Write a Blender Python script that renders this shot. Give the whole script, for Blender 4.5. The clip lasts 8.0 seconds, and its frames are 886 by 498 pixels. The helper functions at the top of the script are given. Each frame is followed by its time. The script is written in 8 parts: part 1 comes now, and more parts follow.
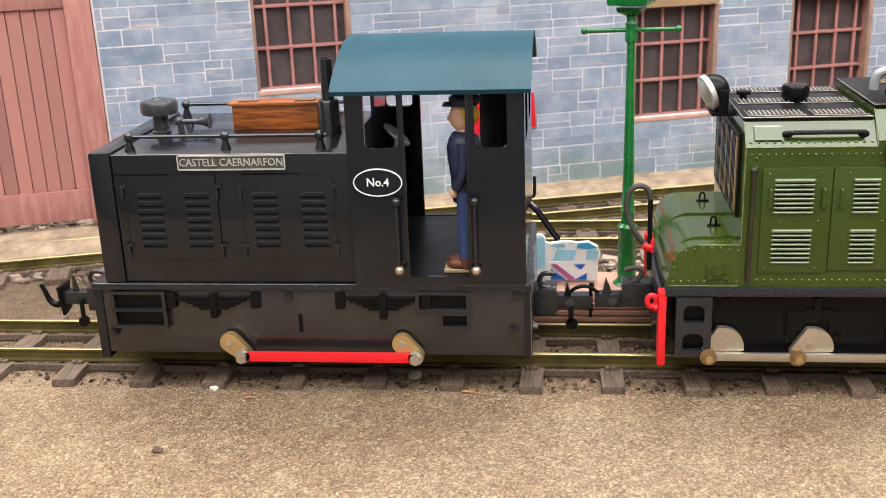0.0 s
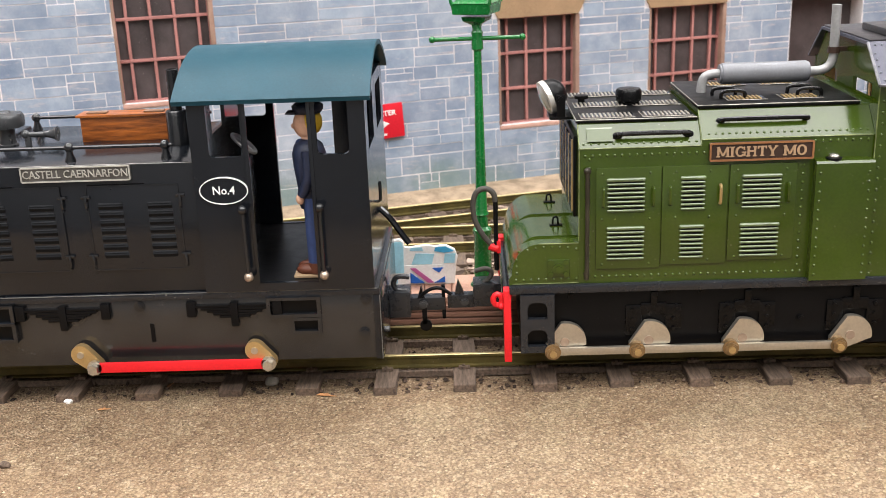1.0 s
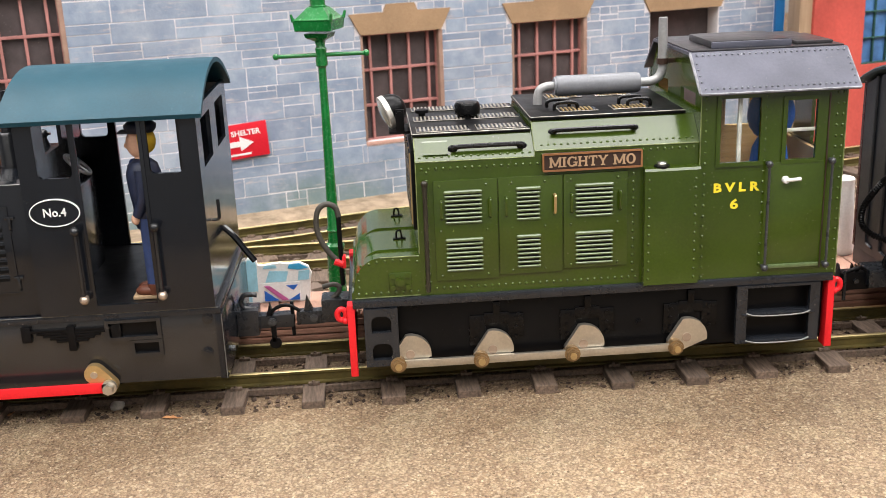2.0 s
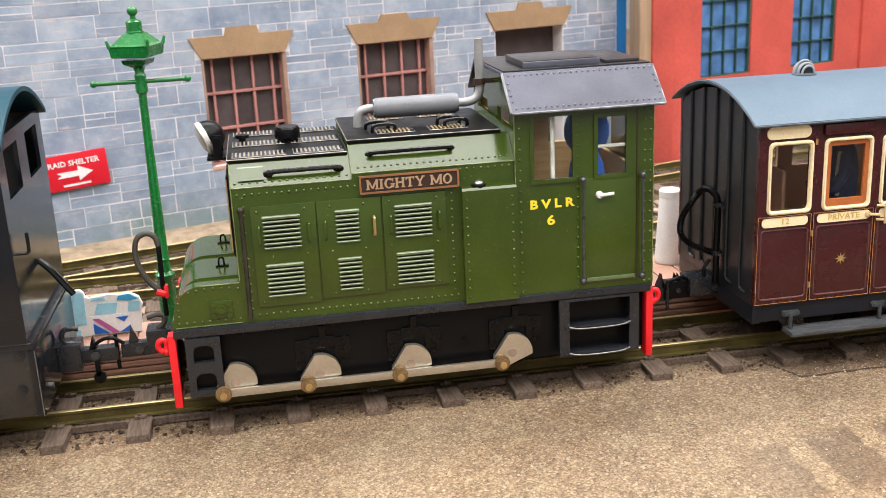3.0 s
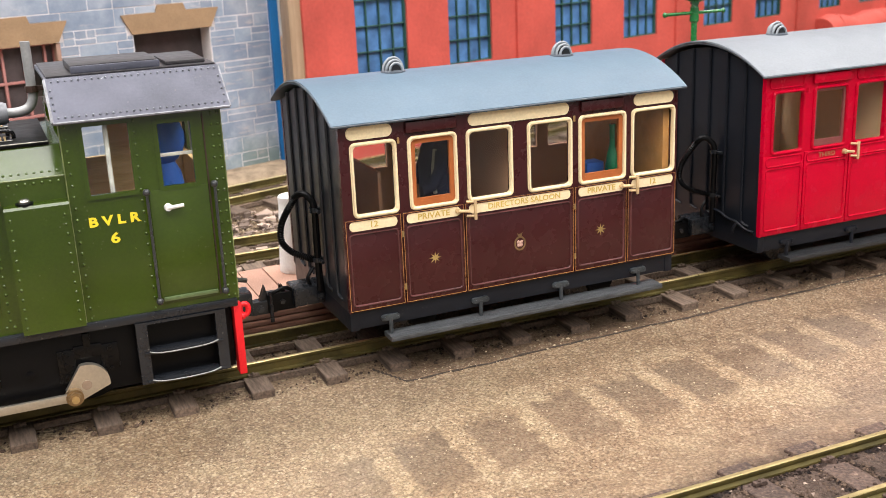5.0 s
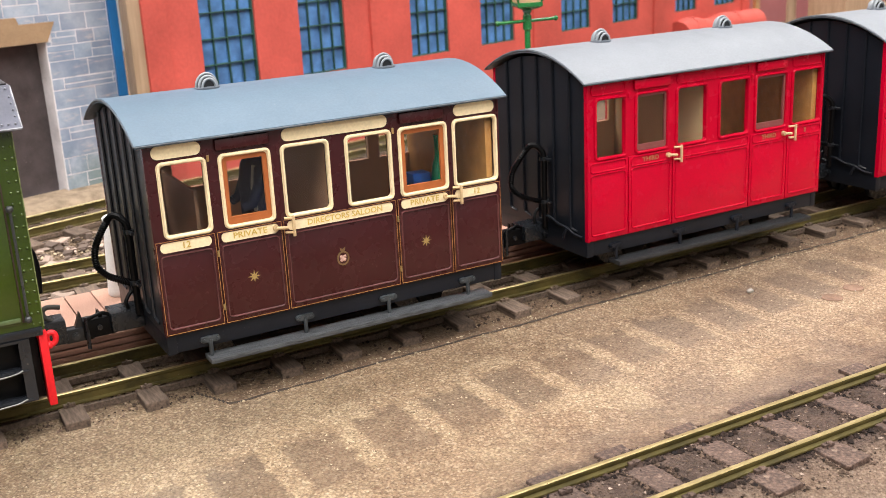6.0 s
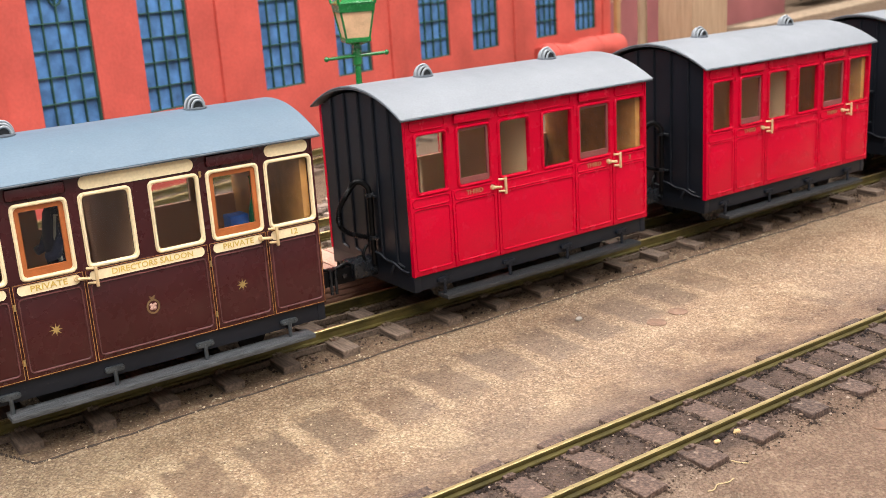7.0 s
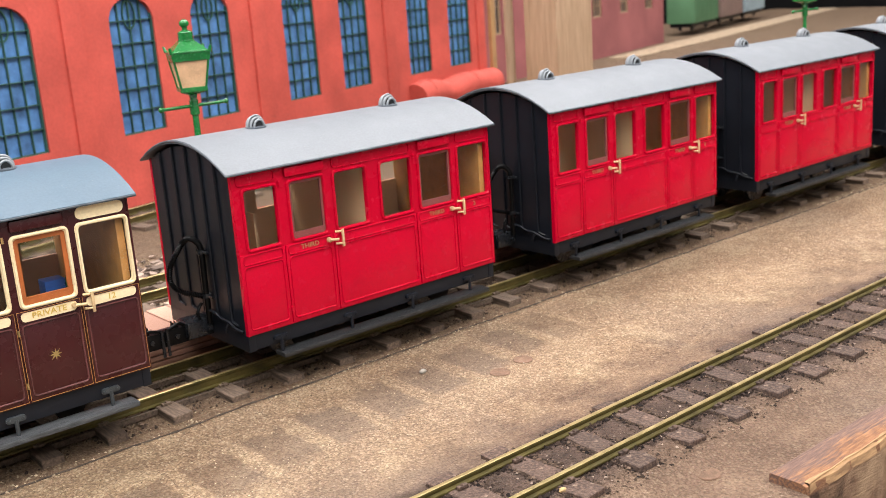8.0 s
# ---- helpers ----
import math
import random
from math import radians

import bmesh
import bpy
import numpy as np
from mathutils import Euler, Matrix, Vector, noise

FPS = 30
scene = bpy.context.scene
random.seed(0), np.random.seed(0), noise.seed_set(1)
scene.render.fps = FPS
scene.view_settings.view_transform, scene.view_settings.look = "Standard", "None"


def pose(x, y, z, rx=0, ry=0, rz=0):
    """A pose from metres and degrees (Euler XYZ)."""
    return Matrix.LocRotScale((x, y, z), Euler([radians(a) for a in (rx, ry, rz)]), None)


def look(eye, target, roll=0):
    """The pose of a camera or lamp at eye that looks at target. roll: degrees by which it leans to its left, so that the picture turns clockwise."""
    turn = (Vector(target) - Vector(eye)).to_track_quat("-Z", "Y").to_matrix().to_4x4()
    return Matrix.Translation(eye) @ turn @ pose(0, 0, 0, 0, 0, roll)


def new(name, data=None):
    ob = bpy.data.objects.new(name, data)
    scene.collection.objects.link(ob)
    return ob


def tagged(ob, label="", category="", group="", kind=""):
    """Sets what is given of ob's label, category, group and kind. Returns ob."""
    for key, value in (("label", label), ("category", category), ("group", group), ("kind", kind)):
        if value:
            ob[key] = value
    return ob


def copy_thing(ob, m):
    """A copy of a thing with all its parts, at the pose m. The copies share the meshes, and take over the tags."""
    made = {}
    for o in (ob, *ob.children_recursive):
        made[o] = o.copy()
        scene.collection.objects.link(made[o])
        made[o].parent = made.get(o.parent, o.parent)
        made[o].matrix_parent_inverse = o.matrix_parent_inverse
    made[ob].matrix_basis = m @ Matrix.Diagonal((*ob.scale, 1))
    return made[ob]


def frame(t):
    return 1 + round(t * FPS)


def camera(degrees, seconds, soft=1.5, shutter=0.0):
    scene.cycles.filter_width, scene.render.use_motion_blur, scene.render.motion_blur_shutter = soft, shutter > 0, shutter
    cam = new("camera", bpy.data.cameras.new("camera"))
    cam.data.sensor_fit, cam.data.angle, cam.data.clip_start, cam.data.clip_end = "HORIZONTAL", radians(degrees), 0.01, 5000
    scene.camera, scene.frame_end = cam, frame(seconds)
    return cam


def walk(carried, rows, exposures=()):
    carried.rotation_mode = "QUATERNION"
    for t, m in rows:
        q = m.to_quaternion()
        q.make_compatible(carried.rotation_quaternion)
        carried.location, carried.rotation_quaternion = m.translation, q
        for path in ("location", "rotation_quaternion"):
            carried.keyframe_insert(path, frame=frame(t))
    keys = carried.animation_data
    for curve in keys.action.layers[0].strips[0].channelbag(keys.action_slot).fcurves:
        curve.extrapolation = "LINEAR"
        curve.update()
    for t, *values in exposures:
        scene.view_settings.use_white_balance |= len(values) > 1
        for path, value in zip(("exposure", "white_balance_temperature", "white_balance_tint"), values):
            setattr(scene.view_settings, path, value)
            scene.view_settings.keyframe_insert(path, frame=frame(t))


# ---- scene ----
# A model railway on an exhibition table. World metres; every size below is written in millimetres and scaled by MM.
cam = camera(45.41, 8.0, soft=0.6)
cam.data.dof.use_dof, cam.data.dof.focus_distance, cam.data.dof.aperture_fstop = True, 0.46, 26.0
PATH = [
    (0, (-0.00038, -0.41225, 0.20864), (-0.05665, 0.05866, 0.05026), -2.203),
    (0.5, (0.00942, -0.41599, 0.20837), (-0.02571, 0.05761, 0.05196), -2.176),
    (1, (0.02654, -0.42099, 0.20703), (0.0124, 0.05447, 0.05297), -2.179),
    (2.5, (0.06976, -0.42456, 0.20521), (0.12243, 0.05113, 0.06047), -2.481),
    (3, (0.0863, -0.42699, 0.20621), (0.16497, 0.04585, 0.06399), -2.66),
    (3.5, (0.1047, -0.42952, 0.20297), (0.20681, 0.03903, 0.06143), -2.658),
    (4, (0.12579, -0.42588, 0.2005), (0.25503, 0.03524, 0.05676), -2.592),
    (4.5, (0.1463, -0.42109, 0.19779), (0.30432, 0.03055, 0.05269), -2.435),
    (5, (0.16576, -0.42159, 0.19807), (0.35387, 0.01833, 0.05289), -2.477),
    (6.5, (0.21846, -0.44102, 0.19999), (0.46846, -0.03193, 0.05804), -3.268),
    (7, (0.23782, -0.44898, 0.20249), (0.50929, -0.05191, 0.06596), -3.604),
    (7.5, (0.2536, -0.4545, 0.20621), (0.54378, -0.06895, 0.07525), -3.88),
    (8, (0.27785, -0.45936, 0.20901), (0.58611, -0.08654, 0.08261), -4.059),
]
walk(cam, [(t, look(eye, target, roll)) for t, eye, target, roll in PATH])

MM = 0.001

# ---- light: the ceiling lamps of the exhibition hall ----
world = bpy.data.worlds.new("hall_air")
world.use_nodes = True
world.node_tree.nodes["Background"].inputs[0].default_value = (0.9, 0.95, 1.0, 1)
world.node_tree.nodes["Background"].inputs[1].default_value = 0.25
scene.world = world
scene.view_settings.exposure = 0.0


def hall_lamp(x, y, z, w, d, watts, colour):
    data = bpy.data.lights.new("hall_lamp", "AREA")
    data.shape, data.size, data.size_y, data.energy, data.color = "RECTANGLE", w, d, watts, colour
    ob = new("hall_lamp", data)
    ob.matrix_world = look((x, y, z), (x, y, 0))
    return ob


for lx in (-1.6, 0.5, 2.6):
    for ly, deep, watts in ((-2.9, 0.9, 40), (-1.15, 1.5, 80), (0.95, 0.9, 80)):
        hall_lamp(lx, ly, 2.35, 1.9, deep, watts, (1.0, 0.972, 0.955))


# ---- materials ----
def nodes_of(name):
    m = bpy.data.materials.new(name)
    m.use_nodes = True
    nt = m.node_tree
    return m, nt, nt.nodes["Principled BSDF"]


def node(nt, kind, **values):
    n = nt.nodes.new(kind)
    for key, value in values.items():
        n.inputs[key.replace("_", " ")].default_value = value
    return n


def coords(nt, scale=1.0, seed=0.0, world_space=False):
    """Object coordinates in metres, shifted by the object's own random number."""
    tc = nt.nodes.new("ShaderNodeTexCoord")
    mp = nt.nodes.new("ShaderNodeMapping")
    if world_space:
        geo = nt.nodes.new("ShaderNodeNewGeometry")
        nt.links.new(geo.outputs["Position"], mp.inputs[0])
    else:
        nt.links.new(tc.outputs["Object"], mp.inputs[0])
    mp.inputs["Location"].default_value = (seed, seed * 1.7, seed * 0.6)
    return mp.outputs[0]


def noise_tex(nt, vec, scale, detail=4.0, rough=0.55):
    n = node(nt, "ShaderNodeTexNoise", Scale=scale, Detail=detail, Roughness=rough)
    nt.links.new(vec, n.inputs["Vector"])
    return n.outputs["Fac"]


def ramp(nt, fac, stops):
    r = nt.nodes.new("ShaderNodeValToRGB")
    e = r.color_ramp.elements
    while len(e) < len(stops):
        e.new(0.5)
    for el, (p, c) in zip(e, stops):
        el.position = p
        el.color = (*c, 1) if len(c) == 3 else c
    nt.links.new(fac, r.inputs[0])
    return r.outputs[0]


def mix(nt, fac, a, b, mode="MIX"):
    m = nt.nodes.new("ShaderNodeMix")
    m.data_type, m.blend_type = "RGBA", mode
    for sock, v in ((m.inputs[0], fac), (m.inputs[6], a), (m.inputs[7], b)):
        if isinstance(v, (int, float)):
            sock.default_value = v
        elif isinstance(v, tuple):
            sock.default_value = (*v, 1)
        else:
            nt.links.new(v, sock)
    return m.outputs[2]


def bump(nt, bsdf, height, strength, distance):
    b = node(nt, "ShaderNodeBump", Strength=strength, Distance=distance)
    nt.links.new(height, b.inputs["Height"])
    nt.links.new(b.outputs[0], bsdf.inputs["Normal"])


def shade(c, k):
    return tuple(min(1.0, v * k) for v in c)


def maths(nt, op, a, b=0.0, clamp=False):
    m = nt.nodes.new("ShaderNodeMath")
    m.operation, m.use_clamp = op, clamp
    for sock, v in zip(m.inputs, (a, b)):
        if isinstance(v, (int, float)):
            sock.default_value = v
        else:
            nt.links.new(v, sock)
    return m.outputs[0]


def step_up(nt, v, lo, hi):
    r = nt.nodes.new("ShaderNodeMapRange")
    r.interpolation_type = "SMOOTHSTEP"
    nt.links.new(v, r.inputs[0])
    r.inputs["From Min"].default_value, r.inputs["From Max"].default_value = lo, hi
    return r.outputs[0]


def paint(name, colour, rough=0.4, metal=0.0, vary=0.25, grain=900.0, cloud=30.0, lift=0.15, chips=None, coat=0.0, dust=0.0, spec=0.38, deep=0.0003):
    """Painted or bare surface: broad clouding, fine grain, uneven gloss, fine relief, and chips where a colour is given."""
    m, nt, b = nodes_of(name)
    v = coords(nt)
    big, fine = noise_tex(nt, v, cloud), noise_tex(nt, v, grain, 3)
    col = ramp(nt, big, [(0.3, shade(colour, 1 - vary)), (0.7, shade(colour, 1 + vary * 0.6))])
    col = mix(nt, 0.25, col, ramp(nt, fine, [(0.3, shade(colour, 0.7)), (0.7, shade(colour, 1.25))]))
    if chips:
        mask = ramp(nt, noise_tex(nt, v, 260, 6, 0.7), [(0.70, (0, 0, 0)), (0.74, (1, 1, 1))])
        col = mix(nt, mask, col, chips)
    if dust:
        dots = node(nt, "ShaderNodeTexVoronoi", Scale=420.0)
        nt.links.new(v, dots.inputs["Vector"])
        speck = maths(nt, "MULTIPLY", maths(nt, "LESS_THAN", dots.outputs["Distance"], 0.16), step_up(nt, noise_tex(nt, v, 70, 5, 0.7), 0.52, 0.62))
        scuff = step_up(nt, noise_tex(nt, v, 45, 8, 0.75), 0.56, 0.8)
        col = mix(nt, maths(nt, "MULTIPLY", maths(nt, "MAXIMUM", speck, maths(nt, "MULTIPLY", scuff, 0.2)), dust), col, (0.33, 0.3, 0.26))
    nt.links.new(col, b.inputs["Base Color"])
    r = nt.nodes.new("ShaderNodeMapRange")
    r.inputs["To Min"].default_value, r.inputs["To Max"].default_value = max(0.03, rough - 0.1), min(1.0, rough + 0.13)
    nt.links.new(noise_tex(nt, v, cloud * 6, 5), r.inputs[0])
    nt.links.new(r.outputs[0], b.inputs["Roughness"])
    b.inputs["Metallic"].default_value = metal
    b.inputs["Coat Weight"].default_value = coat
    b.inputs["Specular IOR Level"].default_value = spec
    b.inputs["Coat Roughness"].default_value = 0.12
    bump(nt, b, fine if deep < 0.0005 else maths(nt, "ADD", fine, maths(nt, "MULTIPLY", noise_tex(nt, v, cloud * 2.5, 6, 0.7), 2.0)), lift, deep)
    return m


def glass(name, tint=(0.9, 0.92, 0.9), rough=0.05):
    m, nt, b = nodes_of(name)
    b.inputs["Base Color"].default_value = (*tint, 1)
    b.inputs["Transmission Weight"].default_value = 1.0
    b.inputs["IOR"].default_value = 1.3
    b.inputs["Roughness"].default_value = rough
    return m


def wood(name, dark, light, scale=60.0, stretch=(1, 12, 12), rough=0.6):
    m, nt, b = nodes_of(name)
    v = coords(nt)
    mp = nt.nodes.new("ShaderNodeMapping")
    mp.inputs["Scale"].default_value = stretch
    nt.links.new(v, mp.inputs[0])
    g = noise_tex(nt, mp.outputs[0], scale, 6, 0.65)
    obj = nt.nodes.new("ShaderNodeObjectInfo")
    col = ramp(nt, g, [(0.3, dark), (0.7, light)])
    tone = ramp(nt, obj.outputs["Random"], [(0.0, (0.75, 0.75, 0.75)), (1.0, (1.2, 1.2, 1.2))])
    col = mix(nt, 1.0, col, tone, "MULTIPLY")
    nt.links.new(col, b.inputs["Base Color"])
    b.inputs["Roughness"].default_value = rough
    bump(nt, b, g, 0.4, 0.0006)
    return m


def gravel_material():
    """Fine sandy grit glued to the board: pale and dark grains, rusty clouds, oily dirt along the siding,
    and the dark oblong marks that lifted sleepers have left in a row."""
    m, nt, b = nodes_of("sandy_grit")
    v = coords(nt, world_space=True)
    grit = node(nt, "ShaderNodeTexVoronoi", Scale=900.0)
    nt.links.new(v, grit.inputs["Vector"])
    coarse = node(nt, "ShaderNodeTexVoronoi", Scale=520.0)
    nt.links.new(v, coarse.inputs["Vector"])
    fine = noise_tex(nt, v, 1100, 3, 0.6)
    mid = noise_tex(nt, v, 120, 6, 0.7)
    big = noise_tex(nt, v, 10, 5, 0.6)
    patch = noise_tex(nt, v, 32, 4, 0.6)
    xyz = nt.nodes.new("ShaderNodeSeparateXYZ")
    nt.links.new(v, xyz.inputs[0])
    x, y = xyz.outputs[0], xyz.outputs[1]
    wob = maths(nt, "MULTIPLY", maths(nt, "SUBTRACT", mid, 0.5), 0.03)
    # row of sleeper marks
    cell = maths(nt, "FRACT", maths(nt, "DIVIDE", maths(nt, "ADD", maths(nt, "SUBTRACT", x, 0.2534), maths(nt, "MULTIPLY", wob, 0.35)), 0.0334))
    across = maths(nt, "ABSOLUTE", maths(nt, "SUBTRACT", cell, 0.5))
    along = maths(nt, "ABSOLUTE", maths(nt, "ADD", maths(nt, "SUBTRACT", maths(nt, "SUBTRACT", y, maths(nt, "MULTIPLY", x, 0.115)), -0.117), wob))
    inside = maths(nt, "SUBTRACT", 1.0, step_up(nt, across, 0.31, 0.42))
    row = maths(nt, "SUBTRACT", 1.0, step_up(nt, along, 0.016, 0.027))
    span = maths(nt, "MULTIPLY", step_up(nt, x, 0.22, 0.30), maths(nt, "SUBTRACT", 1.0, step_up(nt, x, 0.66, 0.80)))
    row = maths(nt, "MULTIPLY", row, span)
    mark = maths(nt, "MULTIPLY", inside, row)
    ridge = maths(nt, "MULTIPLY", maths(nt, "SUBTRACT", 1.0, inside), row)
    # dirt along both tracks; at the main one it also paints shade under the train
    oil = maths(nt, "SUBTRACT", 1.0, step_up(nt, maths(nt, "ADD", y, maths(nt, "MULTIPLY", maths(nt, "SUBTRACT", patch, 0.5), 0.11)), -0.15, -0.07))
    oil = maths(nt, "MULTIPLY", oil, step_up(nt, x, 0.25, 0.48))
    dirt = step_up(nt, maths(nt, "ADD", y, maths(nt, "MULTIPLY", maths(nt, "SUBTRACT", mid, 0.5), 0.04)), 0.004, 0.026)
    base = ramp(nt, big, [(0.36, (0.16, 0.094, 0.055)), (0.5, (0.28, 0.178, 0.105)), (0.63, (0.5, 0.37, 0.235))])
    base = mix(nt, 0.5, base, ramp(nt, mid, [(0.34, (0.115, 0.068, 0.038)), (0.5, (0.26, 0.163, 0.098)), (0.68, (0.5, 0.375, 0.235))]))
    base = mix(nt, maths(nt, "MULTIPLY", mark, maths(nt, "ADD", 0.6, maths(nt, "MULTIPLY", step_up(nt, big, 0.4, 0.6), 0.25))), base, mix(nt, mid, (0.06, 0.041, 0.029), (0.15, 0.108, 0.075)))
    base = mix(nt, maths(nt, "MULTIPLY", maths(nt, "MULTIPLY", ridge, step_up(nt, patch, 0.34, 0.58)), 0.65), base, mix(nt, mid, (0.24, 0.17, 0.1), (0.5, 0.39, 0.25)))
    base = mix(nt, maths(nt, "MULTIPLY", oil, 0.88), base, ramp(nt, patch, [(0.3, (0.07, 0.044, 0.035)), (0.55, (0.13, 0.086, 0.065)), (0.75, (0.22, 0.155, 0.112))]))
    # grey damp clouds, and browner grit between the board joint and the track
    damp = step_up(nt, noise_tex(nt, v, 5.5, 4, 0.6), 0.48, 0.62)
    base = mix(nt, maths(nt, "MULTIPLY", damp, 0.3), base, mix(nt, mid, (0.14, 0.115, 0.095), (0.4, 0.34, 0.28)))
    strip = maths(nt, "MULTIPLY", step_up(nt, x, 0.312, 0.326), step_up(nt, maths(nt, "ADD", y, maths(nt, "MULTIPLY", wob, 0.12)), -0.0075, -0.003))
    base = mix(nt, maths(nt, "MULTIPLY", strip, 0.9), base, ramp(nt, mid, [(0.3, (0.05, 0.029, 0.018)), (0.7, (0.165, 0.105, 0.064))]))
    base = mix(nt, maths(nt, "MULTIPLY", dirt, 0.85), base, ramp(nt, mid, [(0.3, (0.062, 0.043, 0.03)), (0.7, (0.17, 0.118, 0.075))]))
    drift = maths(nt, "MULTIPLY", step_up(nt, noise_tex(nt, v, 24, 6, 0.68), 0.52, 0.62), step_up(nt, y, -0.135, -0.1))
    drift = maths(nt, "MULTIPLY", drift, maths(nt, "SUBTRACT", 1.0, maths(nt, "MAXIMUM", mark, maths(nt, "MAXIMUM", dirt, strip))))
    base = mix(nt, maths(nt, "MULTIPLY", drift, 0.55), base, mix(nt, mid, (0.34, 0.25, 0.15), (0.66, 0.54, 0.36)))
    bed = maths(nt, "ABSOLUTE", maths(nt, "ADD", maths(nt, "ADD", y, 0.1715), maths(nt, "MULTIPLY", maths(nt, "SUBTRACT", patch, 0.5), 0.03)))
    bed = maths(nt, "MULTIPLY", maths(nt, "SUBTRACT", 1.0, step_up(nt, bed, 0.018, 0.034)), step_up(nt, x, 0.18, 0.3))
    base = mix(nt, maths(nt, "MULTIPLY", bed, 0.95), base, ramp(nt, mid, [(0.3, (0.018, 0.012, 0.011)), (0.5, (0.058, 0.039, 0.033)), (0.75, (0.125, 0.085, 0.068))]))
    oil = maths(nt, "MAXIMUM", oil, bed)
    quiet = maths(nt, "SUBTRACT", 1.0, maths(nt, "MULTIPLY", maths(nt, "MAXIMUM", maths(nt, "MAXIMUM", oil, strip), maths(nt, "MAXIMUM", mark, dirt)), 0.7))
    quiet = maths(nt, "MULTIPLY", quiet, maths(nt, "SUBTRACT", 1.0, maths(nt, "MULTIPLY", bed, 0.8)))
    speck = ramp(nt, grit.outputs["Color"], [(0.15, (0.05, 0.03, 0.018)), (0.5, (0.26, 0.17, 0.1)), (0.8, (0.5, 0.38, 0.25)), (0.95, (0.8, 0.68, 0.5))])
    base = mix(nt, maths(nt, "MULTIPLY", quiet, 0.42), base, speck)
    chunk = ramp(nt, coarse.outputs["Color"], [(0.78, (0, 0, 0)), (0.84, (1, 1, 1))])
    base = mix(nt, maths(nt, "MULTIPLY", maths(nt, "MULTIPLY", chunk, quiet), 0.25), base, (0.72, 0.6, 0.43))
    base = mix(nt, maths(nt, "MULTIPLY", quiet, 0.26), base, ramp(nt, fine, [(0.38, (0.03, 0.02, 0.013)), (0.62, (0.5, 0.4, 0.27))]))
    base = mix(nt, 1.0, base, mix(nt, step_up(nt, x, 0.25, 0.6), (1.13, 1.105, 1.07), (1.14, 1.07, 1.06)), "MULTIPLY")
    base = mix(nt, maths(nt, "MULTIPLY", step_up(nt, grit.outputs["Distance"], 0.45, 0.8), 0.4), base, (0.07, 0.045, 0.028))
    nt.links.new(base, b.inputs["Base Color"])
    b.inputs["Roughness"].default_value = 0.9
    b.inputs["Specular IOR Level"].default_value = 0.25
    h = maths(nt, "ADD", maths(nt, "MULTIPLY", grit.outputs["Distance"], 1.2), maths(nt, "ADD", fine, maths(nt, "MULTIPLY", mid, 1.5)))
    bump(nt, b, h, 1.0, 0.0014)
    return m


def grains(name, light, dark):
    """Loose grains, each its own tone."""
    m, nt, b = nodes_of(name)
    geo = nt.nodes.new("ShaderNodeNewGeometry")
    c = ramp(nt, geo.outputs["Random Per Island"], [(0.0, dark), (0.6, shade(light, 0.5)), (1.0, light)])
    nt.links.new(c, b.inputs["Base Color"])
    b.inputs["Roughness"].default_value = 0.85
    b.inputs["Specular IOR Level"].default_value = 0.15
    return m


def gritty_sleeper():
    """Old sleeper caked with oily grit: taupe wood, black pits and a few pale crumbs."""
    m, nt, b = nodes_of("gritty_oiled_sleeper")
    v = coords(nt)
    obj = nt.nodes.new("ShaderNodeObjectInfo")
    cloud, fine = noise_tex(nt, v, 110, 5, 0.65), noise_tex(nt, v, 620, 4, 0.65)
    pits = node(nt, "ShaderNodeTexVoronoi", Scale=700.0)
    nt.links.new(v, pits.inputs["Vector"])
    col = ramp(nt, cloud, [(0.32, (0.04, 0.028, 0.023)), (0.66, (0.098, 0.069, 0.056))])
    col = mix(nt, 0.5, col, ramp(nt, fine, [(0.38, (0.012, 0.009, 0.008)), (0.52, (0.068, 0.048, 0.04)), (0.68, (0.18, 0.13, 0.1))]))
    col = mix(nt, 1.0, col, ramp(nt, obj.outputs["Random"], [(0.0, (0.92, 0.85, 0.82)), (1.0, (1.28, 1.15, 1.08))]), "MULTIPLY")
    crumb = ramp(nt, pits.outputs["Color"], [(0.86, (0, 0, 0)), (0.9, (1, 1, 1))])
    col = mix(nt, maths(nt, "MULTIPLY", crumb, 0.3), col, (0.36, 0.27, 0.2))
    nt.links.new(col, b.inputs["Base Color"])
    b.inputs["Roughness"].default_value = 0.8
    b.inputs["Specular IOR Level"].default_value = 0.25
    bump(nt, b, maths(nt, "ADD", fine, pits.outputs["Distance"]), 0.6, 0.0006)
    return m


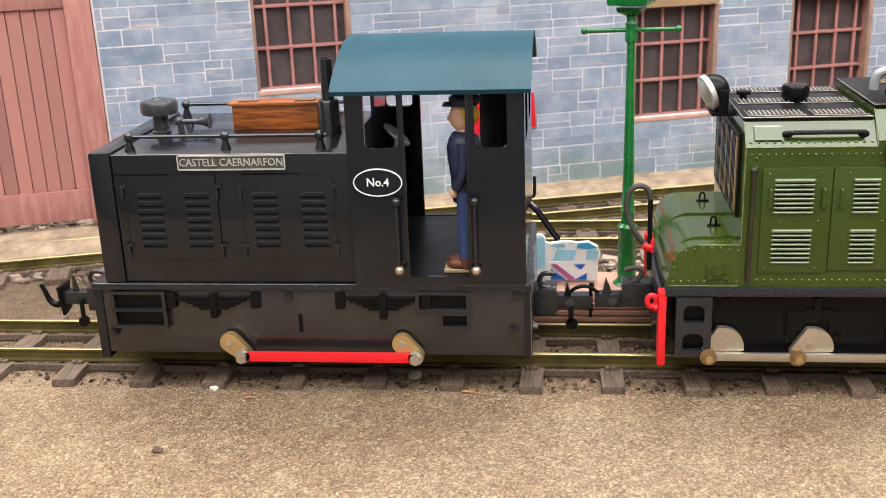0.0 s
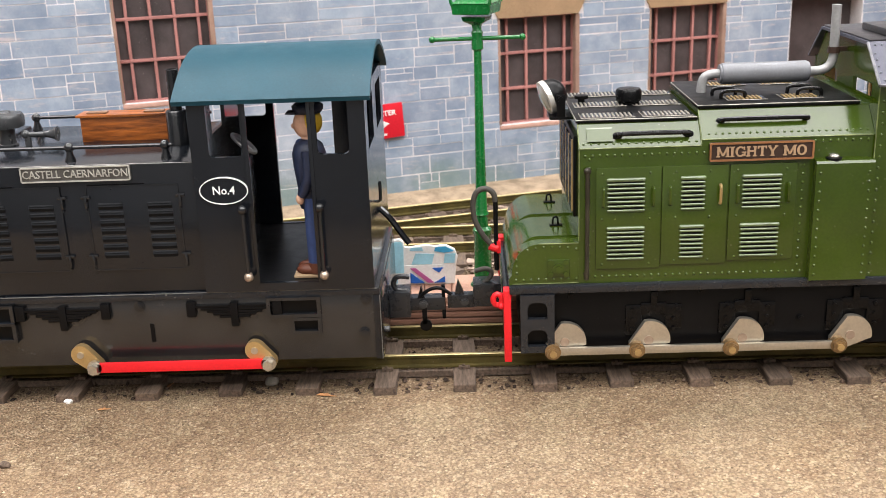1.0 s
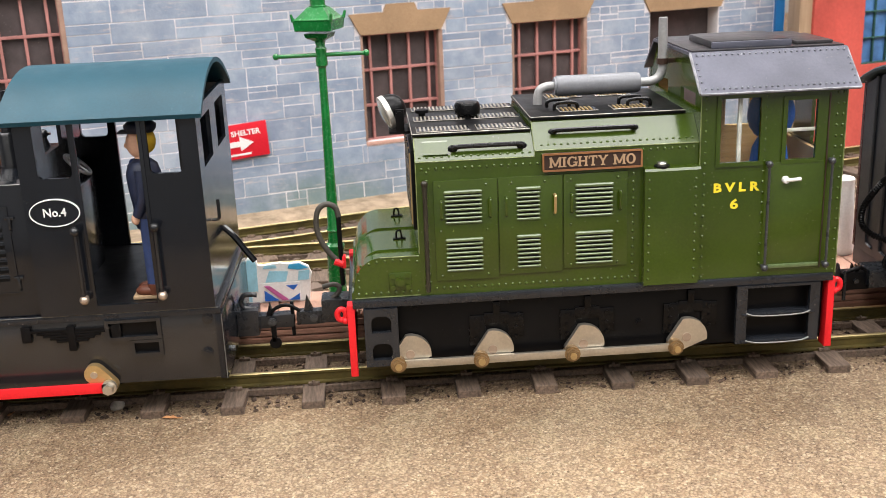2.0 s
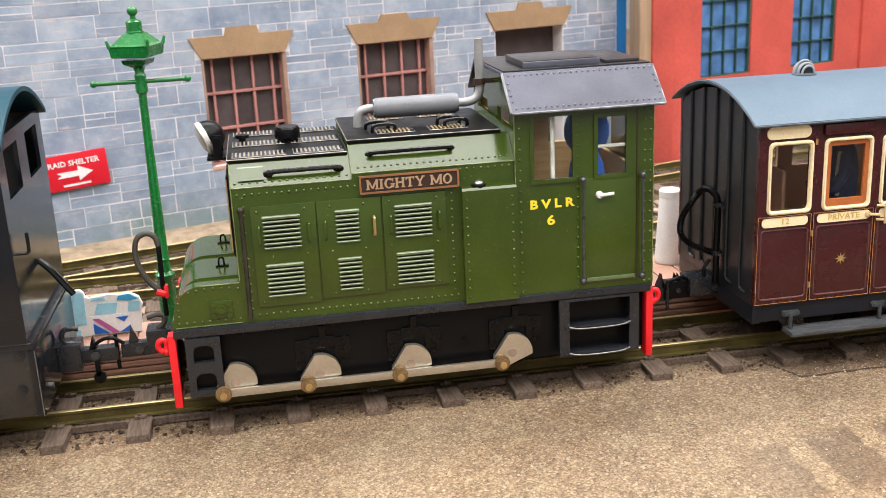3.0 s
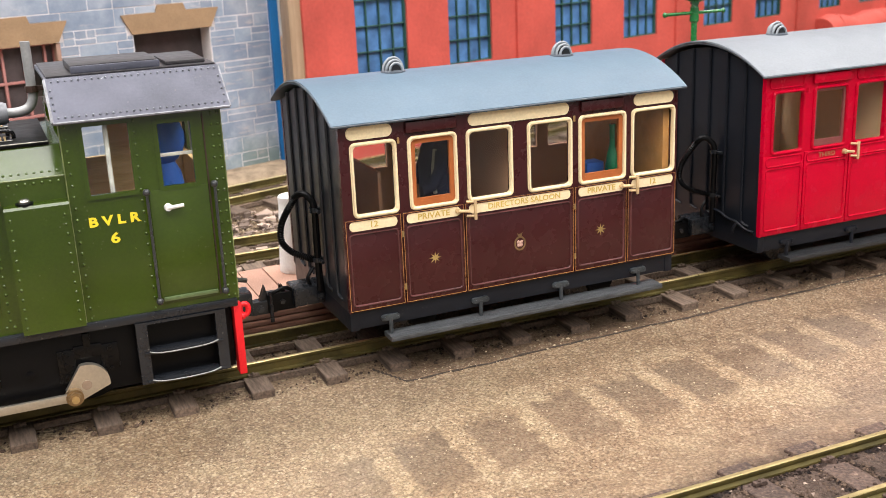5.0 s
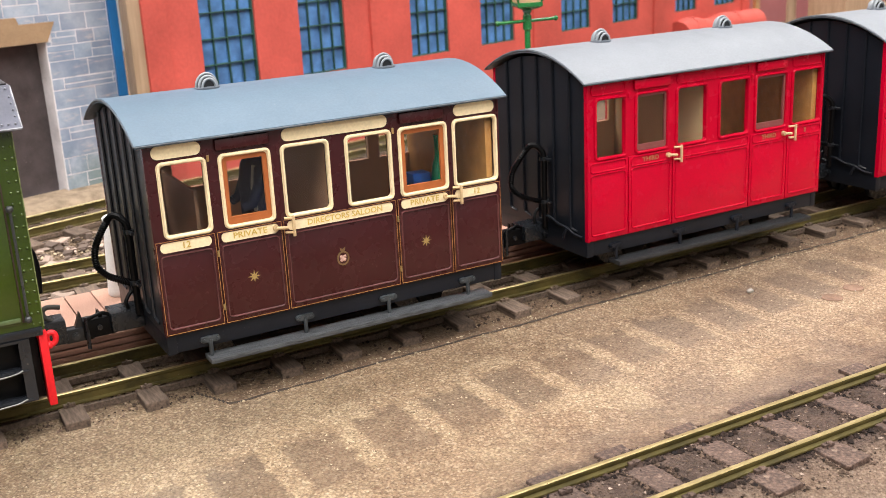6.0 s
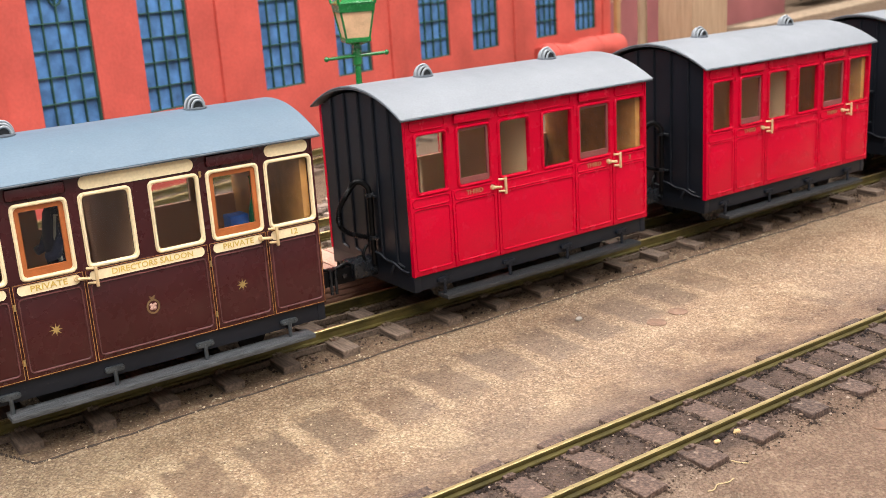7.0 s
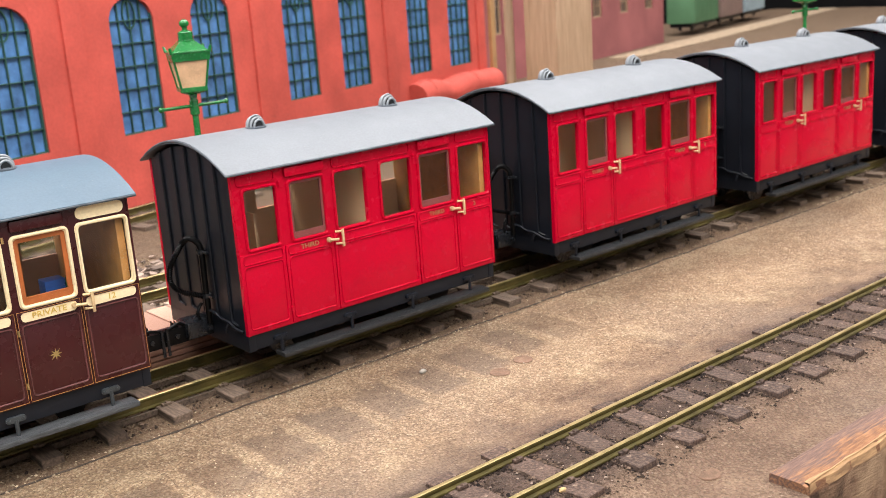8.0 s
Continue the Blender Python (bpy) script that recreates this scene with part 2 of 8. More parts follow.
def stone_material():
    """Blue-grey painted stone, each block its own tone, with pinkish streaks, chalky bloom and moss at the foot."""
    m, nt, b = nodes_of("slate_blue_stone_paint")
    v = coords(nt, world_space=True)
    obj = nt.nodes.new("ShaderNodeObjectInfo")
    geo = nt.nodes.new("ShaderNodeNewGeometry")
    big, mid, fine = noise_tex(nt, v, 9, 5, 0.6), noise_tex(nt, v, 55, 6, 0.65), noise_tex(nt, v, 600, 3)
    mp = nt.nodes.new("ShaderNodeMapping")
    mp.inputs["Scale"].default_value = (1, 1, 5)
    nt.links.new(v, mp.inputs[0])
    streak = noise_tex(nt, mp.outputs[0], 50, 6, 0.7)
    col = ramp(nt, mid, [(0.3, (0.18, 0.235, 0.33)), (0.5, (0.26, 0.315, 0.405)), (0.72, (0.39, 0.43, 0.51))])
    tone = maths(nt, "FRACT", maths(nt, "ADD", obj.outputs["Random"], geo.outputs["Random Per Island"]))
    col = mix(nt, 1.0, col, ramp(nt, tone, [(0.0, (0.82, 0.82, 0.84)), (1.0, (1.14, 1.13, 1.1))]), "MULTIPLY")
    col = mix(nt, maths(nt, "MULTIPLY", step_up(nt, streak, 0.55, 0.72), 0.75), col, (0.56, 0.47, 0.46))
    col = mix(nt, maths(nt, "MULTIPLY", step_up(nt, big, 0.5, 0.68), 0.3), col, (0.55, 0.56, 0.58))
    xyz = nt.nodes.new("ShaderNodeSeparateXYZ")
    nt.links.new(v, xyz.inputs[0])
    foot = maths(nt, "SUBTRACT", 1.0, step_up(nt, maths(nt, "ADD", xyz.outputs[2], maths(nt, "MULTIPLY", maths(nt, "SUBTRACT", mid, 0.5), 0.06)), 0.016, 0.05))
    col = mix(nt, maths(nt, "MULTIPLY", foot, maths(nt, "MULTIPLY", step_up(nt, big, 0.35, 0.6), 0.6)), col, (0.13, 0.2, 0.15))
    nt.links.new(col, b.inputs["Base Color"])
    b.inputs["Roughness"].default_value = 0.7
    bump(nt, b, maths(nt, "ADD", fine, mid), 0.35, 0.0006)
    return m


M_GRIT = gravel_material()
M_GRAINS = grains("loose_sandy_grains", (0.56, 0.44, 0.3), (0.12, 0.08, 0.048))
M_SLATE = grains("flat_brown_stone", (0.4, 0.3, 0.24), (0.07, 0.05, 0.04))
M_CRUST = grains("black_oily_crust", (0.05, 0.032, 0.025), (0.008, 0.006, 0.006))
M_BALLAST = grains("oily_dark_ballast", (0.15, 0.1, 0.072), (0.018, 0.012, 0.009))
M_BLACK = paint("black_satin_paint", (0.0066, 0.008, 0.0108), 0.15, vary=0.35, cloud=25, coat=0.1, dust=0.03, spec=0.42, lift=0.03)
M_SLAT = paint("dull_black_slat", (0.007, 0.008, 0.01), 0.5, vary=0.4, cloud=200, spec=0.12)
M_DUSTYEND = paint("dusty_black_end_paint", (0.0135, 0.0148, 0.0185), 0.34, vary=0.35, cloud=30, dust=0.12, spec=0.42)
# base raised above the body black: sheen from the ground is painted in
M_FRAMEBLACK = paint("sheen_black_frame_paint", (0.016, 0.0155, 0.016), 0.2, vary=0.5, cloud=40, coat=0.25, dust=0.12, spec=0.6, lift=0.04)
M_BLACKDUSTY = paint("dusty_black_footplate", (0.011, 0.013, 0.017), 0.22, vary=0.4, cloud=60, dust=0.55, spec=0.5)
M_ENDBLACK = paint("blue_black_end_paint", (0.009, 0.0108, 0.0155), 0.34, vary=0.35, cloud=30, dust=0.03, spec=0.24)
# lighter black for small raised parts, their edge highlights put into the colour
M_GLINTBLACK = paint("glint_black_paint", (0.01, 0.011, 0.013), 0.18, vary=0.5, cloud=200, dust=0.05, spec=0.6)
M_FOOTPLATE = paint("grey_black_gloss", (0.013, 0.015, 0.019), 0.2, vary=0.35, cloud=60, dust=0.15, spec=0.5)
M_MATTBLACK = paint("matt_black_paint", (0.0032, 0.0032, 0.0037), 0.34, vary=0.4, dust=0.03, spec=0.15)
M_DARKGREY = paint("dark_grey_paint", (0.012, 0.0135, 0.0165), 0.26, vary=0.3, dust=0.1, spec=0.5)
M_TEAL = paint("teal_roof_paint", (0.009, 0.048, 0.07), 0.42, vary=0.3, cloud=18, lift=0.05, dust=0.06, spec=0.16)
M_GREEN = paint("olive_green_gloss", (0.032, 0.055, 0.0038), 0.17, vary=0.26, cloud=22, chips=(0.16, 0.2, 0.05), coat=0.3, dust=0.1, spec=0.42, lift=0.06)
M_RED = paint("crimson_red_gloss", (0.47, 0.0, 0.02), 0.24, vary=0.1, cloud=14, spec=0.22, dust=0.02, lift=0.04)
M_MAROON = paint("maroon_gloss", (0.042, 0.0065, 0.008), 0.26, vary=0.2, cloud=20, coat=0.15, dust=0.1, lift=0.05)
M_CREAM = paint("cream_paint", (0.78, 0.64, 0.4), 0.45, vary=0.08)
M_SASH = paint("dull_rosy_brown_sash", (0.2, 0.06, 0.055), 0.35, vary=0.25, cloud=80)
M_ORANGE = paint("varnished_orange_wood", (0.38, 0.11, 0.03), 0.4, vary=0.3, cloud=80)
M_COACHROOF = paint("pale_grey_roof", (0.15, 0.162, 0.18), 0.5, vary=0.14, cloud=14, dust=0.16, spec=0.25)
M_BLUEROOF = paint("blue_grey_roof", (0.078, 0.118, 0.158), 0.5, vary=0.12, cloud=16, dust=0.1, spec=0.25)
M_FOOTDARK = wood("black_weathered_footboard", (0.007, 0.0075, 0.008), (0.035, 0.037, 0.04), 130, (1, 14, 14), 0.4)
M_FOOTWOOD = wood("grey_weathered_footboard", (0.013, 0.014, 0.016), (0.092, 0.098, 0.104), 130, (1, 14, 14), 0.5)
M_LEADROOF = paint("lead_grey_roof", (0.085, 0.088, 0.115), 0.36, 0.2, vary=0.4, cloud=55, chips=(0.4, 0.4, 0.42), dust=0.15)
M_SILVER = paint("dull_silver", (0.45, 0.46, 0.48), 0.35, 0.85, vary=0.15)
M_STEELWARM = paint("pinkish_steel", (0.42, 0.33, 0.26), 0.35, 0.7, vary=0.3, cloud=150)
M_STEEL = paint("bare_steel", (0.55, 0.51, 0.44), 0.32, 0.9, vary=0.2)
M_BRASSDARK = paint("dull_brown_brass", (0.3, 0.2, 0.1), 0.35, 0.7, vary=0.4, cloud=200)
M_BRASS = paint("brass", (0.55, 0.39, 0.18), 0.35, 0.8, vary=0.25)
M_PALEBRASS = paint("pale_cast_brass", (0.68, 0.5, 0.28), 0.35, 0.35, vary=0.2)
M_PIPE = paint("silver_pipe_paint", (0.3, 0.3, 0.3), 0.35, 0.25, vary=0.25, cloud=80)
M_ALU = paint("aluminium_paint", (0.165, 0.17, 0.185), 0.42, 0.1, vary=0.2, cloud=50, dust=0.15)
M_SIGNALRED = paint("signal_red", (0.66, 0.012, 0.018), 0.42, vary=0.08)
M_LAMPGREEN = paint("lamp_green_enamel", (0.006, 0.145, 0.028), 0.24, vary=0.35, cloud=120, chips=(0.1, 0.35, 0.15), coat=0.3, spec=0.5)
M_RAIL = paint("tarnished_brass_rail", (0.085, 0.066, 0.018), 0.5, 0.25, vary=0.6, cloud=90, dust=0.15)
M_RAILTOP = paint("worn_brass_rail_head", (0.42, 0.33, 0.16), 0.3, 0.75, vary=0.3, cloud=70)
M_SLEEPER = wood("weathered_sleeper", (0.042, 0.027, 0.018), (0.18, 0.124, 0.088), 70, (9, 1.2, 9), 0.9)
M_SLEEPER2 = gritty_sleeper()
M_GLASS = glass("window_glass")
M_WHITE = paint("white_paint", (0.75, 0.75, 0.73), 0.5, vary=0.08)
M_YELLOW = paint("yellow_lettering", (0.8, 0.62, 0.03), 0.5, vary=0.05)
M_STAR = paint("dull_gold_transfer", (0.33, 0.22, 0.075), 0.45, 0.1, vary=0.3)
M_GOLD = paint("gold_lettering", (0.58, 0.4, 0.09), 0.4, 0.15, vary=0.2)
M_GREY = stone_material()
M_MORTAR = paint("pale_mortar", (0.7, 0.66, 0.67), 0.85, vary=0.3, cloud=45, chips=(0.4, 0.43, 0.5))
M_WALLRED = paint("salmon_red_wall_paint", (0.54, 0.088, 0.066), 0.75, vary=0.3, cloud=18, grain=300, lift=0.9, dust=0.14)
M_DOORPINK = wood("faded_pink_red_boards", (0.3, 0.115, 0.1), (0.46, 0.215, 0.185), 30, (10, 10, 1), 0.75)
M_SANDSTONE = paint("sandstone_lintel", (0.34, 0.22, 0.125), 0.8, vary=0.2, cloud=60, dust=0.2)
M_PAVE = paint("sandy_grit_path", (0.33, 0.25, 0.175), 0.95, vary=0.55, cloud=90, grain=700, lift=1.2, dust=0.3, spec=0.1)
# dusty panes, and the painted darkness inside the doorway of the grey wall
M_PANEDARK = paint("dusty_pane_and_dark_inside", (0.075, 0.06, 0.06), 0.35, vary=0.5, cloud=60, dust=0.3)
M_PANEBLUE = paint("mottled_blue_pane", (0.085, 0.21, 0.45), 0.4, vary=0.65, cloud=60, dust=0.3)
M_BARGREEN = paint("dark_green_glazing_bar", (0.03, 0.09, 0.07), 0.5)
M_BARRED = paint("faded_red_glazing_bar", (0.42, 0.185, 0.165), 0.6, vary=0.25)
M_BEIGE = paint("beige_interior", (0.62, 0.42, 0.24), 0.7, vary=0.15)
M_LINING = paint("brown_end_lining", (0.27, 0.165, 0.09), 0.7, vary=0.25)
M_BROWNIN = paint("brown_interior", (0.44, 0.25, 0.15), 0.6, vary=0.2)
M_TIMBER = wood("dark_platform_timber", (0.16, 0.075, 0.05), (0.36, 0.19, 0.13))
M_DECK = wood("pinkish_deck_timber", (0.36, 0.18, 0.125), (0.62, 0.37, 0.27), 60, (12, 1, 12))
M_BOXWOOD = wood("varnished_box_wood", (0.06, 0.014, 0.004), (0.56, 0.165, 0.03), 45, (1, 9, 9), 0.28)
M_EDGEWOOD = wood("worn_edge_board", (0.11, 0.055, 0.032), (0.2, 0.108, 0.06), 40)
M_POST = wood("pale_brown_post", (0.26, 0.17, 0.1), (0.4, 0.28, 0.18), 20, (12, 12, 1))
M_HALLWALL = paint("hall_wall", (0.36, 0.35, 0.34), 0.9, vary=0.05, grain=40, cloud=1)
M_HALLCEIL = paint("hall_ceiling", (0.8, 0.8, 0.78), 0.9, vary=0.05, grain=40, cloud=1)
M_HALLFLOOR = paint("hall_floor", (0.06, 0.058, 0.06), 0.7, vary=0.15, grain=40, cloud=2)


# ---- mesh tools, in millimetres ----
def box(bm, x0, x1, y0, y1, z0, z1, bevel=0.0, m=None):
    r = bmesh.ops.create_cube(bm, size=1.0)
    vs = r["verts"]
    bmesh.ops.transform(bm, verts=vs, matrix=Matrix.Translation(((x0 + x1) / 2, (y0 + y1) / 2, (z0 + z1) / 2)) @ Matrix.Diagonal((x1 - x0, y1 - y0, z1 - z0, 1)))
    if bevel:
        es = list({e for v in vs for e in v.link_edges})
        r = bmesh.ops.bevel(bm, geom=es, offset=bevel, segments=2, profile=0.6, affect="EDGES")
        vs = list({v for f in r["faces"] for v in f.verts} | {v for v in vs if v.is_valid})
    if m:
        bmesh.ops.transform(bm, verts=vs, matrix=m)
    return vs


def rod(bm, p0, p1, r0, r1=None, seg=12):
    p0, p1 = Vector(p0), Vector(p1)
    r1 = r0 if r1 is None else r1
    turn = (p1 - p0).to_track_quat("Z", "Y").to_matrix().to_4x4()
    return bmesh.ops.create_cone(bm, cap_ends=True, segments=seg, radius1=r0, radius2=r1, depth=(p1 - p0).length,
                                 matrix=Matrix.Translation((p0 + p1) / 2) @ turn)["verts"]


def ball(bm, p, r, seg=10, squash=(1, 1, 1)):
    return bmesh.ops.create_uvsphere(bm, u_segments=seg, v_segments=max(6, seg // 2 + 2), radius=r,
                                     matrix=Matrix.Translation(p) @ Matrix.Diagonal((*squash, 1)))["verts"]


def lathe(bm, origin, profile, seg=16, m=None):
    """Turns (radius, height) pairs round a vertical axis at origin."""
    ox, oy, oz = origin
    rings = []
    for r, z in profile:
        rings.append([bm.verts.new((ox + r * math.cos(2 * math.pi * i / seg), oy + r * math.sin(2 * math.pi * i / seg), oz + z)) for i in range(seg)])
    for a, b in zip(rings, rings[1:]):
        for i in range(seg):
            bm.faces.new((a[i], a[(i + 1) % seg], b[(i + 1) % seg], b[i]))
    bm.faces.new(list(reversed(rings[0])))
    bm.faces.new(rings[-1])
    vs = [v for ring in rings for v in ring]
    if m:
        bmesh.ops.transform(bm, verts=vs, matrix=m)
    return vs


def tube(bm, pts, r, seg=8, close=False):
    """A bent round bar through points, with smooth bends."""
    pts = [Vector(p) for p in pts]
    dense = []
    for i in range(len(pts) - 1):
        p0, p1, p2, p3 = pts[max(i - 1, 0)], pts[i], pts[i + 1], pts[min(i + 2, len(pts) - 1)]
        for k in range(5):
            u = k / 5
            dense.append(0.5 * (2 * p1 + (p2 - p0) * u + (2 * p0 - 5 * p1 + 4 * p2 - p3) * u * u + (3 * p1 - p0 - 3 * p2 + p3) * u ** 3))
    dense.append(pts[-1])
    return pipe(bm, dense, r, seg)


def pipe(bm, pts, r, seg=8):
    pts = [Vector(p) for p in pts]
    rings, side = [], None
    for i, p in enumerate(pts):
        d = (pts[min(i + 1, len(pts) - 1)] - pts[max(i - 1, 0)]).normalized()
        if side is None:
            side = d.orthogonal().normalized()
        side = (side - d * side.dot(d)).normalized()
        up = d.cross(side)
        rr = r(i / (len(pts) - 1)) if callable(r) else r
        rings.append([bm.verts.new(p + rr * (math.cos(2 * math.pi * k / seg) * side + math.sin(2 * math.pi * k / seg) * up)) for k in range(seg)])
    for a, b in zip(rings, rings[1:]):
        for k in range(seg):
            bm.faces.new((a[k], a[(k + 1) % seg], b[(k + 1) % seg], b[k]))
    bm.faces.new(list(reversed(rings[0])))
    bm.faces.new(rings[-1])
    return rings


def prism(bm, pts, axis, a, b):
    """A flat outline pushed from a to b along an axis. pts are pairs in the other two axes, in x, y, z order."""
    def place(u, v, w):
        return {"x": (w, u, v), "y": (u, w, v), "z": (u, v, w)}[axis]
    lo = [bm.verts.new(place(u, v, a)) for u, v in pts]
    hi = [bm.verts.new(place(u, v, b)) for u, v in pts]
    n = len(pts)
    fs = [bm.faces.new(lo), bm.faces.new(list(reversed(hi)))]
    for i in range(n):
        fs.append(bm.faces.new((lo[i], hi[i], hi[(i + 1) % n], lo[(i + 1) % n])))
    bmesh.ops.recalc_face_normals(bm, faces=fs)
    return lo + hi


def rounded(x0, x1, z0, z1, r, seg=4):
    pts = []
    for cx, cz, a0 in ((x1 - r, z1 - r, 0), (x0 + r, z1 - r, 90), (x0 + r, z0 + r, 180), (x1 - r, z0 + r, 270)):
        for k in range(seg + 1):
            a = radians(a0 + 90 * k / seg)
            pts.append((cx + r * math.cos(a), cz + r * math.sin(a)))
    return pts


def ring(bm, outer, inner, y0, y1):
    """A frame between two outlines of equal length in the x-z plane, from y0 to y1."""
    n = len(outer)
    v = [[bm.verts.new((u, y, w)) for u, w in pts] for y in (y0, y1) for pts in (outer, inner)]
    fs = []
    for a, b in ((v[0], v[1]), (v[1], v[3]), (v[3], v[2]), (v[2], v[0])):
        for i in range(n):
            fs.append(bm.faces.new((a[i], a[(i + 1) % n], b[(i + 1) % n], b[i])))
    bmesh.ops.recalc_face_normals(bm, faces=fs)


def frame_ring(bm, x0, x1, z0, z1, r, w, y0, y1):
    ring(bm, rounded(x0, x1, z0, z1, r), rounded(x0 + w, x1 - w, z0 + w, z1 - w, max(r - w, 0.3)), y0, y1)


def holed(bm, x0, x1, z0, z1, holes, y0, y1):
    """An upright panel in the x-z plane from y0 to y1 with square holes (x0, x1, z0, z1) right through it."""
    xs = sorted({x0, x1, *[h[0] for h in holes], *[h[1] for h in holes]})
    zs = sorted({z0, z1, *[h[2] for h in holes], *[h[3] for h in holes]})
    solid = {}
    for i in range(len(xs) - 1):
        for j in range(len(zs) - 1):
            cx, cz = (xs[i] + xs[i + 1]) / 2, (zs[j] + zs[j + 1]) / 2
            solid[i, j] = not any(h[0] < cx < h[1] and h[2] < cz < h[3] for h in holes)
    vert = {}

    def V(i, j, k):
        if (i, j, k) not in vert:
            vert[i, j, k] = bm.verts.new((xs[i], (y0, y1)[k], zs[j]))
        return vert[i, j, k]
    fs = []
    for (i, j), s in solid.items():
        if not s:
            continue
        fs.append(bm.faces.new((V(i, j, 0), V(i + 1, j, 0), V(i + 1, j + 1, 0), V(i, j + 1, 0))))
        fs.append(bm.faces.new((V(i, j, 1), V(i, j + 1, 1), V(i + 1, j + 1, 1), V(i + 1, j, 1))))
        for di, dj, e in ((-1, 0, ((0, 0), (0, 1))), (1, 0, ((1, 1), (1, 0))), (0, -1, ((1, 0), (0, 0))), (0, 1, ((0, 1), (1, 1)))):
            if not solid.get((i + di, j + dj), False):
                (a, b), (c, d) = e
                fs.append(bm.faces.new((V(i + a, j + b, 0), V(i + c, j + d, 0), V(i + c, j + d, 1), V(i + a, j + b, 1))))
    bmesh.ops.recalc_face_normals(bm, faces=fs)


def letters(bm, text, height, x, y, z, depth=0.25, align="CENTER", bold=0.0, wide=1.0, facing=0.0):
    """Raised capitals in the built-in font, standing in the x-z plane and facing -y."""
    cu = bpy.data.curves.new("lettering", "FONT")
    cu.body, cu.size, cu.extrude, cu.offset, cu.align_x, cu.align_y = text, height / 0.72, depth / 2, bold, align, "CENTER"
    cu.resolution_u = 2
    ob = bpy.data.objects.new("lettering", cu)
    scene.collection.objects.link(ob)
    dg = bpy.context.evaluated_depsgraph_get()
    me = bpy.data.meshes.new_from_object(ob.evaluated_get(dg))
    me.transform(Matrix.Translation((x, y, z)) @ pose(0, 0, 0, 90, 0, facing) @ Matrix.Diagonal((wide, 1, 1, 1)))
    bm.from_mesh(me)
    bpy.data.objects.remove(ob)
    bpy.data.curves.remove(cu)
    bpy.data.meshes.remove(me)


def world_origin(ob):
    p = Vector((0, 0, 0))
    while ob:
        p, ob = p + ob.location, ob.parent
    return p


def thing(name, x, y, z, label, category, group="", kind=""):
    ob = new(name)
    ob.empty_display_size = 0.02
    ob.location = (x * MM, y * MM, z * MM)
    return tagged(ob, label, category, group, kind)


def part(name, bm, material, parent=None, label="", smooth=30):
    """Links a bmesh in world millimetres as one mesh object under its parent."""
    o = world_origin(parent) / MM
    bmesh.ops.translate(bm, verts=bm.verts, vec=-o)
    bmesh.ops.scale(bm, verts=bm.verts, vec=(MM, MM, MM))
    me = bpy.data.meshes.new(name)
    bm.to_mesh(me)
    bm.free()
    me.materials.append(material)
    if smooth:
        me.polygons.foreach_set("use_smooth", [True] * len(me.polygons))
        me.set_sharp_from_angle(angle=radians(smooth))
    ob = new(name, me)
    ob.parent = parent
    if label:
        ob["label"] = label
    return ob


def made(name, parent, material, build, label="", smooth=30):
    bm = bmesh.new()
    build(bm)
    return part(name, bm, material, parent, label, smooth)


def boxed(name, parent, material, *b, bevel=0.0, label=""):
    bm = bmesh.new()
    box(bm, *b, bevel=bevel)
    return part(name, bm, material, parent, label)


def solo(name, bm, material, label, category, group="", kind="", smooth=30):
    return tagged(part(name, bm, material, None, "", smooth), label, category, group, kind)


# ---- ground and table ----
def ground_height(x, y):
    h = 0.9 * noise.noise((x / 45, y / 45, 0.3)) + 0.35 * noise.noise((x / 11, y / 11, 4.0))
    bank = max(0.0, 1.0 - (abs(y + 171.5) / 47) ** 3) if 170 < x < 1900 else 0.0
    return h * (1 - 0.4 * bank) + 1.6 + 5.4 * bank


def build_ground():
    bm = bmesh.new()
    xs = list(range(-900, -300, 60)) + list(range(-300, 1200, 6)) + list(range(1200, 3721, 60))
    ys = list(range(-262, 130, 6)) + list(range(130, 420, 29)) + list(range(420, 1701, 80))
    front = lambda x, y: y if x < 619 or y > -250 else -250 + (y + 250) * 0.08
    grid = [[bm.verts.new((x, front(x, y), ground_height(x, y))) for x in xs] for y in ys]
    for j in range(len(ys) - 1):
        for i in range(len(xs) - 1):
            bm.faces.new((grid[j][i], grid[j][i + 1], grid[j + 1][i + 1], grid[j + 1][i]))
    solo("ground", bm, M_GRIT, "sandy grit covered baseboard with damp stains", "ground", kind="structure", smooth=60)


build_ground()
bm = bmesh.new()
box(bm, -900, 3720, -250, 1700, -24, -4)
tb = solo("table", bm, M_EDGEWOOD, "wooden exhibition baseboard under the layout", "table", kind="structure")
for tx in (-820, 600, 2100, 3640):
    for ty in (-200, 1620):
        bm = bmesh.new()
        box(bm, tx - 30, tx + 30, ty - 30, ty + 30, -1000, -24.2, 3)
        part("leg", bm, M_EDGEWOOD, tb)

# hall round the table
for nm, b in (("wall_north", (-5000, 6000, 4000, 4100, -1000, 2600)), ("wall_south", (-5000, 6000, -4100, -4000, -1000, 2600)),
              ("wall_west", (-5100, -5000, -4100, 4100, -1000, 2600)), ("wall_east", (6000, 6100, -4100, 4100, -1000, 2600))):
    bm = bmesh.new()
    box(bm, *b)
    solo(nm, bm, M_HALLWALL, "plain pale exhibition hall wall", "wall", kind="structure")
bm = bmesh.new()
box(bm, -5100, 6100, -4100, 4100, 2600, 2700)
solo("ceiling", bm, M_HALLCEIL, "plain pale hall ceiling", "ceiling", kind="structure")
bm = bmesh.new()
box(bm, -5100, 6100, -4100, 4100, -1100, -1000)
solo("floor", bm, M_HALLFLOOR, "brown hall floor", "floor", kind="structure")


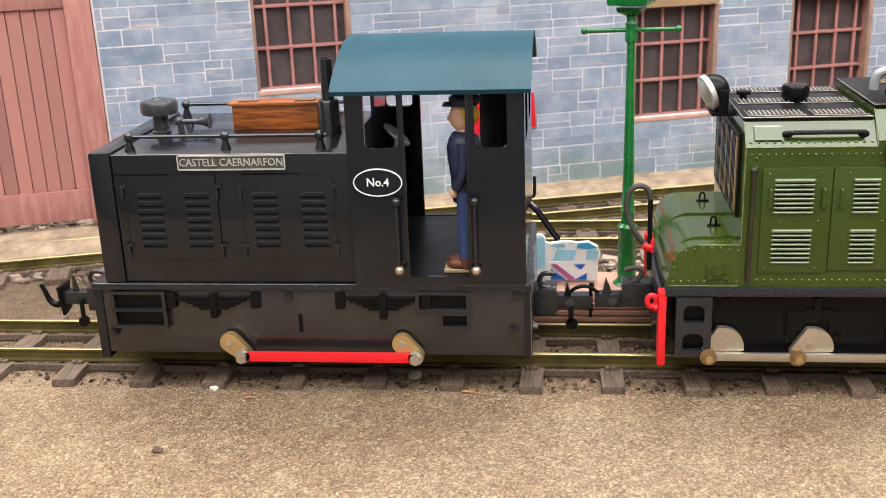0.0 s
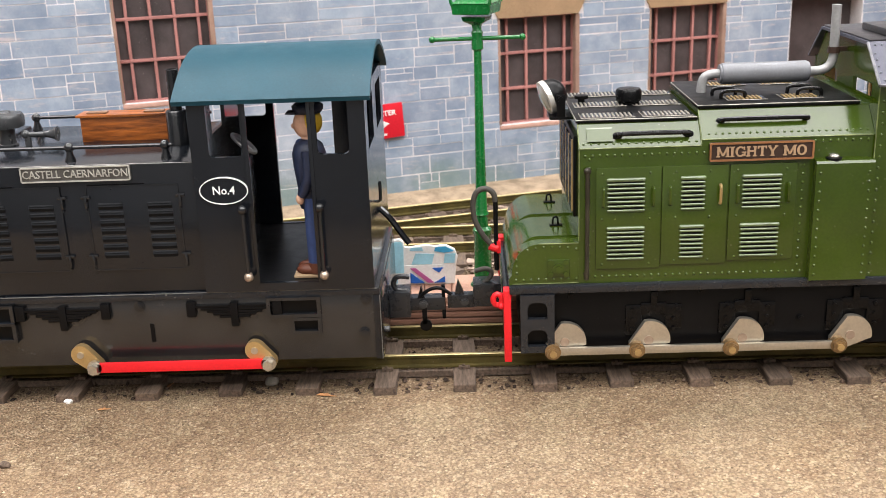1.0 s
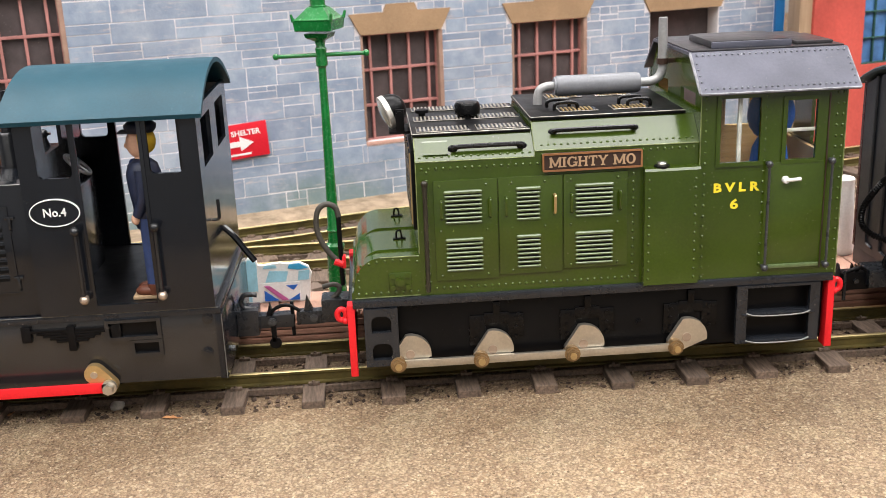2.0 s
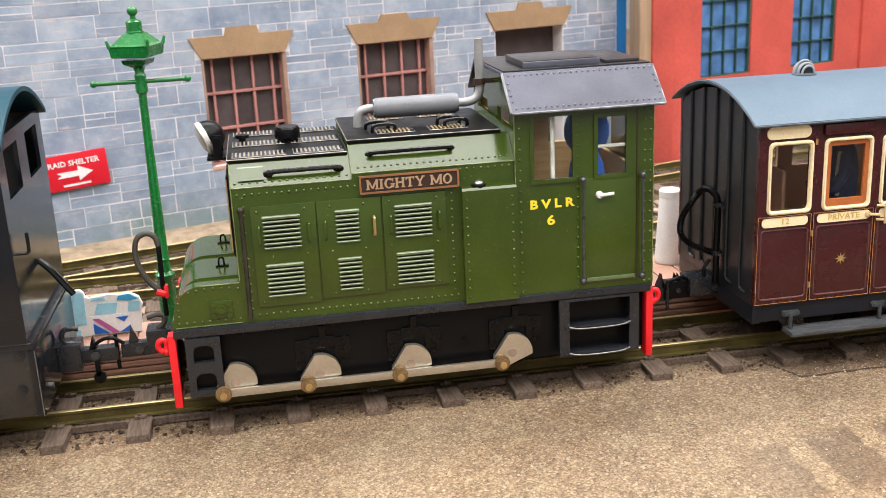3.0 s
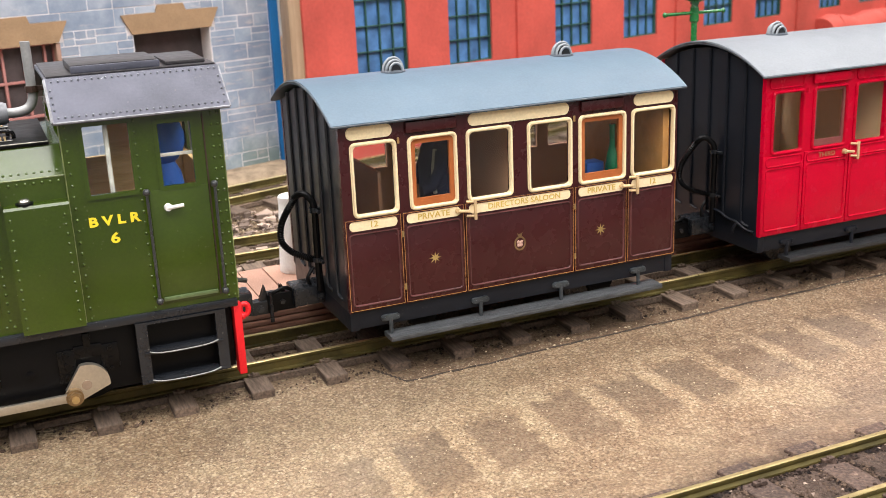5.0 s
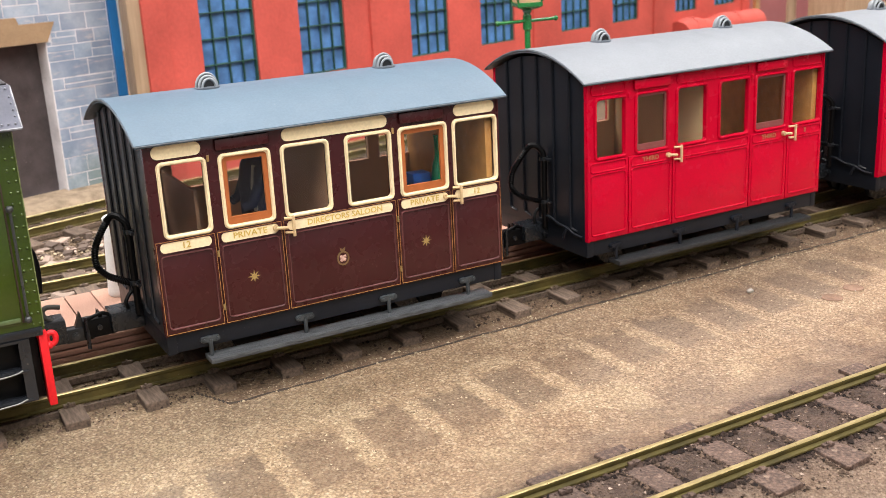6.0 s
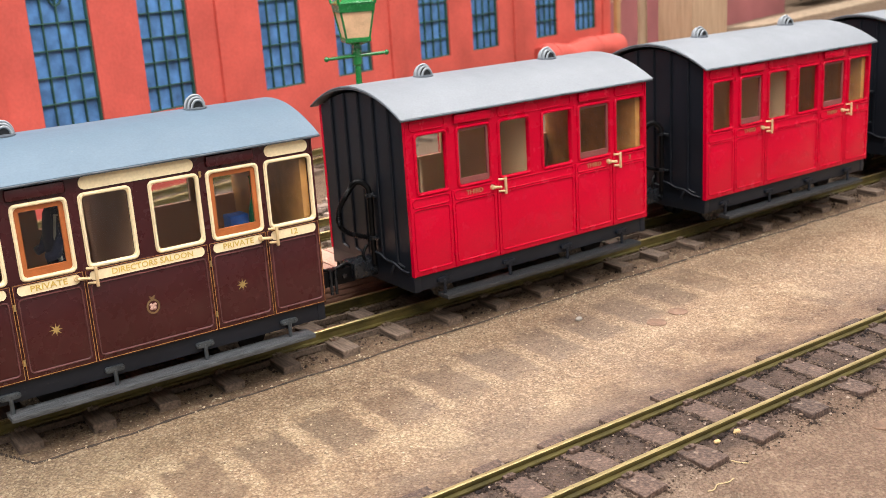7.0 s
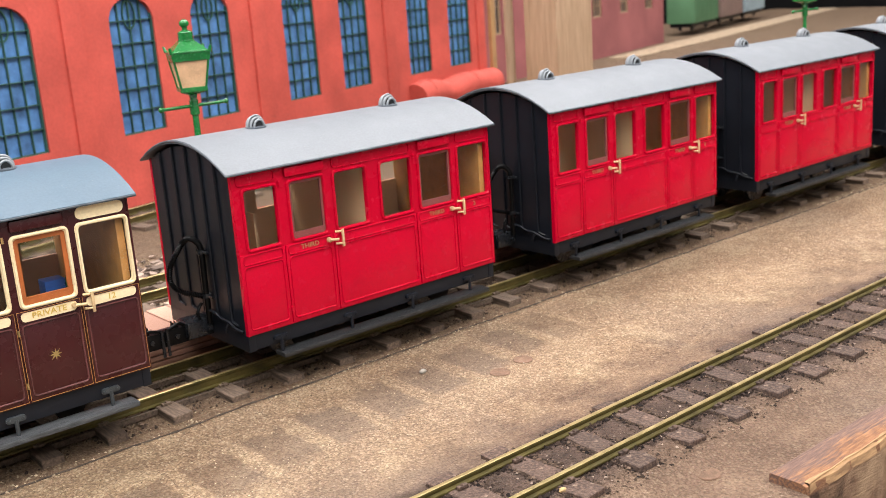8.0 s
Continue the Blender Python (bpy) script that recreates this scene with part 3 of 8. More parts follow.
# ---- tracks ----
def rail_bm(length, top=9.5, foot=3.4):
    bm = bmesh.new()
    prof = [(-2.1, foot), (2.1, foot), (2.1, foot + 0.7), (0.6, foot + 1.2), (0.6, top - 2.2), (1.0, top - 1.5), (1.0, top - 0.4), (0.7, top), (-0.7, top), (-1.0, top - 0.4), (-1.0, top - 1.5), (-0.6, top - 2.2), (-0.6, foot + 1.2), (-2.1, foot + 0.7)]
    prism(bm, prof, "x", 0, length)
    return bm


def sleeper_mesh(name, width, length, height, chairs, material, seed, rough, short):
    """A worn sleeper with chipped corners and the chairs that hold the rails."""
    bm = bmesh.new()
    box(bm, -width / 2, width / 2, -length / 2, length / 2 - short * (0.75 + 0.12 * seed), -height, 0, 0.6)
    long_edges = [e for e in bm.edges if abs(e.verts[0].co.y - e.verts[1].co.y) > length * 0.6]
    bmesh.ops.subdivide_edges(bm, edges=long_edges, cuts=6, use_grid_fill=True)
    for v in bm.verts:
        p = v.co * 0.16 + Vector((seed * 7.3, 0, seed * 3.1))
        v.co += rough * Vector((1.3 * noise.noise(p), 0.8 * noise.noise(p + Vector((9, 0, 0))), 0.6 * noise.noise(p + Vector((0, 9, 0)))))
    for c in chairs:
        for s in (-1, 1):
            box(bm, -2.6, 2.6, c + s * 3.4 - 1.1, c + s * 3.4 + 1.1, -0.2, 1.4, 0.35)
            ball(bm, (0.3 * s, c + s * 3.6, 1.6), 0.75, 6)
    bmesh.ops.scale(bm, verts=bm.verts, vec=(MM, MM, MM))
    me = bpy.data.meshes.new(name)
    bm.to_mesh(me)
    bm.free()
    me.materials.append(material)
    return me


def track(label, x, y, angle, length, rails, top, sleeper_xs, width, half, height, material, tall=6.0, rough=0.6, short=0.0):
    """One length of track; rails are the offsets of the rail centres, sleepers lie across at sleeper_xs."""
    t = thing("railway_track", x, y, 0, label, "track", "tracks", "structure")
    t.rotation_euler = (0, 0, radians(angle))
    for r in rails:
        bm = rail_bm(length, top, top - tall - 0.1)
        bmesh.ops.translate(bm, verts=bm.verts, vec=(0, r, 0))
        bmesh.ops.scale(bm, verts=bm.verts, vec=(MM, MM, MM))
        me = bpy.data.meshes.new("rail")
        bm.to_mesh(me)
        bm.free()
        me.materials.append(M_RAIL)
        me.materials.append(M_RAILTOP)
        for f in me.polygons:
            f.material_index = 1 if f.normal.z > 0.3 and f.center.z > (top - 0.6) * MM else 0
        new("rail", me).parent = t
        bm = bmesh.new()
        box(bm, 0, length, r - 4.6, r - 2.6, top - 9.4, top - 6.6)
        bmesh.ops.scale(bm, verts=bm.verts, vec=(MM, MM, MM))
        me = bpy.data.meshes.new("tie_strip")
        bm.to_mesh(me)
        bm.free()
        me.materials.append(material)
        new("tie_strip", me).parent = t
    shapes = [sleeper_mesh("sleeper", width, 2 * half, height, rails, material, k, rough, short) for k in range(5)]
    rnd = random.Random(len(sleeper_xs))
    for sx in sleeper_xs:
        o = new("sleeper", rnd.choice(shapes))
        o.parent = t
        o.location = ((sx + rnd.uniform(-0.7, 0.7)) * MM, rnd.uniform(-1.2, 1.2) * MM, (top - tall + rnd.uniform(-0.35, 0.1)) * MM)
        o.rotation_euler = (0, 0, radians(rnd.uniform(-1.6, 1.6)))
    return t


main_sleepers = [-265, -228.5, -191.5, -155.5, -120.3, -84.4, -49.2, -14.5, 20, 55.5, 90.7, 125.5, 159.3, 192.6, 225.5, 259.2, 293, 325.5, 357.8, 390, 422.3, 454.5, 486.8, 519.8, 553.8] + [587 + 33.3 * k for k in range(40)]
track("narrow gauge track with brassy rails and half-buried dark sleepers", -700, 44.2, 0, 3000, (-17.3, 17.3), 11.5, [x + 700 for x in main_sleepers], 10.5, 38.5, 7, M_SLEEPER)
track("siding track with dull brass rails and dark ballasted sleepers", 180, -171.5, 0, 1700, (14.0, -14.8), 11.5, [592 + 33.3 * k - 180 for k in range(-12, 26)], 12, 32, 7, M_SLEEPER2, 3.7, 1.5, 6.5)
track("back track with pale sleepers curving along the grey wall", -600, 89.5, 16.7, 2100, (-17, 17), 11.5, [20 + 36 * k for k in range(55)], 13, 42, 7, M_SLEEPER)
track("back track with brassy rails on dark sleepers behind the train", -150, 209.5, 1.3, 1000, (-18, 18), 11.5, [20 + 36 * k for k in range(24)], 13, 42, 7, M_SLEEPER)


def scatter(name, n, seed, x0, x1, y0, y1, zf, lo, hi, material, label, category, keep=None, edges=None, slab=False):
    """Loose grains as one mesh of little octahedra."""
    r = np.random.RandomState(seed)
    c = np.column_stack((r.uniform(x0, x1, n), r.uniform(y0, y1, n), np.zeros(n)))
    if edges:
        # crumbs hugging the long sides of the sleepers at these x
        c[:, 0] = r.choice(edges, n) + r.choice((-1, 1), n) * (6.4 + r.exponential(0.9, n))
    if keep:
        c = c[[keep(a, b) for a, b in c[:, :2]]]
        n = len(c)
    c[:, 2] = [zf(a, b) for a, b in c[:, :2]]
    size = lo + (hi - lo) * r.uniform(0, 1, n) ** 3
    unit = np.array(((1, 0, 0), (-1, 0, 0), (0, 1, 0), (0, -1, 0), (0, 0, 1), (0, 0, -1)), float)
    pts = unit[None] * r.uniform(0.6, 1.25, (n, 6, 1)) + r.normal(0, 0.12, (n, 6, 3))
    turn = r.uniform(0, math.pi, n)
    ca, sa = np.cos(turn)[:, None], np.sin(turn)[:, None]
    pts = np.stack((pts[..., 0] * ca - pts[..., 1] * sa, pts[..., 0] * sa + pts[..., 1] * ca, pts[..., 2] * 0.75), -1)
    verts = (pts * size[:, None, None] + c[:, None]).reshape(-1, 3) * MM
    tri = np.array(((0, 2, 4), (2, 1, 4), (1, 3, 4), (3, 0, 4), (2, 0, 5), (1, 2, 5), (3, 1, 5), (0, 3, 5)))
    if slab:
        # broken flat pieces: uneven blocks instead of grains
        cube = np.array([(a, b, d) for d in (-1, 1) for a, b in ((-1, -1), (1, -1), (1, 1), (-1, 1))], float)
        pts = cube[None] * np.column_stack((r.uniform(0.6, 1.3, n), r.uniform(0.4, 0.9, n), r.uniform(0.15, 0.4, n)))[:, None] + r.normal(0, 0.12, (n, 8, 3))
        pts = np.stack((pts[..., 0] * ca - pts[..., 1] * sa, pts[..., 0] * sa + pts[..., 1] * ca, pts[..., 2]), -1)
        verts = (pts * size[:, None, None] + c[:, None]).reshape(-1, 3) * MM
        tri = np.array([(0, 2, 1), (0, 3, 2), (4, 5, 6), (4, 6, 7)] + [t for k in range(4) for t in ((k, (k + 1) % 4, 4 + (k + 1) % 4), (k, 4 + (k + 1) % 4, 4 + k))])
    faces = (tri[None] + (8 if slab else 6) * np.arange(n)[:, None, None]).reshape(-1, 3)
    me = bpy.data.meshes.new(name)
    me.from_pydata(verts.tolist(), [], faces.tolist())
    me.materials.append(material)
    return tagged(new(name, me), label, category, kind="stuff")


scatter("loose_grit", 34000, 3, -290, 820, -228, 12, ground_height, 0.22, 0.75, M_GRAINS, "loose pale and dark grit grains on the ground", "grit", lambda a, b: (b > -90 or a < 300) and noise.noise((a / 28, b / 28, 7.0)) > -0.28)
scatter("ballast", 9000, 4, 250, 1100, -208, -150, lambda x, y: ground_height(x, y) + 0.1, 0.25, 1.0, M_BALLAST, "dark oily ballast between the siding rails", "ballast")
scatter("ballast", 8000, 5, 250, 1100, -205, -148, lambda x, y: ground_height(x, y) + 0.4, 0.4, 1.3, M_BALLAST, "dark oily crumbs along the siding sleepers", "ballast", None, [592 + 33.3 * k for k in range(-12, 16)])
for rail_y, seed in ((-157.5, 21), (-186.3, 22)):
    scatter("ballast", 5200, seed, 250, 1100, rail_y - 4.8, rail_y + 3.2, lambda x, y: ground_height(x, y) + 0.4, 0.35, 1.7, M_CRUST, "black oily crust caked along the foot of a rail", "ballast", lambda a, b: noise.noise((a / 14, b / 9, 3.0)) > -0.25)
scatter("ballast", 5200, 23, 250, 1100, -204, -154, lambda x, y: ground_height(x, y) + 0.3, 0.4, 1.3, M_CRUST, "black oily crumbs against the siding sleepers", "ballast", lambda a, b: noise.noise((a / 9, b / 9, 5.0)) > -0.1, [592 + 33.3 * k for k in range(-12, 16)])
scatter("ballast", 7000, 6, -300, 1000, 6, 80, lambda x, y: ground_height(x, y) + 0.6, 0.5, 1.7, M_BALLAST, "dark dirt and ballast under the main track", "ballast")
scatter("ballast", 9000, 8, -420, 620, 140, 330, lambda x, y: 2.5, 0.7, 2.4, M_GRAINS, "pale mixed ballast between the back tracks", "ballast")

scatter("ballast", 4200, 9, -420, 700, 140, 330, lambda x, y: 3.0, 1.8, 6.0, M_SLATE, "flat brown and grey stones between the back tracks", "ballast", slab=True)
scatter("ballast", 1500, 12, 322, 1190, -8.5, 1.5, lambda x, y: ground_height(x, y) + 0.15, 0.3, 1.0, M_GRAINS, "crumbs along the joint of the boards", "ballast")
scatter("ballast", 2600, 14, 250, 1100, -206, -150, lambda x, y: ground_height(x, y) + 0.3, 0.25, 0.95, M_SLATE, "scattered pale crumbs between the siding rails", "ballast")

# joint of two layout boards along the main track's front, its shadow a dark strip
bm = bmesh.new()
prev = None
for k in range(0, 291):
    x = 322 + 3.0 * k
    y = -4.5 - 2.6 * math.sin(x / 140) + 1.1 * noise.noise((x / 12, 0, 2))
    w = 0.5 + 0.8 * noise.noise((x / 5, 3, 1))
    zz = ground_height(x, y) + 0.35
    cur = (bm.verts.new((x, y - w, zz)), bm.verts.new((x, y + w, zz + 0.1)), bm.verts.new((x, y + w, zz - 2)), bm.verts.new((x, y - w, zz - 2)))
    if prev:
        for q in range(4):
            bm.faces.new((prev[q], prev[(q + 1) % 4], cur[(q + 1) % 4], cur[q]))
    prev = cur
for k in range(8):
    x, y = 322 - 1.2 * k, -4.5 + 2.4 * k
    box(bm, x - 0.5, x + 0.5, y - 1.4, y + 1.4, ground_height(x, y) - 2, ground_height(x, y) + 0.25)
solo("board_joint", bm, paint("joint_shadow", (0.055, 0.038, 0.027), 0.9, vary=0.5, cloud=150), "dark uneven strip painting the shadow at the joint of two layout boards", "gap", kind="structure")


# ---- back walls, in their own axes: u along the wall, z up ----
def wall_thing(name, x, y, angle, label, category="wall"):
    t = thing(name, x, y, 0, label, category, kind="structure")
    t.rotation_euler = (0, 0, radians(angle))
    return t


def lpart(name, bm, material, parent, label="", smooth=30):
    ob = part(name, bm, material, None, label, smooth)
    ob.parent = parent
    return ob


def lbox(name, material, parent, *b, bevel=0.0, label=""):
    bm = bmesh.new()
    box(bm, *b, bevel=bevel)
    return lpart(name, bm, material, parent, label)


def unit_mesh(name, material, bevel=0.0):
    bm = bmesh.new()
    box(bm, -0.5, 0.5, -0.5, 0.5, -0.5, 0.5, bevel)
    me = bpy.data.meshes.new(name)
    bm.to_mesh(me)
    bm.free()
    me.materials.append(material)
    return me


M_JAMB = paint("rusty_ochre_jamb", (0.32, 0.2, 0.15), 0.8, vary=0.35, cloud=70)
M_SILL = paint("pinkish_plaster_sill", (0.5, 0.3, 0.24), 0.8, vary=0.3, cloud=70)
GREY_HOLES = [(-207, -147, 92.5, 172), (52.5, 112.5, 53.5, 130), (172.5, 234.5, 53.5, 130), (294.5, 360.5, 10, 130)]
grey = wall_thing("wall_grey", 0, 322, 19.29, "blue-grey stone engine shed wall with pale mortar and small-paned windows")
bm = bmesh.new()
holed(bm, -760, 418, 6, 300, GREY_HOLES + [(-466, -304, 6, 166)], 0.2, 14)
lpart("mortar_face", bm, M_MORTAR, grey)


def casement(u0, u1, z0, z1, cols, rows, parent, bar, pane, w=2.2, depth=6.0, bw=1.5):
    """A small-paned window set back in its opening: frame, glazing bars and dusty panes. cols and rows are counts or shares."""
    t = new("window")
    t.parent = parent

    def lines(a, b, n):
        shares = [1 / n] * n if isinstance(n, int) else n
        return [a + (b - a) * sum(shares[:k]) for k in range(len(shares) + 1)]
    us, zs = lines(u0, u1, cols), lines(z0, z1, rows)
    bm = bmesh.new()
    holed(bm, u0, u1, z0, z1, [(u0 + w, u1 - w, z0 + w, z1 - w)], depth - 3.2, depth + 1)
    lpart("window_frame", bm, bar, t)
    for u in us[1:-1]:
        lbox("glazing_bar", bar, t, u - bw / 2, u + bw / 2, depth - 2.4, depth, z0 + w, z1 - w, bevel=0.25)
    for z in zs[1:-1]:
        lbox("glazing_bar", bar, t, u0 + w, u1 - w, depth - 2.7, depth + 0.2, z - bw / 2, z + bw / 2, bevel=0.25)
    for a, b2 in zip(us, us[1:]):
        for c, d in zip(zs, zs[1:]):
            lbox("pane", pane, t, max(a, u0 + w), min(b2, u1 - w), depth + 0.4, depth + 1.0, max(c, z0 + w), min(d, z1 - w))
    return t


for h in GREY_HOLES[:3]:
    casement(*h, (0.13, 0.25, 0.25, 0.25, 0.12), 3, grey, M_BARRED, M_PANEDARK, 1.1, 8.0, 1.9)
    lbox("window_sill", M_SILL, grey, h[0] - 1, h[1] + 1, -0.6, 7, h[2] - 3.0, h[2] - 0.2, bevel=0.4)
    lbox("window_jamb", M_JAMB, grey, h[1] - 0.9, h[1] + 2.2, -0.4, 7.8, h[2] + 0.2, h[3] - 0.2, bevel=0.3)
    lbox("window_jamb", M_JAMB, grey, h[0] - 1.2, h[0] + 0.7, -0.2, 7.8, h[2] + 0.2, h[3] - 0.2, bevel=0.3)
# dark sheet behind the doorway paints the unlit inside
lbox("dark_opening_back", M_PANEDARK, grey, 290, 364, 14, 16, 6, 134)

for h in GREY_HOLES[1:]:
    c = (h[0] + h[1]) / 2
    bm = bmesh.new()
    prism(bm, [(h[0] - 1, h[3] + 0.2), (h[1] + 1, h[3] + 0.2), (h[1] + 9, h[3] + 15), (c + 13, h[3] + 15), (c + 11, h[3] + 20.5), (c - 11, h[3] + 20.5), (c - 13, h[3] + 15), (h[0] - 9, h[3] + 15)], "y", -1.6, 3)
    lpart("lintel", bm, M_SANDSTONE, grey, "sandstone lintel with a raised keystone")

# dressed stones, one by one
stone_mesh = unit_mesh("stone", M_GREY, 0.02)
rnd = random.Random(11)
stones = []
z = 11.0
while z < 215:
    h = rnd.choice((9, 10.5, 12, 13.5, 15))
    u = -318 + rnd.uniform(-12, 0)
    while u < 416:
        w = rnd.uniform(14, 44)
        a, b = max(u, -303), min(u + w, 417)
        kind = rnd.random()
        if kind < 0.62:
            stones.append((a, b, z, z + h))
        elif kind < 0.82:
            k = rnd.uniform(0.4, 0.6)
            stones.append((a, b, z, z + h * k))
            stones.append((a, b, z + h * k, z + h))
        else:
            k, q = rnd.uniform(0.4, 0.6), rnd.uniform(0.3, 0.7)
            stones.append((a, b, z, z + h * k))
            stones.append((a, a + (b - a) * q, z + h * k, z + h))
            stones.append((a + (b - a) * q, b, z + h * k, z + h))
        u += w
    z += h
clear = [(a - 0.5, b + 0.5, c - 3.6, d + 0.2) for a, b, c, d in GREY_HOLES] + [(h[0] - 5, h[1] + 5, h[3], h[3] + 15) for h in GREY_HOLES[1:]] + [((h[0] + h[1]) / 2 - 12, (h[0] + h[1]) / 2 + 12, h[3] + 15, h[3] + 20.5) for h in GREY_HOLES[1:]]
cut = stones
for p, q, r, s in clear:
    nxt = []
    for a, b, c, d in cut:
        if b <= p or a >= q or d <= r or c >= s:
            nxt.append((a, b, c, d))
            continue
        lo, hi = max(a, p), min(b, q)
        nxt += [(a, p, c, d)] * (a < p) + [(q, b, c, d)] * (b > q) + [(lo, hi, c, r)] * (c < r) + [(lo, hi, s, d)] * (d > s)
    cut = nxt
cut = [s for s in cut if s[1] - s[0] > 2 and s[3] - s[2] > 1.5]
cut.sort(key=lambda s: s[2])
for k, (a, b, c, d) in enumerate(cut):
    g = rnd.uniform(0.2, 0.5)
    o = new("stone", stone_mesh)
    o.parent = grey
    o.location = ((a + b) / 2 * MM, (1.3 + rnd.uniform(-0.15, 0.15)) * MM, (c + d) / 2 * MM)
    o.scale = ((b - a - 2 * g) * MM, 2.6 * MM, (d - c - 2 * g) * MM)

# boarded shed doors in the grey wall
door = wall_thing("door_1", 0, 322, 19.29, "faded pink-red boarded double shed doors, closed", "door")
lbox("door_frame", M_DOORPINK, door, -320, -304.5, -2, 10, 16, 168, bevel=0.6)
lbox("bottom_rail", M_DOORPINK, door, -466, -320, 0.5, 8, 18, 38, bevel=0.5)
lbox("top_rail", M_DOORPINK, door, -466, -320, 0.5, 8, 152, 166, bevel=0.5)
board = unit_mesh("board", M_DOORPINK, 0.04)
for k in range(17):
    o = new("board", board)
    o.parent = door
    o.location = ((-324.5 - 8.6 * k) * MM, 4.5 * MM, 95 * MM)
    o.scale = (8.1 * MM, 5 * MM, 114 * MM)
lbox("backing", M_MATTBLACK, door, -466, -320, 7, 9, 38, 152)

path = wall_thing("pavement", 0, 322, 19.29, "pale gritty path along the foot of the grey wall", "path")
bm = bmesh.new()
prism(bm, [(-34, -2), (6, -2), (6, 13), (-18, 11.5), (-26, 9.5), (-31, 5)], "x", -760, 418)
lpart("path_slab", bm, M_PAVE, path)

# posts between the two buildings
bm = bmesh.new()
box(bm, 394, 401, 455, 470, 0, 300)
solo("blue_strip", bm, paint("bright_blue_paint", (0.01, 0.14, 0.38), 0.5), "bright blue painted upright strip between the buildings", "strip", kind="structure")
bm = bmesh.new()
box(bm, 400.5, 411, 421, 446, 0, 300, 0.8)
solo("corner_post", bm, M_POST, "pale brown wooden corner post", "post", kind="structure")

# red works with tall blue windows
red = wall_thing("wall_red", 0, 290, 17.745, "salmon-red painted factory wall with tall blue arched windows")
RW = [(462, 516), (562, 614), (697, 750), (798, 852), (934, 989), (1034, 1089), (1174, 1227), (1273, 1330)]
RW = [(a * 1.05, b * 1.05) for a, b in RW]
bm = bmesh.new()
holed(bm, 430, 1438, 8, 330, [(a, b, 77, 206) for a, b in RW], 0, 12)
lpart("red_face", bm, M_WALLRED, red)
for a, b in RW:
    casement(a, b, 77, 206, 4, 6, red, M_BARGREEN, M_PANEBLUE, 1.3, 5.0, 1.0)
    c, r = (a + b) / 2, (b - a) / 2
    bm = bmesh.new()
    arc = [(c + r * math.cos(radians(q)), 206 - r * 0.8 + r * 0.8 * math.sin(radians(q))) for q in range(0, 181, 15)]
    for side in (arc[:7], arc[6:]):
        corner = (b, 206.5) if side[0][0] > c + 1 else (a, 206.5)
        prism(bm, [corner] + list(side), "y", 0.2, 4)
    lpart("arch_spandrel", bm, M_WALLRED, red)
    bm = bmesh.new()
    ring(bm, [(c + 8 * math.cos(radians(q)), 190 + 14 * math.sin(radians(q))) for q in range(0, 360, 20)], [(c + 7 * math.cos(radians(q)), 190 + 13 * math.sin(radians(q))) for q in range(0, 360, 20)], 2.5, 4.6)
    lpart("arch_bar", bm, M_BARGREEN, red)
for u in (431, 676, 926, 1177, 1414):
    lbox("pilaster", M_WALLRED, red, u, u + 22, -3, 1, 8, 330, bevel=0.8)

# far end of the yard
far = wall_thing("wall_far", 1400, 905, 17.3, "dull pink far building with pale window frames, out of focus")
far_holes = [(60 + 150 * k, 110 + 150 * k, 90, 190) for k in range(7)]
bm = bmesh.new()
holed(bm, 0, 1080, -2, 330, far_holes, 0, 12)
lpart("pink_face", bm, paint("dusky_pink_wall", (0.3, 0.1, 0.1), 0.8, vary=0.3, cloud=10), far)
for h in far_holes:
    casement(*h, 3, 4, far, M_POST, M_PANEDARK, 3, 6, 2)


bm = bmesh.new()
box(bm, -27, 27, -27, 27, 0, 420, 2)
bmesh.ops.transform(bm, verts=bm.verts, matrix=Matrix.Translation((1164, 382, 0)) @ Matrix.Rotation(radians(-4), 4, "Z"))
solo("roof_post", bm, M_POST, "square pale brown wooden post rising from the yard", "post")


bm = bmesh.new()
rod(bm, (1128, 424, 0), (1128, 424, 420), 5.5, seg=14)
solo("roof_pole", bm, M_POST, "slim pale wooden pole beside the square post", "pole")


def far_wagon(x, y, angle, colour, label):
    t = thing("covered_van", x, y, 11.5, label, "wagon", "far vans")
    t.rotation_euler = (0, 0, radians(angle))
    m = paint("van_paint", colour, 0.6, vary=0.25, cloud=14)
    lbox("van_body", m, t, -95, 95, -38, 38, 22, 110, bevel=1)
    bmx = bmesh.new()
    prism(bmx, arc_points(-42, 42, 109, 120), "x", -98, 98)
    lpart("van_roof", bmx, M_COACHROOF, t)
    lbox("underframe", M_MATTBLACK, t, -92, 92, -30, 30, 12, 22)
    for k in range(7):
        lbox("batten", m, t, -90 + 30 * k - 1.5, -90 + 30 * k + 1.5, -39.2, -37.8, 24, 108)
    for wx in (-55, 55):
        for wy in (-18, 15):
            bmw = bmesh.new()
            rod(bmw, (wx, wy, 11), (wx, wy + 3, 11), 11, seg=18)
            lpart("wheel", bmw, M_MATTBLACK, t)
    return t


def arc_points(y0, y1, z0, z1, n=10):
    c, w = (y0 + y1) / 2, (y1 - y0) / 2
    return [(c - w + 2 * w * k / n, z0 + (z1 - z0) * (1 - (1 - 2 * k / n) ** 2)) for k in range(n + 1)]


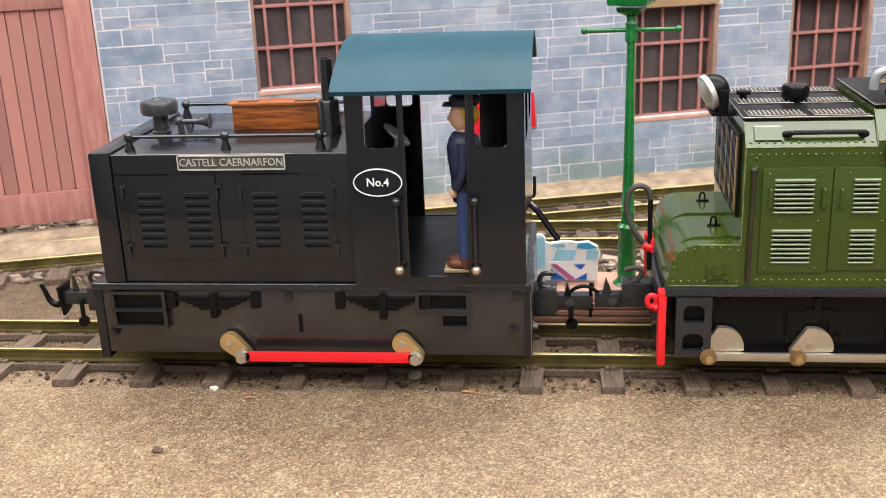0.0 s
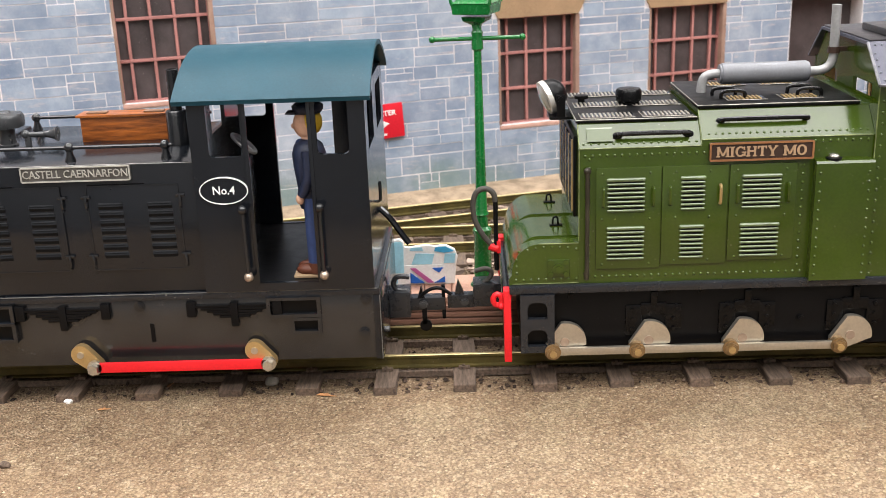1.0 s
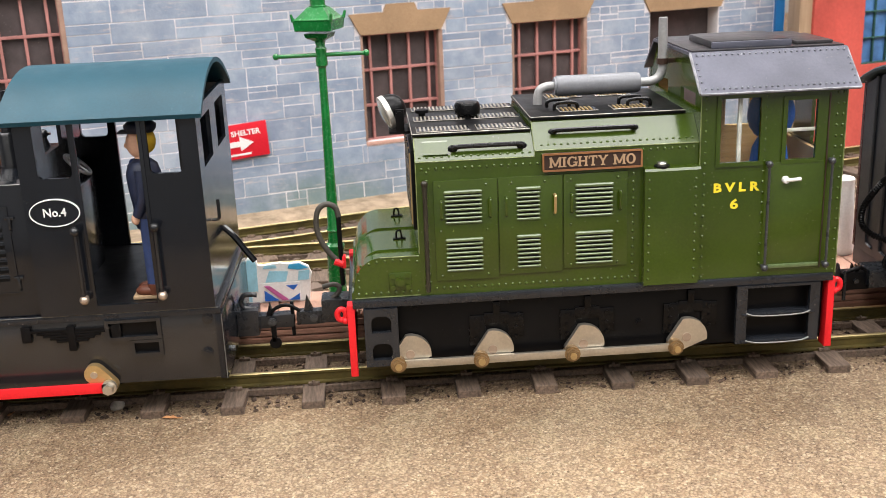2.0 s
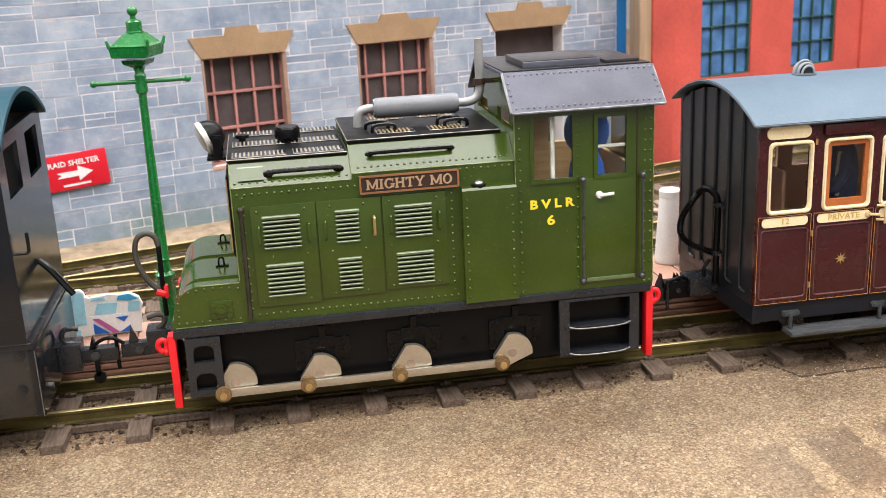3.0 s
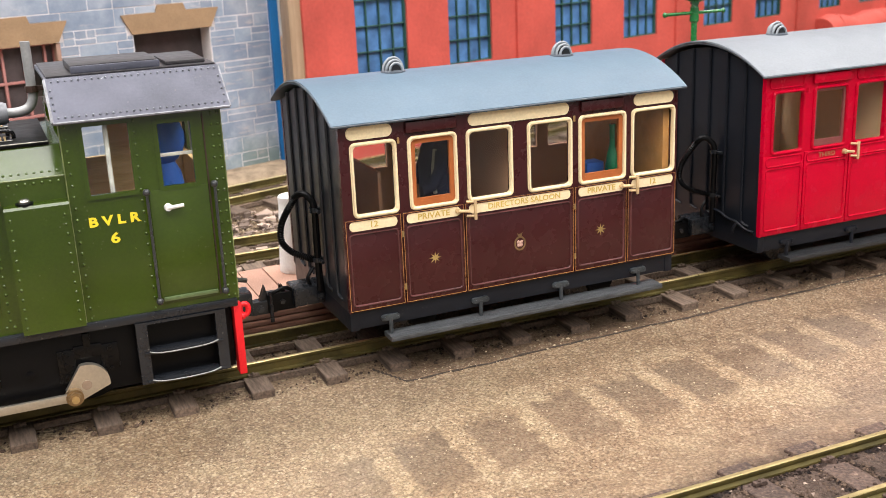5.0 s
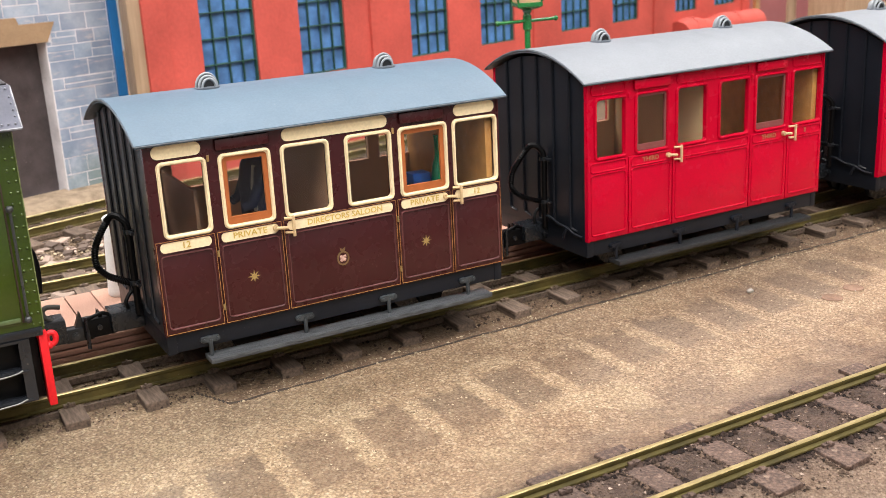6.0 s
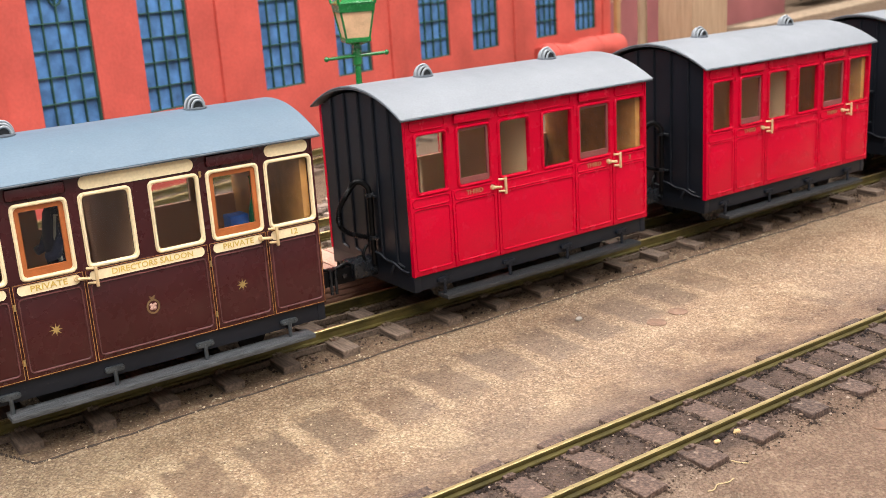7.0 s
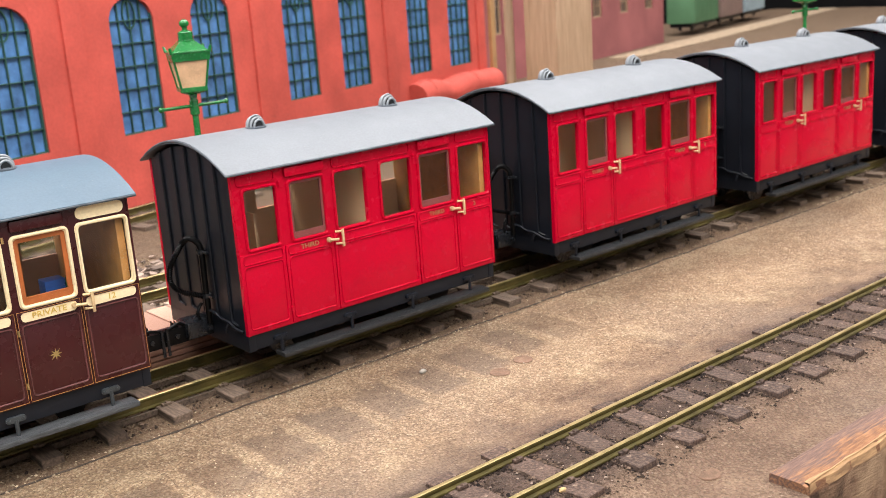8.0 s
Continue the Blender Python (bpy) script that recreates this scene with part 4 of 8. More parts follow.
far_wagon(2690, 1330, 17, (0.07, 0.16, 0.08), "dull green covered van standing far down the yard")
far_wagon(2900, 1394, 17, (0.22, 0.15, 0.13), "brown covered van standing far down the yard")
far_wagon(3110, 1458, 17, (0.3, 0.38, 0.42), "pale grey covered van standing far down the yard")
bm = bmesh.new()
box(bm, -6, 6, -3, 3, 0, 330, 1)
bmesh.ops.transform(bm, verts=bm.verts, matrix=Matrix.Translation((1381, 724, 0)) @ Matrix.Rotation(radians(17), 4, "Z"))
solo("orange_strip", bm, paint("pale_ochre_paint", (0.42, 0.25, 0.11), 0.6, vary=0.3), "pale ochre upright at the end of the red wall", "strip", kind="structure")

bm = bmesh.new()
for k in range(9):
    u0, u1 = 1172 + 22.5 * k, 1172 + 22.5 * (k + 1)
    lift = lambda j: 47 + 2.5 * math.sin(j * 1.3)
    rod(bm, (u0, 281 + 0.32 * u0, lift(k)), (u1 + 0.5, 281 + 0.32 * u1, lift(k + 1)), 19 + 1.8 * math.sin(k * 1.7), 19 + 1.8 * math.sin((k + 1) * 1.7), 20)
solo("rolled_plinth", bm, M_WALLRED, "rounded salmon-red plinth along the foot of the red wall", "plinth", kind="structure", smooth=50)
bm = bmesh.new()
prism(bm, [(2050, 1080), (2400, 1180), (3600, 1500), (3600, 1420), (2450, 1110), (2100, 1030)], "z", 0, 4.2)
solo("far_path", bm, M_PAVE, "pale gritty path at the far end of the yard", "path", kind="structure")
# black sheet added to fill the dark region past the far end
bm = bmesh.new()
box(bm, 3650, 3680, 900, 2600, -1000, 420, 2)
solo("backdrop", bm, M_MATTBLACK, "black upright sheet added behind the far end of the layout", "drape", kind="structure")


# ---- coaches ----
CY = 44.2          # centre line of the train
WIDE = 2 * CY      # body width


def arc_pts(y0, y1, z_edge, z_top, n=14):
    """Shallow roof curve from y0 to y1."""
    c, w, h = (y0 + y1) / 2, (y1 - y0) / 2, z_top - z_edge
    return [(c - w + 2 * w * k / n, z_edge + h * (1 - (1 - 2 * k / n) ** 2)) for k in range(n + 1)]


def gold_line(bm, x0, x1, z0, z1, y, w=0.2):
    for b in ((x0, x1, z0, z0 + w), (x0, x1, z1 - w, z1), (x0, x0 + w, z0, z1), (x1 - w, x1, z0, z1)):
        box(bm, b[0], b[1], y - 0.12, y + 0.1, b[2], b[3])


def bead(bm, x0, x1, z0, z1, y, w=1.0, r=2.2, d=0.6):
    # half-round moulding: two sloping faces meeting at a crest
    loops = [[bm.verts.new((u, yy, v)) for u, v in rounded(x0 + i, x1 - i, z0 + i, z1 - i, max(r - i, 0.4))] for i, yy in ((0, y + 0.1), (w * 0.3, y - d * 0.85), (w * 0.7, y - d * 0.85), (w, y + 0.1))]
    for a, b in zip(loops, loops[1:]):
        for k in range(len(a)):
            bm.faces.new((a[k], b[k], b[(k + 1) % len(a)], a[(k + 1) % len(a)]))


def coach(x0, livery):
    maroon = livery == "maroon"
    body = M_MAROON if maroon else M_RED
    words = "maroon and cream four-wheel saloon coach with a pale grey roof" if maroon else "bright red four-wheel third-class coach with a pale grey roof"
    t = thing("coach", x0 + 86, CY, 11.5, words, "coach", "train of coaches")
    X = lambda v: v - 300 + x0
    doors = [(326.7, 357.1), (414.2, 443.7)]
    bays = [(300, 326.7), (326.7, 357.1), (357.1, 414.2), (414.2, 443.7), (443.7, 472)]
    wins = [(304.6, 326.1), (331.1, 354.8), (359.2, 382.4), (389.9, 413.6), (416.9, 443.1), (445.9, 471.0)]
    holes = [(X(a) + 1.5, X(b) - 1.5, 81.2, 111.6) for a, b in wins]
    for y0, y1 in ((0, 2.2), (WIDE - 2.2, WIDE)):
        bm = bmesh.new()
        holed(bm, X(300), X(472), 37, 121.5, holes, y0, y1)
        part("body_side", bm, body, t)
    # floor, ends, chassis
    boxed("floor", t, M_BROWNIN, X(302), X(470), 2.3, WIDE - 2.3, 38, 41)
    outline = [(0.3, 37), (WIDE - 0.3, 37), (WIDE - 0.3, 121)] + [(y, z - 1.5) for y, z in reversed(arc_pts(0, WIDE, 121, 133))][1:-1] + [(0.3, 121)]
    for a, b, s in ((300.2, 302, -1), (470, 471.8, 1)):
        e = made("end_wall", t, M_DUSTYEND if maroon else M_ENDBLACK, lambda bm: prism(bm, outline, "x", X(a), X(b)), "matt black planked end wall")
        xf = X(a) if s < 0 else X(b)
        for k in range(1, 6):
            y = WIDE * k / 6
            top = 120 + 11.5 * (1 - (1 - k / 3) ** 2)
            made("batten", e, M_DUSTYEND if maroon else M_ENDBLACK, lambda bm: tube(bm, [(xf, y - 6, 41), (xf + 0.5 * s, y - 2, 42), (xf + 0.5 * s, y, 46), (xf + 0.5 * s, y, 80), (xf + 0.5 * s, y, top)], 0.75, 6))
    roof = made("roof", t, M_BLUEROOF if maroon else M_COACHROOF, lambda bm: prism(bm, arc_pts(-3.0, WIDE + 3.0, 121.6, 135.4) + list(reversed(arc_pts(-3.0, WIDE + 3.0, 120.3, 133.6))), "x", X(296.5), X(475.5)), "blue-grey curved roof" if maroon else "pale grey curved roof", smooth=40)
    made("eaves_edge", roof, M_EAVES, lambda bm: (rod(bm, (X(296.6), -3.05, 120.9), (X(475.4), -3.05, 120.9), 0.4, seg=6), pipe(bm, [(X(296.4), y, z - 0.7) for y, z in arc_pts(-3.0, WIDE + 3.0, 121.6, 135.4)], 0.45, 6)), "paler rubbed roof edge")
    for vx in (343.5, 434):
        v = made("ventilator", t, M_VENTBASE, lambda bm: lathe(bm, (X(vx), CY, 134.8), [(5.8, 0), (5.8, 1.0), (4.6, 1.4), (4.0, 1.6)], 18), "grey torpedo roof ventilator")
        made("cowl_core", v, M_VENTDARK, lambda bm: [prism(bm, [(X(vx) + r * math.cos(radians(q)), 136.0 + 1.2 * r * math.sin(radians(q))) for q in range(0, 181, 15)], "y", y, y + 2.2) for r, y in ((2.4, CY - 3.9), (3.3, CY - 2.0), (4.2, CY - 0.1))], smooth=50)
        for k in range(3):
            r, y0 = 3.1 + 0.9 * k, CY - 4.4 + 1.9 * k
            arch = [(q, r * math.cos(radians(q)), 1.2 * r * math.sin(radians(q))) for q in range(0, 181, 12)]
            made("hood", v, M_VENTPALE, lambda bm: pipe(bm, [(X(vx) + u, y0 + 0.5, 136.0 + w) for q, u, w in arch], 0.62, 8), smooth=60)
        made("hood", v, M_VENTPALE, lambda bm: ball(bm, (X(vx), CY + 1.6, 136.0), 4.9, 16, (1, 0.8, 1.18)), smooth=60)
    # interior
    lin = M_BROWNIN if maroon else M_BEIGE
    boxed("partition", t, lin, X(384.5), X(386.5), 2.6, WIDE - 2.6, 41, 118)
    boxed("partition", t, lin, X(327.5), X(329), 30, WIDE - 2.6, 41, 92)
    for sx in (308, 366, 392, 452):
        boxed("seat", t, lin, X(sx), X(sx + 14), 6, WIDE - 6, 41, 60, bevel=1)
    boxed("lining", t, M_LINING, X(466), X(469.5), 2.6, WIDE - 2.6, 41, 118)
    boxed("lining", t, lin, X(302.2), X(304), 2.6, WIDE - 2.6, 41, 118)
    bm = bmesh.new()
    holed(bm, X(304), X(466), 41, 119, [(h[0] + 0.5, h[1] - 0.5, 81.5, 111) for h in holes], WIDE - 4, WIDE - 2.4)
    part("far_lining", bm, lin, t)
    # cream board out of view, there to brighten the compartments
    boxed("ceiling_board", t, M_CREAM, X(303), X(469), 3, WIDE - 3, 119.2, 120.2)
    # mouldings
    for k, (a, b) in enumerate(bays):
        isdoor = k in (1, 3)
        z0 = 37.6
        pan = boxed("door" if isdoor else "lower_panel", t, body, X(a) + 0.35, X(b) - 0.35, -0.7, 0.1, z0, 79.5, bevel=0.25)
        bm = bmesh.new()
        bead(bm, X(a) + 1.6, X(b) - 1.6, z0 + 2, 73.4, -0.7)
        part("beading", bm, M_MAROONBEAD if maroon else body, pan)
        bm = bmesh.new()
        bead(bm, X(a) + 1.4, X(b) - 1.4, 73.9, 79.2, -0.7, 0.6, 2.0)
        part("waist_beading", bm, body, pan)
        if maroon:
            made("waist_panel", pan, M_CREAM, lambda bm: prism(bm, rounded(X(a) + 2.2, X(b) - 2.2, 74.3, 78.9, 2.1), "y", -1.0, -0.6), "cream waist panel with gold letters")
            bm = bmesh.new()
            gold_line(bm, X(a) + 0.5, X(b) - 0.5, z0 + 0.2, 79.3, -0.72)
            part("gold_lining", bm, M_LINING, pan)
        word = {0: "12", 1: "PRIVATE", 2: "DIRECTORS SALOON", 3: "PRIVATE", 4: "12"}[k] if maroon else {1: "THIRD", 3: "THIRD", 4: "3"}.get(k, "")
        if word:
            bm = bmesh.new()
            letters(bm, word, 2.7 if maroon else 2.5, X((a + b) / 2) + (2 if k == 2 else 0), -1.02 if maroon else -0.75, 76.6, 0.3, wide=1.12 if len(word) < 10 else 1.05, bold=0.03)
            part("lettering", bm, M_GOLD if maroon else M_BRASS, pan, "gold letters")
        # strip over the window
        wide_band = 5.6
        if isdoor:
            made("hood_moulding", t, body, lambda bm: box(bm, X(a) + 3.5, X(b) - 2.5, -1.7, 0.1, 114.4, 119.6, 1.2))
        elif maroon:
            made("eaves_panel", t, M_CREAM, lambda bm: prism(bm, rounded(X(a) + 3.4, X(b) - 2.4, 114.2, 119.8, 2.6), "y", -0.5, 0.1), "cream eaves panel")
        else:
            bm = bmesh.new()
            bead(bm, X(a) + 2.5, X(b) - 1.8, 113.9, 119.9, 0, 0.7, 2.2)
            part("eaves_beading", bm, body, t)
        if isdoor:
            for hz in (45.5, 70, 112):
                made("hinge", pan, M_BRASS if maroon else body, lambda bm: rod(bm, (X(a) + 0.1, -1.0, hz - 1.3), (X(a) + 0.1, -1.0, hz + 1.3), 0.55, seg=8), "brass hinge" if maroon else "red painted hinge")
    for px in (300.4, 471.6):
        made("corner_strip", t, body, lambda bm: box(bm, X(px) - 0.4, X(px) + 0.4, -0.55, 0.2, 37, 121))
    if maroon:
        for sx in (341.8, 428.7):
            bm = bmesh.new()
            pts = []
            for q in range(16):
                r = 2.9 if q % 2 == 0 else 1.0
                pts.append((X(sx) + r * math.cos(math.pi * q / 8), 56.6 + r * math.sin(math.pi * q / 8)))
            prism(bm, pts, "y", -0.85, -0.6)
            part("star", bm, M_STAR, t, "dull gold eight-pointed star transfer")
        made("crest", t, M_BRASSDARK, lambda bm: (ring(bm, [(X(384.9) + 3.1 * math.cos(radians(q)), 56.5 + 3.5 * math.sin(radians(q))) for q in range(0, 360, 20)], [(X(384.9) + 2.3 * math.cos(radians(q)), 56.5 + 2.7 * math.sin(radians(q))) for q in range(0, 360, 20)], -0.9, -0.6), prism(bm, [(X(383.9), 60.0), (X(385.9), 60.0), (X(386.2), 61.6), (X(384.9), 60.9), (X(383.6), 61.6)], "y", -0.9, -0.6)), "small coppery oval crest under a crown")
        made("crest_field", t, M_SILL, lambda bm: [ball(bm, (X(384.9) + dx, -0.72, 56.5 + dz), 0.85, 8, (1, 0.25, 1)) for dx, dz in ((-0.9, 0.7), (0.9, 0.7), (-0.7, -0.9), (0.7, -0.9), (0, 0))], "pale pinkish crest device")
    # door furniture
    for hx in (357.1, 443.7):
        h = made("door_handle", t, M_PALEBRASS, lambda bm: (rod(bm, (X(hx) - 3.4, -0.6, 76.8), (X(hx) - 3.4, -2.4, 76.8), 1.5, 1.2, 10), tube(bm, [(X(hx) - 3.4, -2.4, 76.8), (X(hx) - 1, -2.8, 76.6), (X(hx) + 1.6, -2.6, 76.2)], 0.75, 8)), "cast brass door handle")
        made("grab_rail", t, M_PALEBRASS, lambda bm: (rod(bm, (X(hx) + 1.2, -0.5, 80.2), (X(hx) + 4.6, -2.6, 80.2), 0.6, seg=8), rod(bm, (X(hx) + 1.2, -0.5, 73.6), (X(hx) + 4.6, -2.6, 73.6), 0.6, seg=8), box(bm, X(hx) + 3.9, X(hx) + 5.3, -3.2, -2.1, 71.8, 81.4, 0.35)), "brass grab rail")
    # windows
    for k, (a, b) in enumerate(wins):
        bm = bmesh.new()
        ring(bm, rounded(X(a), X(b), 79.8, 113, 2.6), rounded(X(a) + 1.6, X(b) - 1.6, 81.4, 111.4, 2.0), -0.5, 1.0)
        bead(bm, X(a) + 0.1, X(b) - 0.1, 79.9, 112.9, -0.5, 1.5, 2.5, 0.7)
        f = part("window_frame", bm, M_CREAM if maroon else M_RED, t)
        if k in (1, 4):
            bm = bmesh.new()
            frame_ring(bm, X(a) + 1.7, X(b) - 1.7, 81.5, 111.3, 0.6, 2.0 if maroon else 1.2, 0.2, 1.6)
            box(bm, X(a) + 2, X(b) - 2, 0.3, 1.6, 81.6, 84.8)
            part("sash", bm, M_ORANGE if maroon else M_SASH, f, "varnished orange wooden sash" if maroon else "dull rosy brown sash")
        g = boxed("pane", f, M_GLASS, X(a) + 1.0, X(b) - 1.0, 1.65, 1.95, 80.5, 112.4)
        g.visible_shadow = False
    # underframe
    boxed("solebar", t, M_ENDBLACK, X(300.5), X(471.5), 1.2, 6.5, 28.5, 37, bevel=0.3)
    boxed("solebar", t, M_ENDBLACK, X(300.5), X(471.5), WIDE - 6.5, WIDE - 1.2, 28.5, 37, bevel=0.3)
    for a, b in ((300.3, 304.5), (467.5, 471.7)):
        boxed("headstock", t, M_ENDBLACK, X(a), X(b), 0.9, WIDE - 0.9, 28.0, 38, bevel=0.4)
    step = boxed("footboard", t, M_FOOTWOOD if maroon else M_FOOTDARK, X(317), X(462), -5.4, 4.5, 22.0, 24.4, bevel=0.5, label="grey weathered wooden footboard" if maroon else "black weathered wooden footboard")
    for bx in (319, 364, 407, 451):
        made("bracket", step, M_BRACKET if maroon else M_ENDBLACK, lambda bm: (prism(bm, rounded(X(bx) - 4.4, X(bx) + 4.4, 30.7, 33.3, 1.25), "y", -0.5, 1.4), rod(bm, (X(bx), 0, 24.4), (X(bx), 0, 32), 0.95, seg=10), rod(bm, (X(bx) - 3, -1.1, 32), (X(bx) - 3, -0.4, 32), 0.7, seg=6), rod(bm, (X(bx) + 3, -1.1, 32), (X(bx) + 3, -0.4, 32), 0.7, seg=6)))
    for ax in (338, 434):
        w = made("wheelset", t, M_MATTBLACK, lambda bm: rod(bm, (X(ax), 14, 24), (X(ax), WIDE - 14, 24), 2, seg=10))
        for wy in (26.5, WIDE - 30.2):
            made("wheel", w, M_DARKGREY, lambda bm: (rod(bm, (X(ax), wy, 24), (X(ax), wy + 3.7, 24), 12.3, seg=28)), smooth=40)
        for wy in (8, WIDE - 12):
            made("axle_guard", t, M_MATTBLACK, lambda bm: prism(bm, [(X(ax) - 9, 30), (X(ax) - 4, 19), (X(ax) + 4, 19), (X(ax) + 9, 30)], "y", wy, wy + 3.5))
    # couplings and hose at both ends
    for s, ex in ((-1, X(300.3)), (1, X(471.7))):
        cp = boxed("coupler", t, M_DARKGREY, min(ex, ex + s * 15), max(ex, ex + s * 15), CY - 7, CY + 7, 31, 40, bevel=0.8, label="black cast centre coupler")
        made("coupler_hook", cp, M_MATTBLACK, lambda bm: (tube(bm, [(ex + s * 6, CY - 4, 39.5), (ex + s * 7, CY - 4, 43), (ex + s * 5.4, CY - 3.4, 46), (ex + s * 3.4, CY - 3, 48)], 0.9, 8), tube(bm, [(ex + s * 14, CY - 3, 38), (ex + s * 18, CY - 3.4, 40.4), (ex + s * 22, CY - 3.4, 39.6), (ex + s * 26, CY - 3, 38)], 0.9, 8)))
        made("coupler_bar", cp, M_MATTBLACK, lambda bm: box(bm, min(ex + s * 13, ex + s * 27), max(ex + s * 13, ex + s * 27), CY - 3.6, CY + 3.6, 29.5, 38.2, 0.6))
        made("bolt", cp, M_DARKGREY, lambda bm: (rod(bm, (ex + s * 2.6, CY - 7, 35), (ex + s * 2.6, CY - 8.6, 35), 1.7, seg=8), rod(bm, (ex + s * 20, CY - 3.4, 34), (ex + s * 20, CY - 4.6, 34), 1.3, seg=6), rod(bm, (ex + s * 25.6, CY - 4.2, 25), (ex + s * 25.6, CY - 4.2, 40), 0.9, seg=8)))
        if not maroon:
            made("cable", t, M_ENDBLACK, lambda bm: (tube(bm, [(ex + s * 0.8, 4, 38.8), (ex + s * 1.6, 10, 39.6), (ex + s * 1.8, 17, 42), (ex + s * 1.8, 24, 42.4), (ex + s * 2.2, 30, 44.6), (ex + s * 2.4, 36, 45.2)], 0.75, 8), tube(bm, [(ex + s * 1.6, 16, 42), (ex + s * 3, 17, 39), (ex + s * 3, 18, 36)], 0.75, 8)), "black cable looped along the end", smooth=60)
        for hy, hh in ((CY - 1, 5), (CY + 3, 4)):
            made("coupler_horn", cp, M_MATTBLACK, lambda bm: prism(bm, [(ex + s * 17, 36.5), (ex + s * 20, 37), (ex + s * 19.4, 37 + hh)], "y", hy - 0.8, hy + 0.8))
        px, py = ex + s * 2.5, CY - 8
        pipe_ = made("vacuum_pipe", t, M_MATTBLACK, lambda bm: tube(bm, [(px, py, 38), (px, py, 60), (px, py, 78), (px + s * 2, py + 1.5, 83), (px + s * 5, py + 3.5, 84.5), (px + s * 7.5, py + 6, 82)], 1.7, 10), "black upright vacuum brake pipe")
        for cz in (53, 77):
            made("clip", pipe_, M_DARKGREY, lambda bm: (rod(bm, (px, py, cz - 1), (px, py, cz + 1), 2.5, seg=10), rod(bm, (px, py, cz), (px + 0.5, py - 6, cz), 0.9, seg=6), rod(bm, (px, py, cz), (px - s * 2.2, py + 1, cz), 1.0, seg=6)))
        loop = [(px + s * 7, py + 5.5, 82.5), (px + s * 10, py + 8, 77), (px + s * 13, py + 11.5, 69), (px + s * 13.5, py + 12, 61), (px + s * 10, py + 9, 56), (px + s * 5, py + 4, 54), (px + s * 1.5, py + 0.5, 53)]
        made("hose", pipe_, M_MATTBLACK, lambda bm: ribbed(bm, loop, 1.55), "ribbed black rubber hose", smooth=60)
    t.location.z -= 0.0008
    return t


def ribbed(bm, pts, r):
    """A corrugated hose through points."""
    p = [Vector(q) for q in pts]
    dense = []
    for i in range(len(p) - 1):
        p0, p1, p2, p3 = p[max(i - 1, 0)], p[i], p[i + 1], p[min(i + 2, len(p) - 1)]
        for k in range(26):
            u = k / 26
            dense.append(0.5 * (2 * p1 + (p2 - p0) * u + (2 * p0 - 5 * p1 + 4 * p2 - p3) * u * u + (3 * p1 - p0 - 3 * p2 + p3) * u ** 3))
    dense.append(p[-1])
    pipe(bm, dense, lambda u: r * (1.0 + 0.13 * math.sin(u * (len(dense) - 1) * math.pi / 2)), 8)


M_EAVES = paint("rubbed_roof_edge", (0.075, 0.09, 0.105), 0.5, vary=0.7, cloud=160)
# lighter than the panels: the highlight along the moulding is in the colour
M_MAROONBEAD = paint("highlit_maroon_bead", (0.1, 0.034, 0.034), 0.22, vary=0.5, cloud=60, coat=0.4)
M_BRACKET = paint("rubbed_grey_bracket", (0.05, 0.057, 0.062), 0.3, 0.2, vary=0.5, cloud=150, dust=0.2)
M_LINING = paint("coppery_lining", (0.42, 0.2, 0.06), 0.4, 0.1, vary=0.35, cloud=150)
M_VENTBASE = paint("grey_vent_base", (0.09, 0.105, 0.125), 0.5, vary=0.2)
M_VENTPALE = paint("pale_vent_hood", (0.24, 0.26, 0.28), 0.4, vary=0.2)
M_VENTDARK = paint("dark_vent_slot", (0.01, 0.011, 0.013), 0.6)
coach(300, "maroon")
second = coach(525.5, "red")
for k in range(1, 4):
    copy_thing(second, Matrix.Translation(second.location + Vector((0.2255 * k, 0, 0))))


# ---- shared engine details ----
def rivets(name, parent, material, points, r=0.55, axis=(0, -1, 0)):
    bm = bmesh.new()
    for p in points:
        ball(bm, p, r * 0.82, 6, (1, 0.7, 1))
    return tagged(part(name, bm, material, parent, smooth=60), kind="stuff")


def corners(bm, x0, x1, z0, z1, r, y0, y1):
    """Rounds the four corners of a square hole in an upright sheet."""
    for cx, sx in ((x0, 1), (x1, -1)):
        for cz, sz in ((z0, 1), (z1, -1)):
            arc = [(cx + sx * r * (1 - math.sin(radians(q))), cz + sz * r * (1 - math.cos(radians(q)))) for q in range(0, 91, 18)]
            prism(bm, [(cx, cz)] + arc, "y", y0, y1)


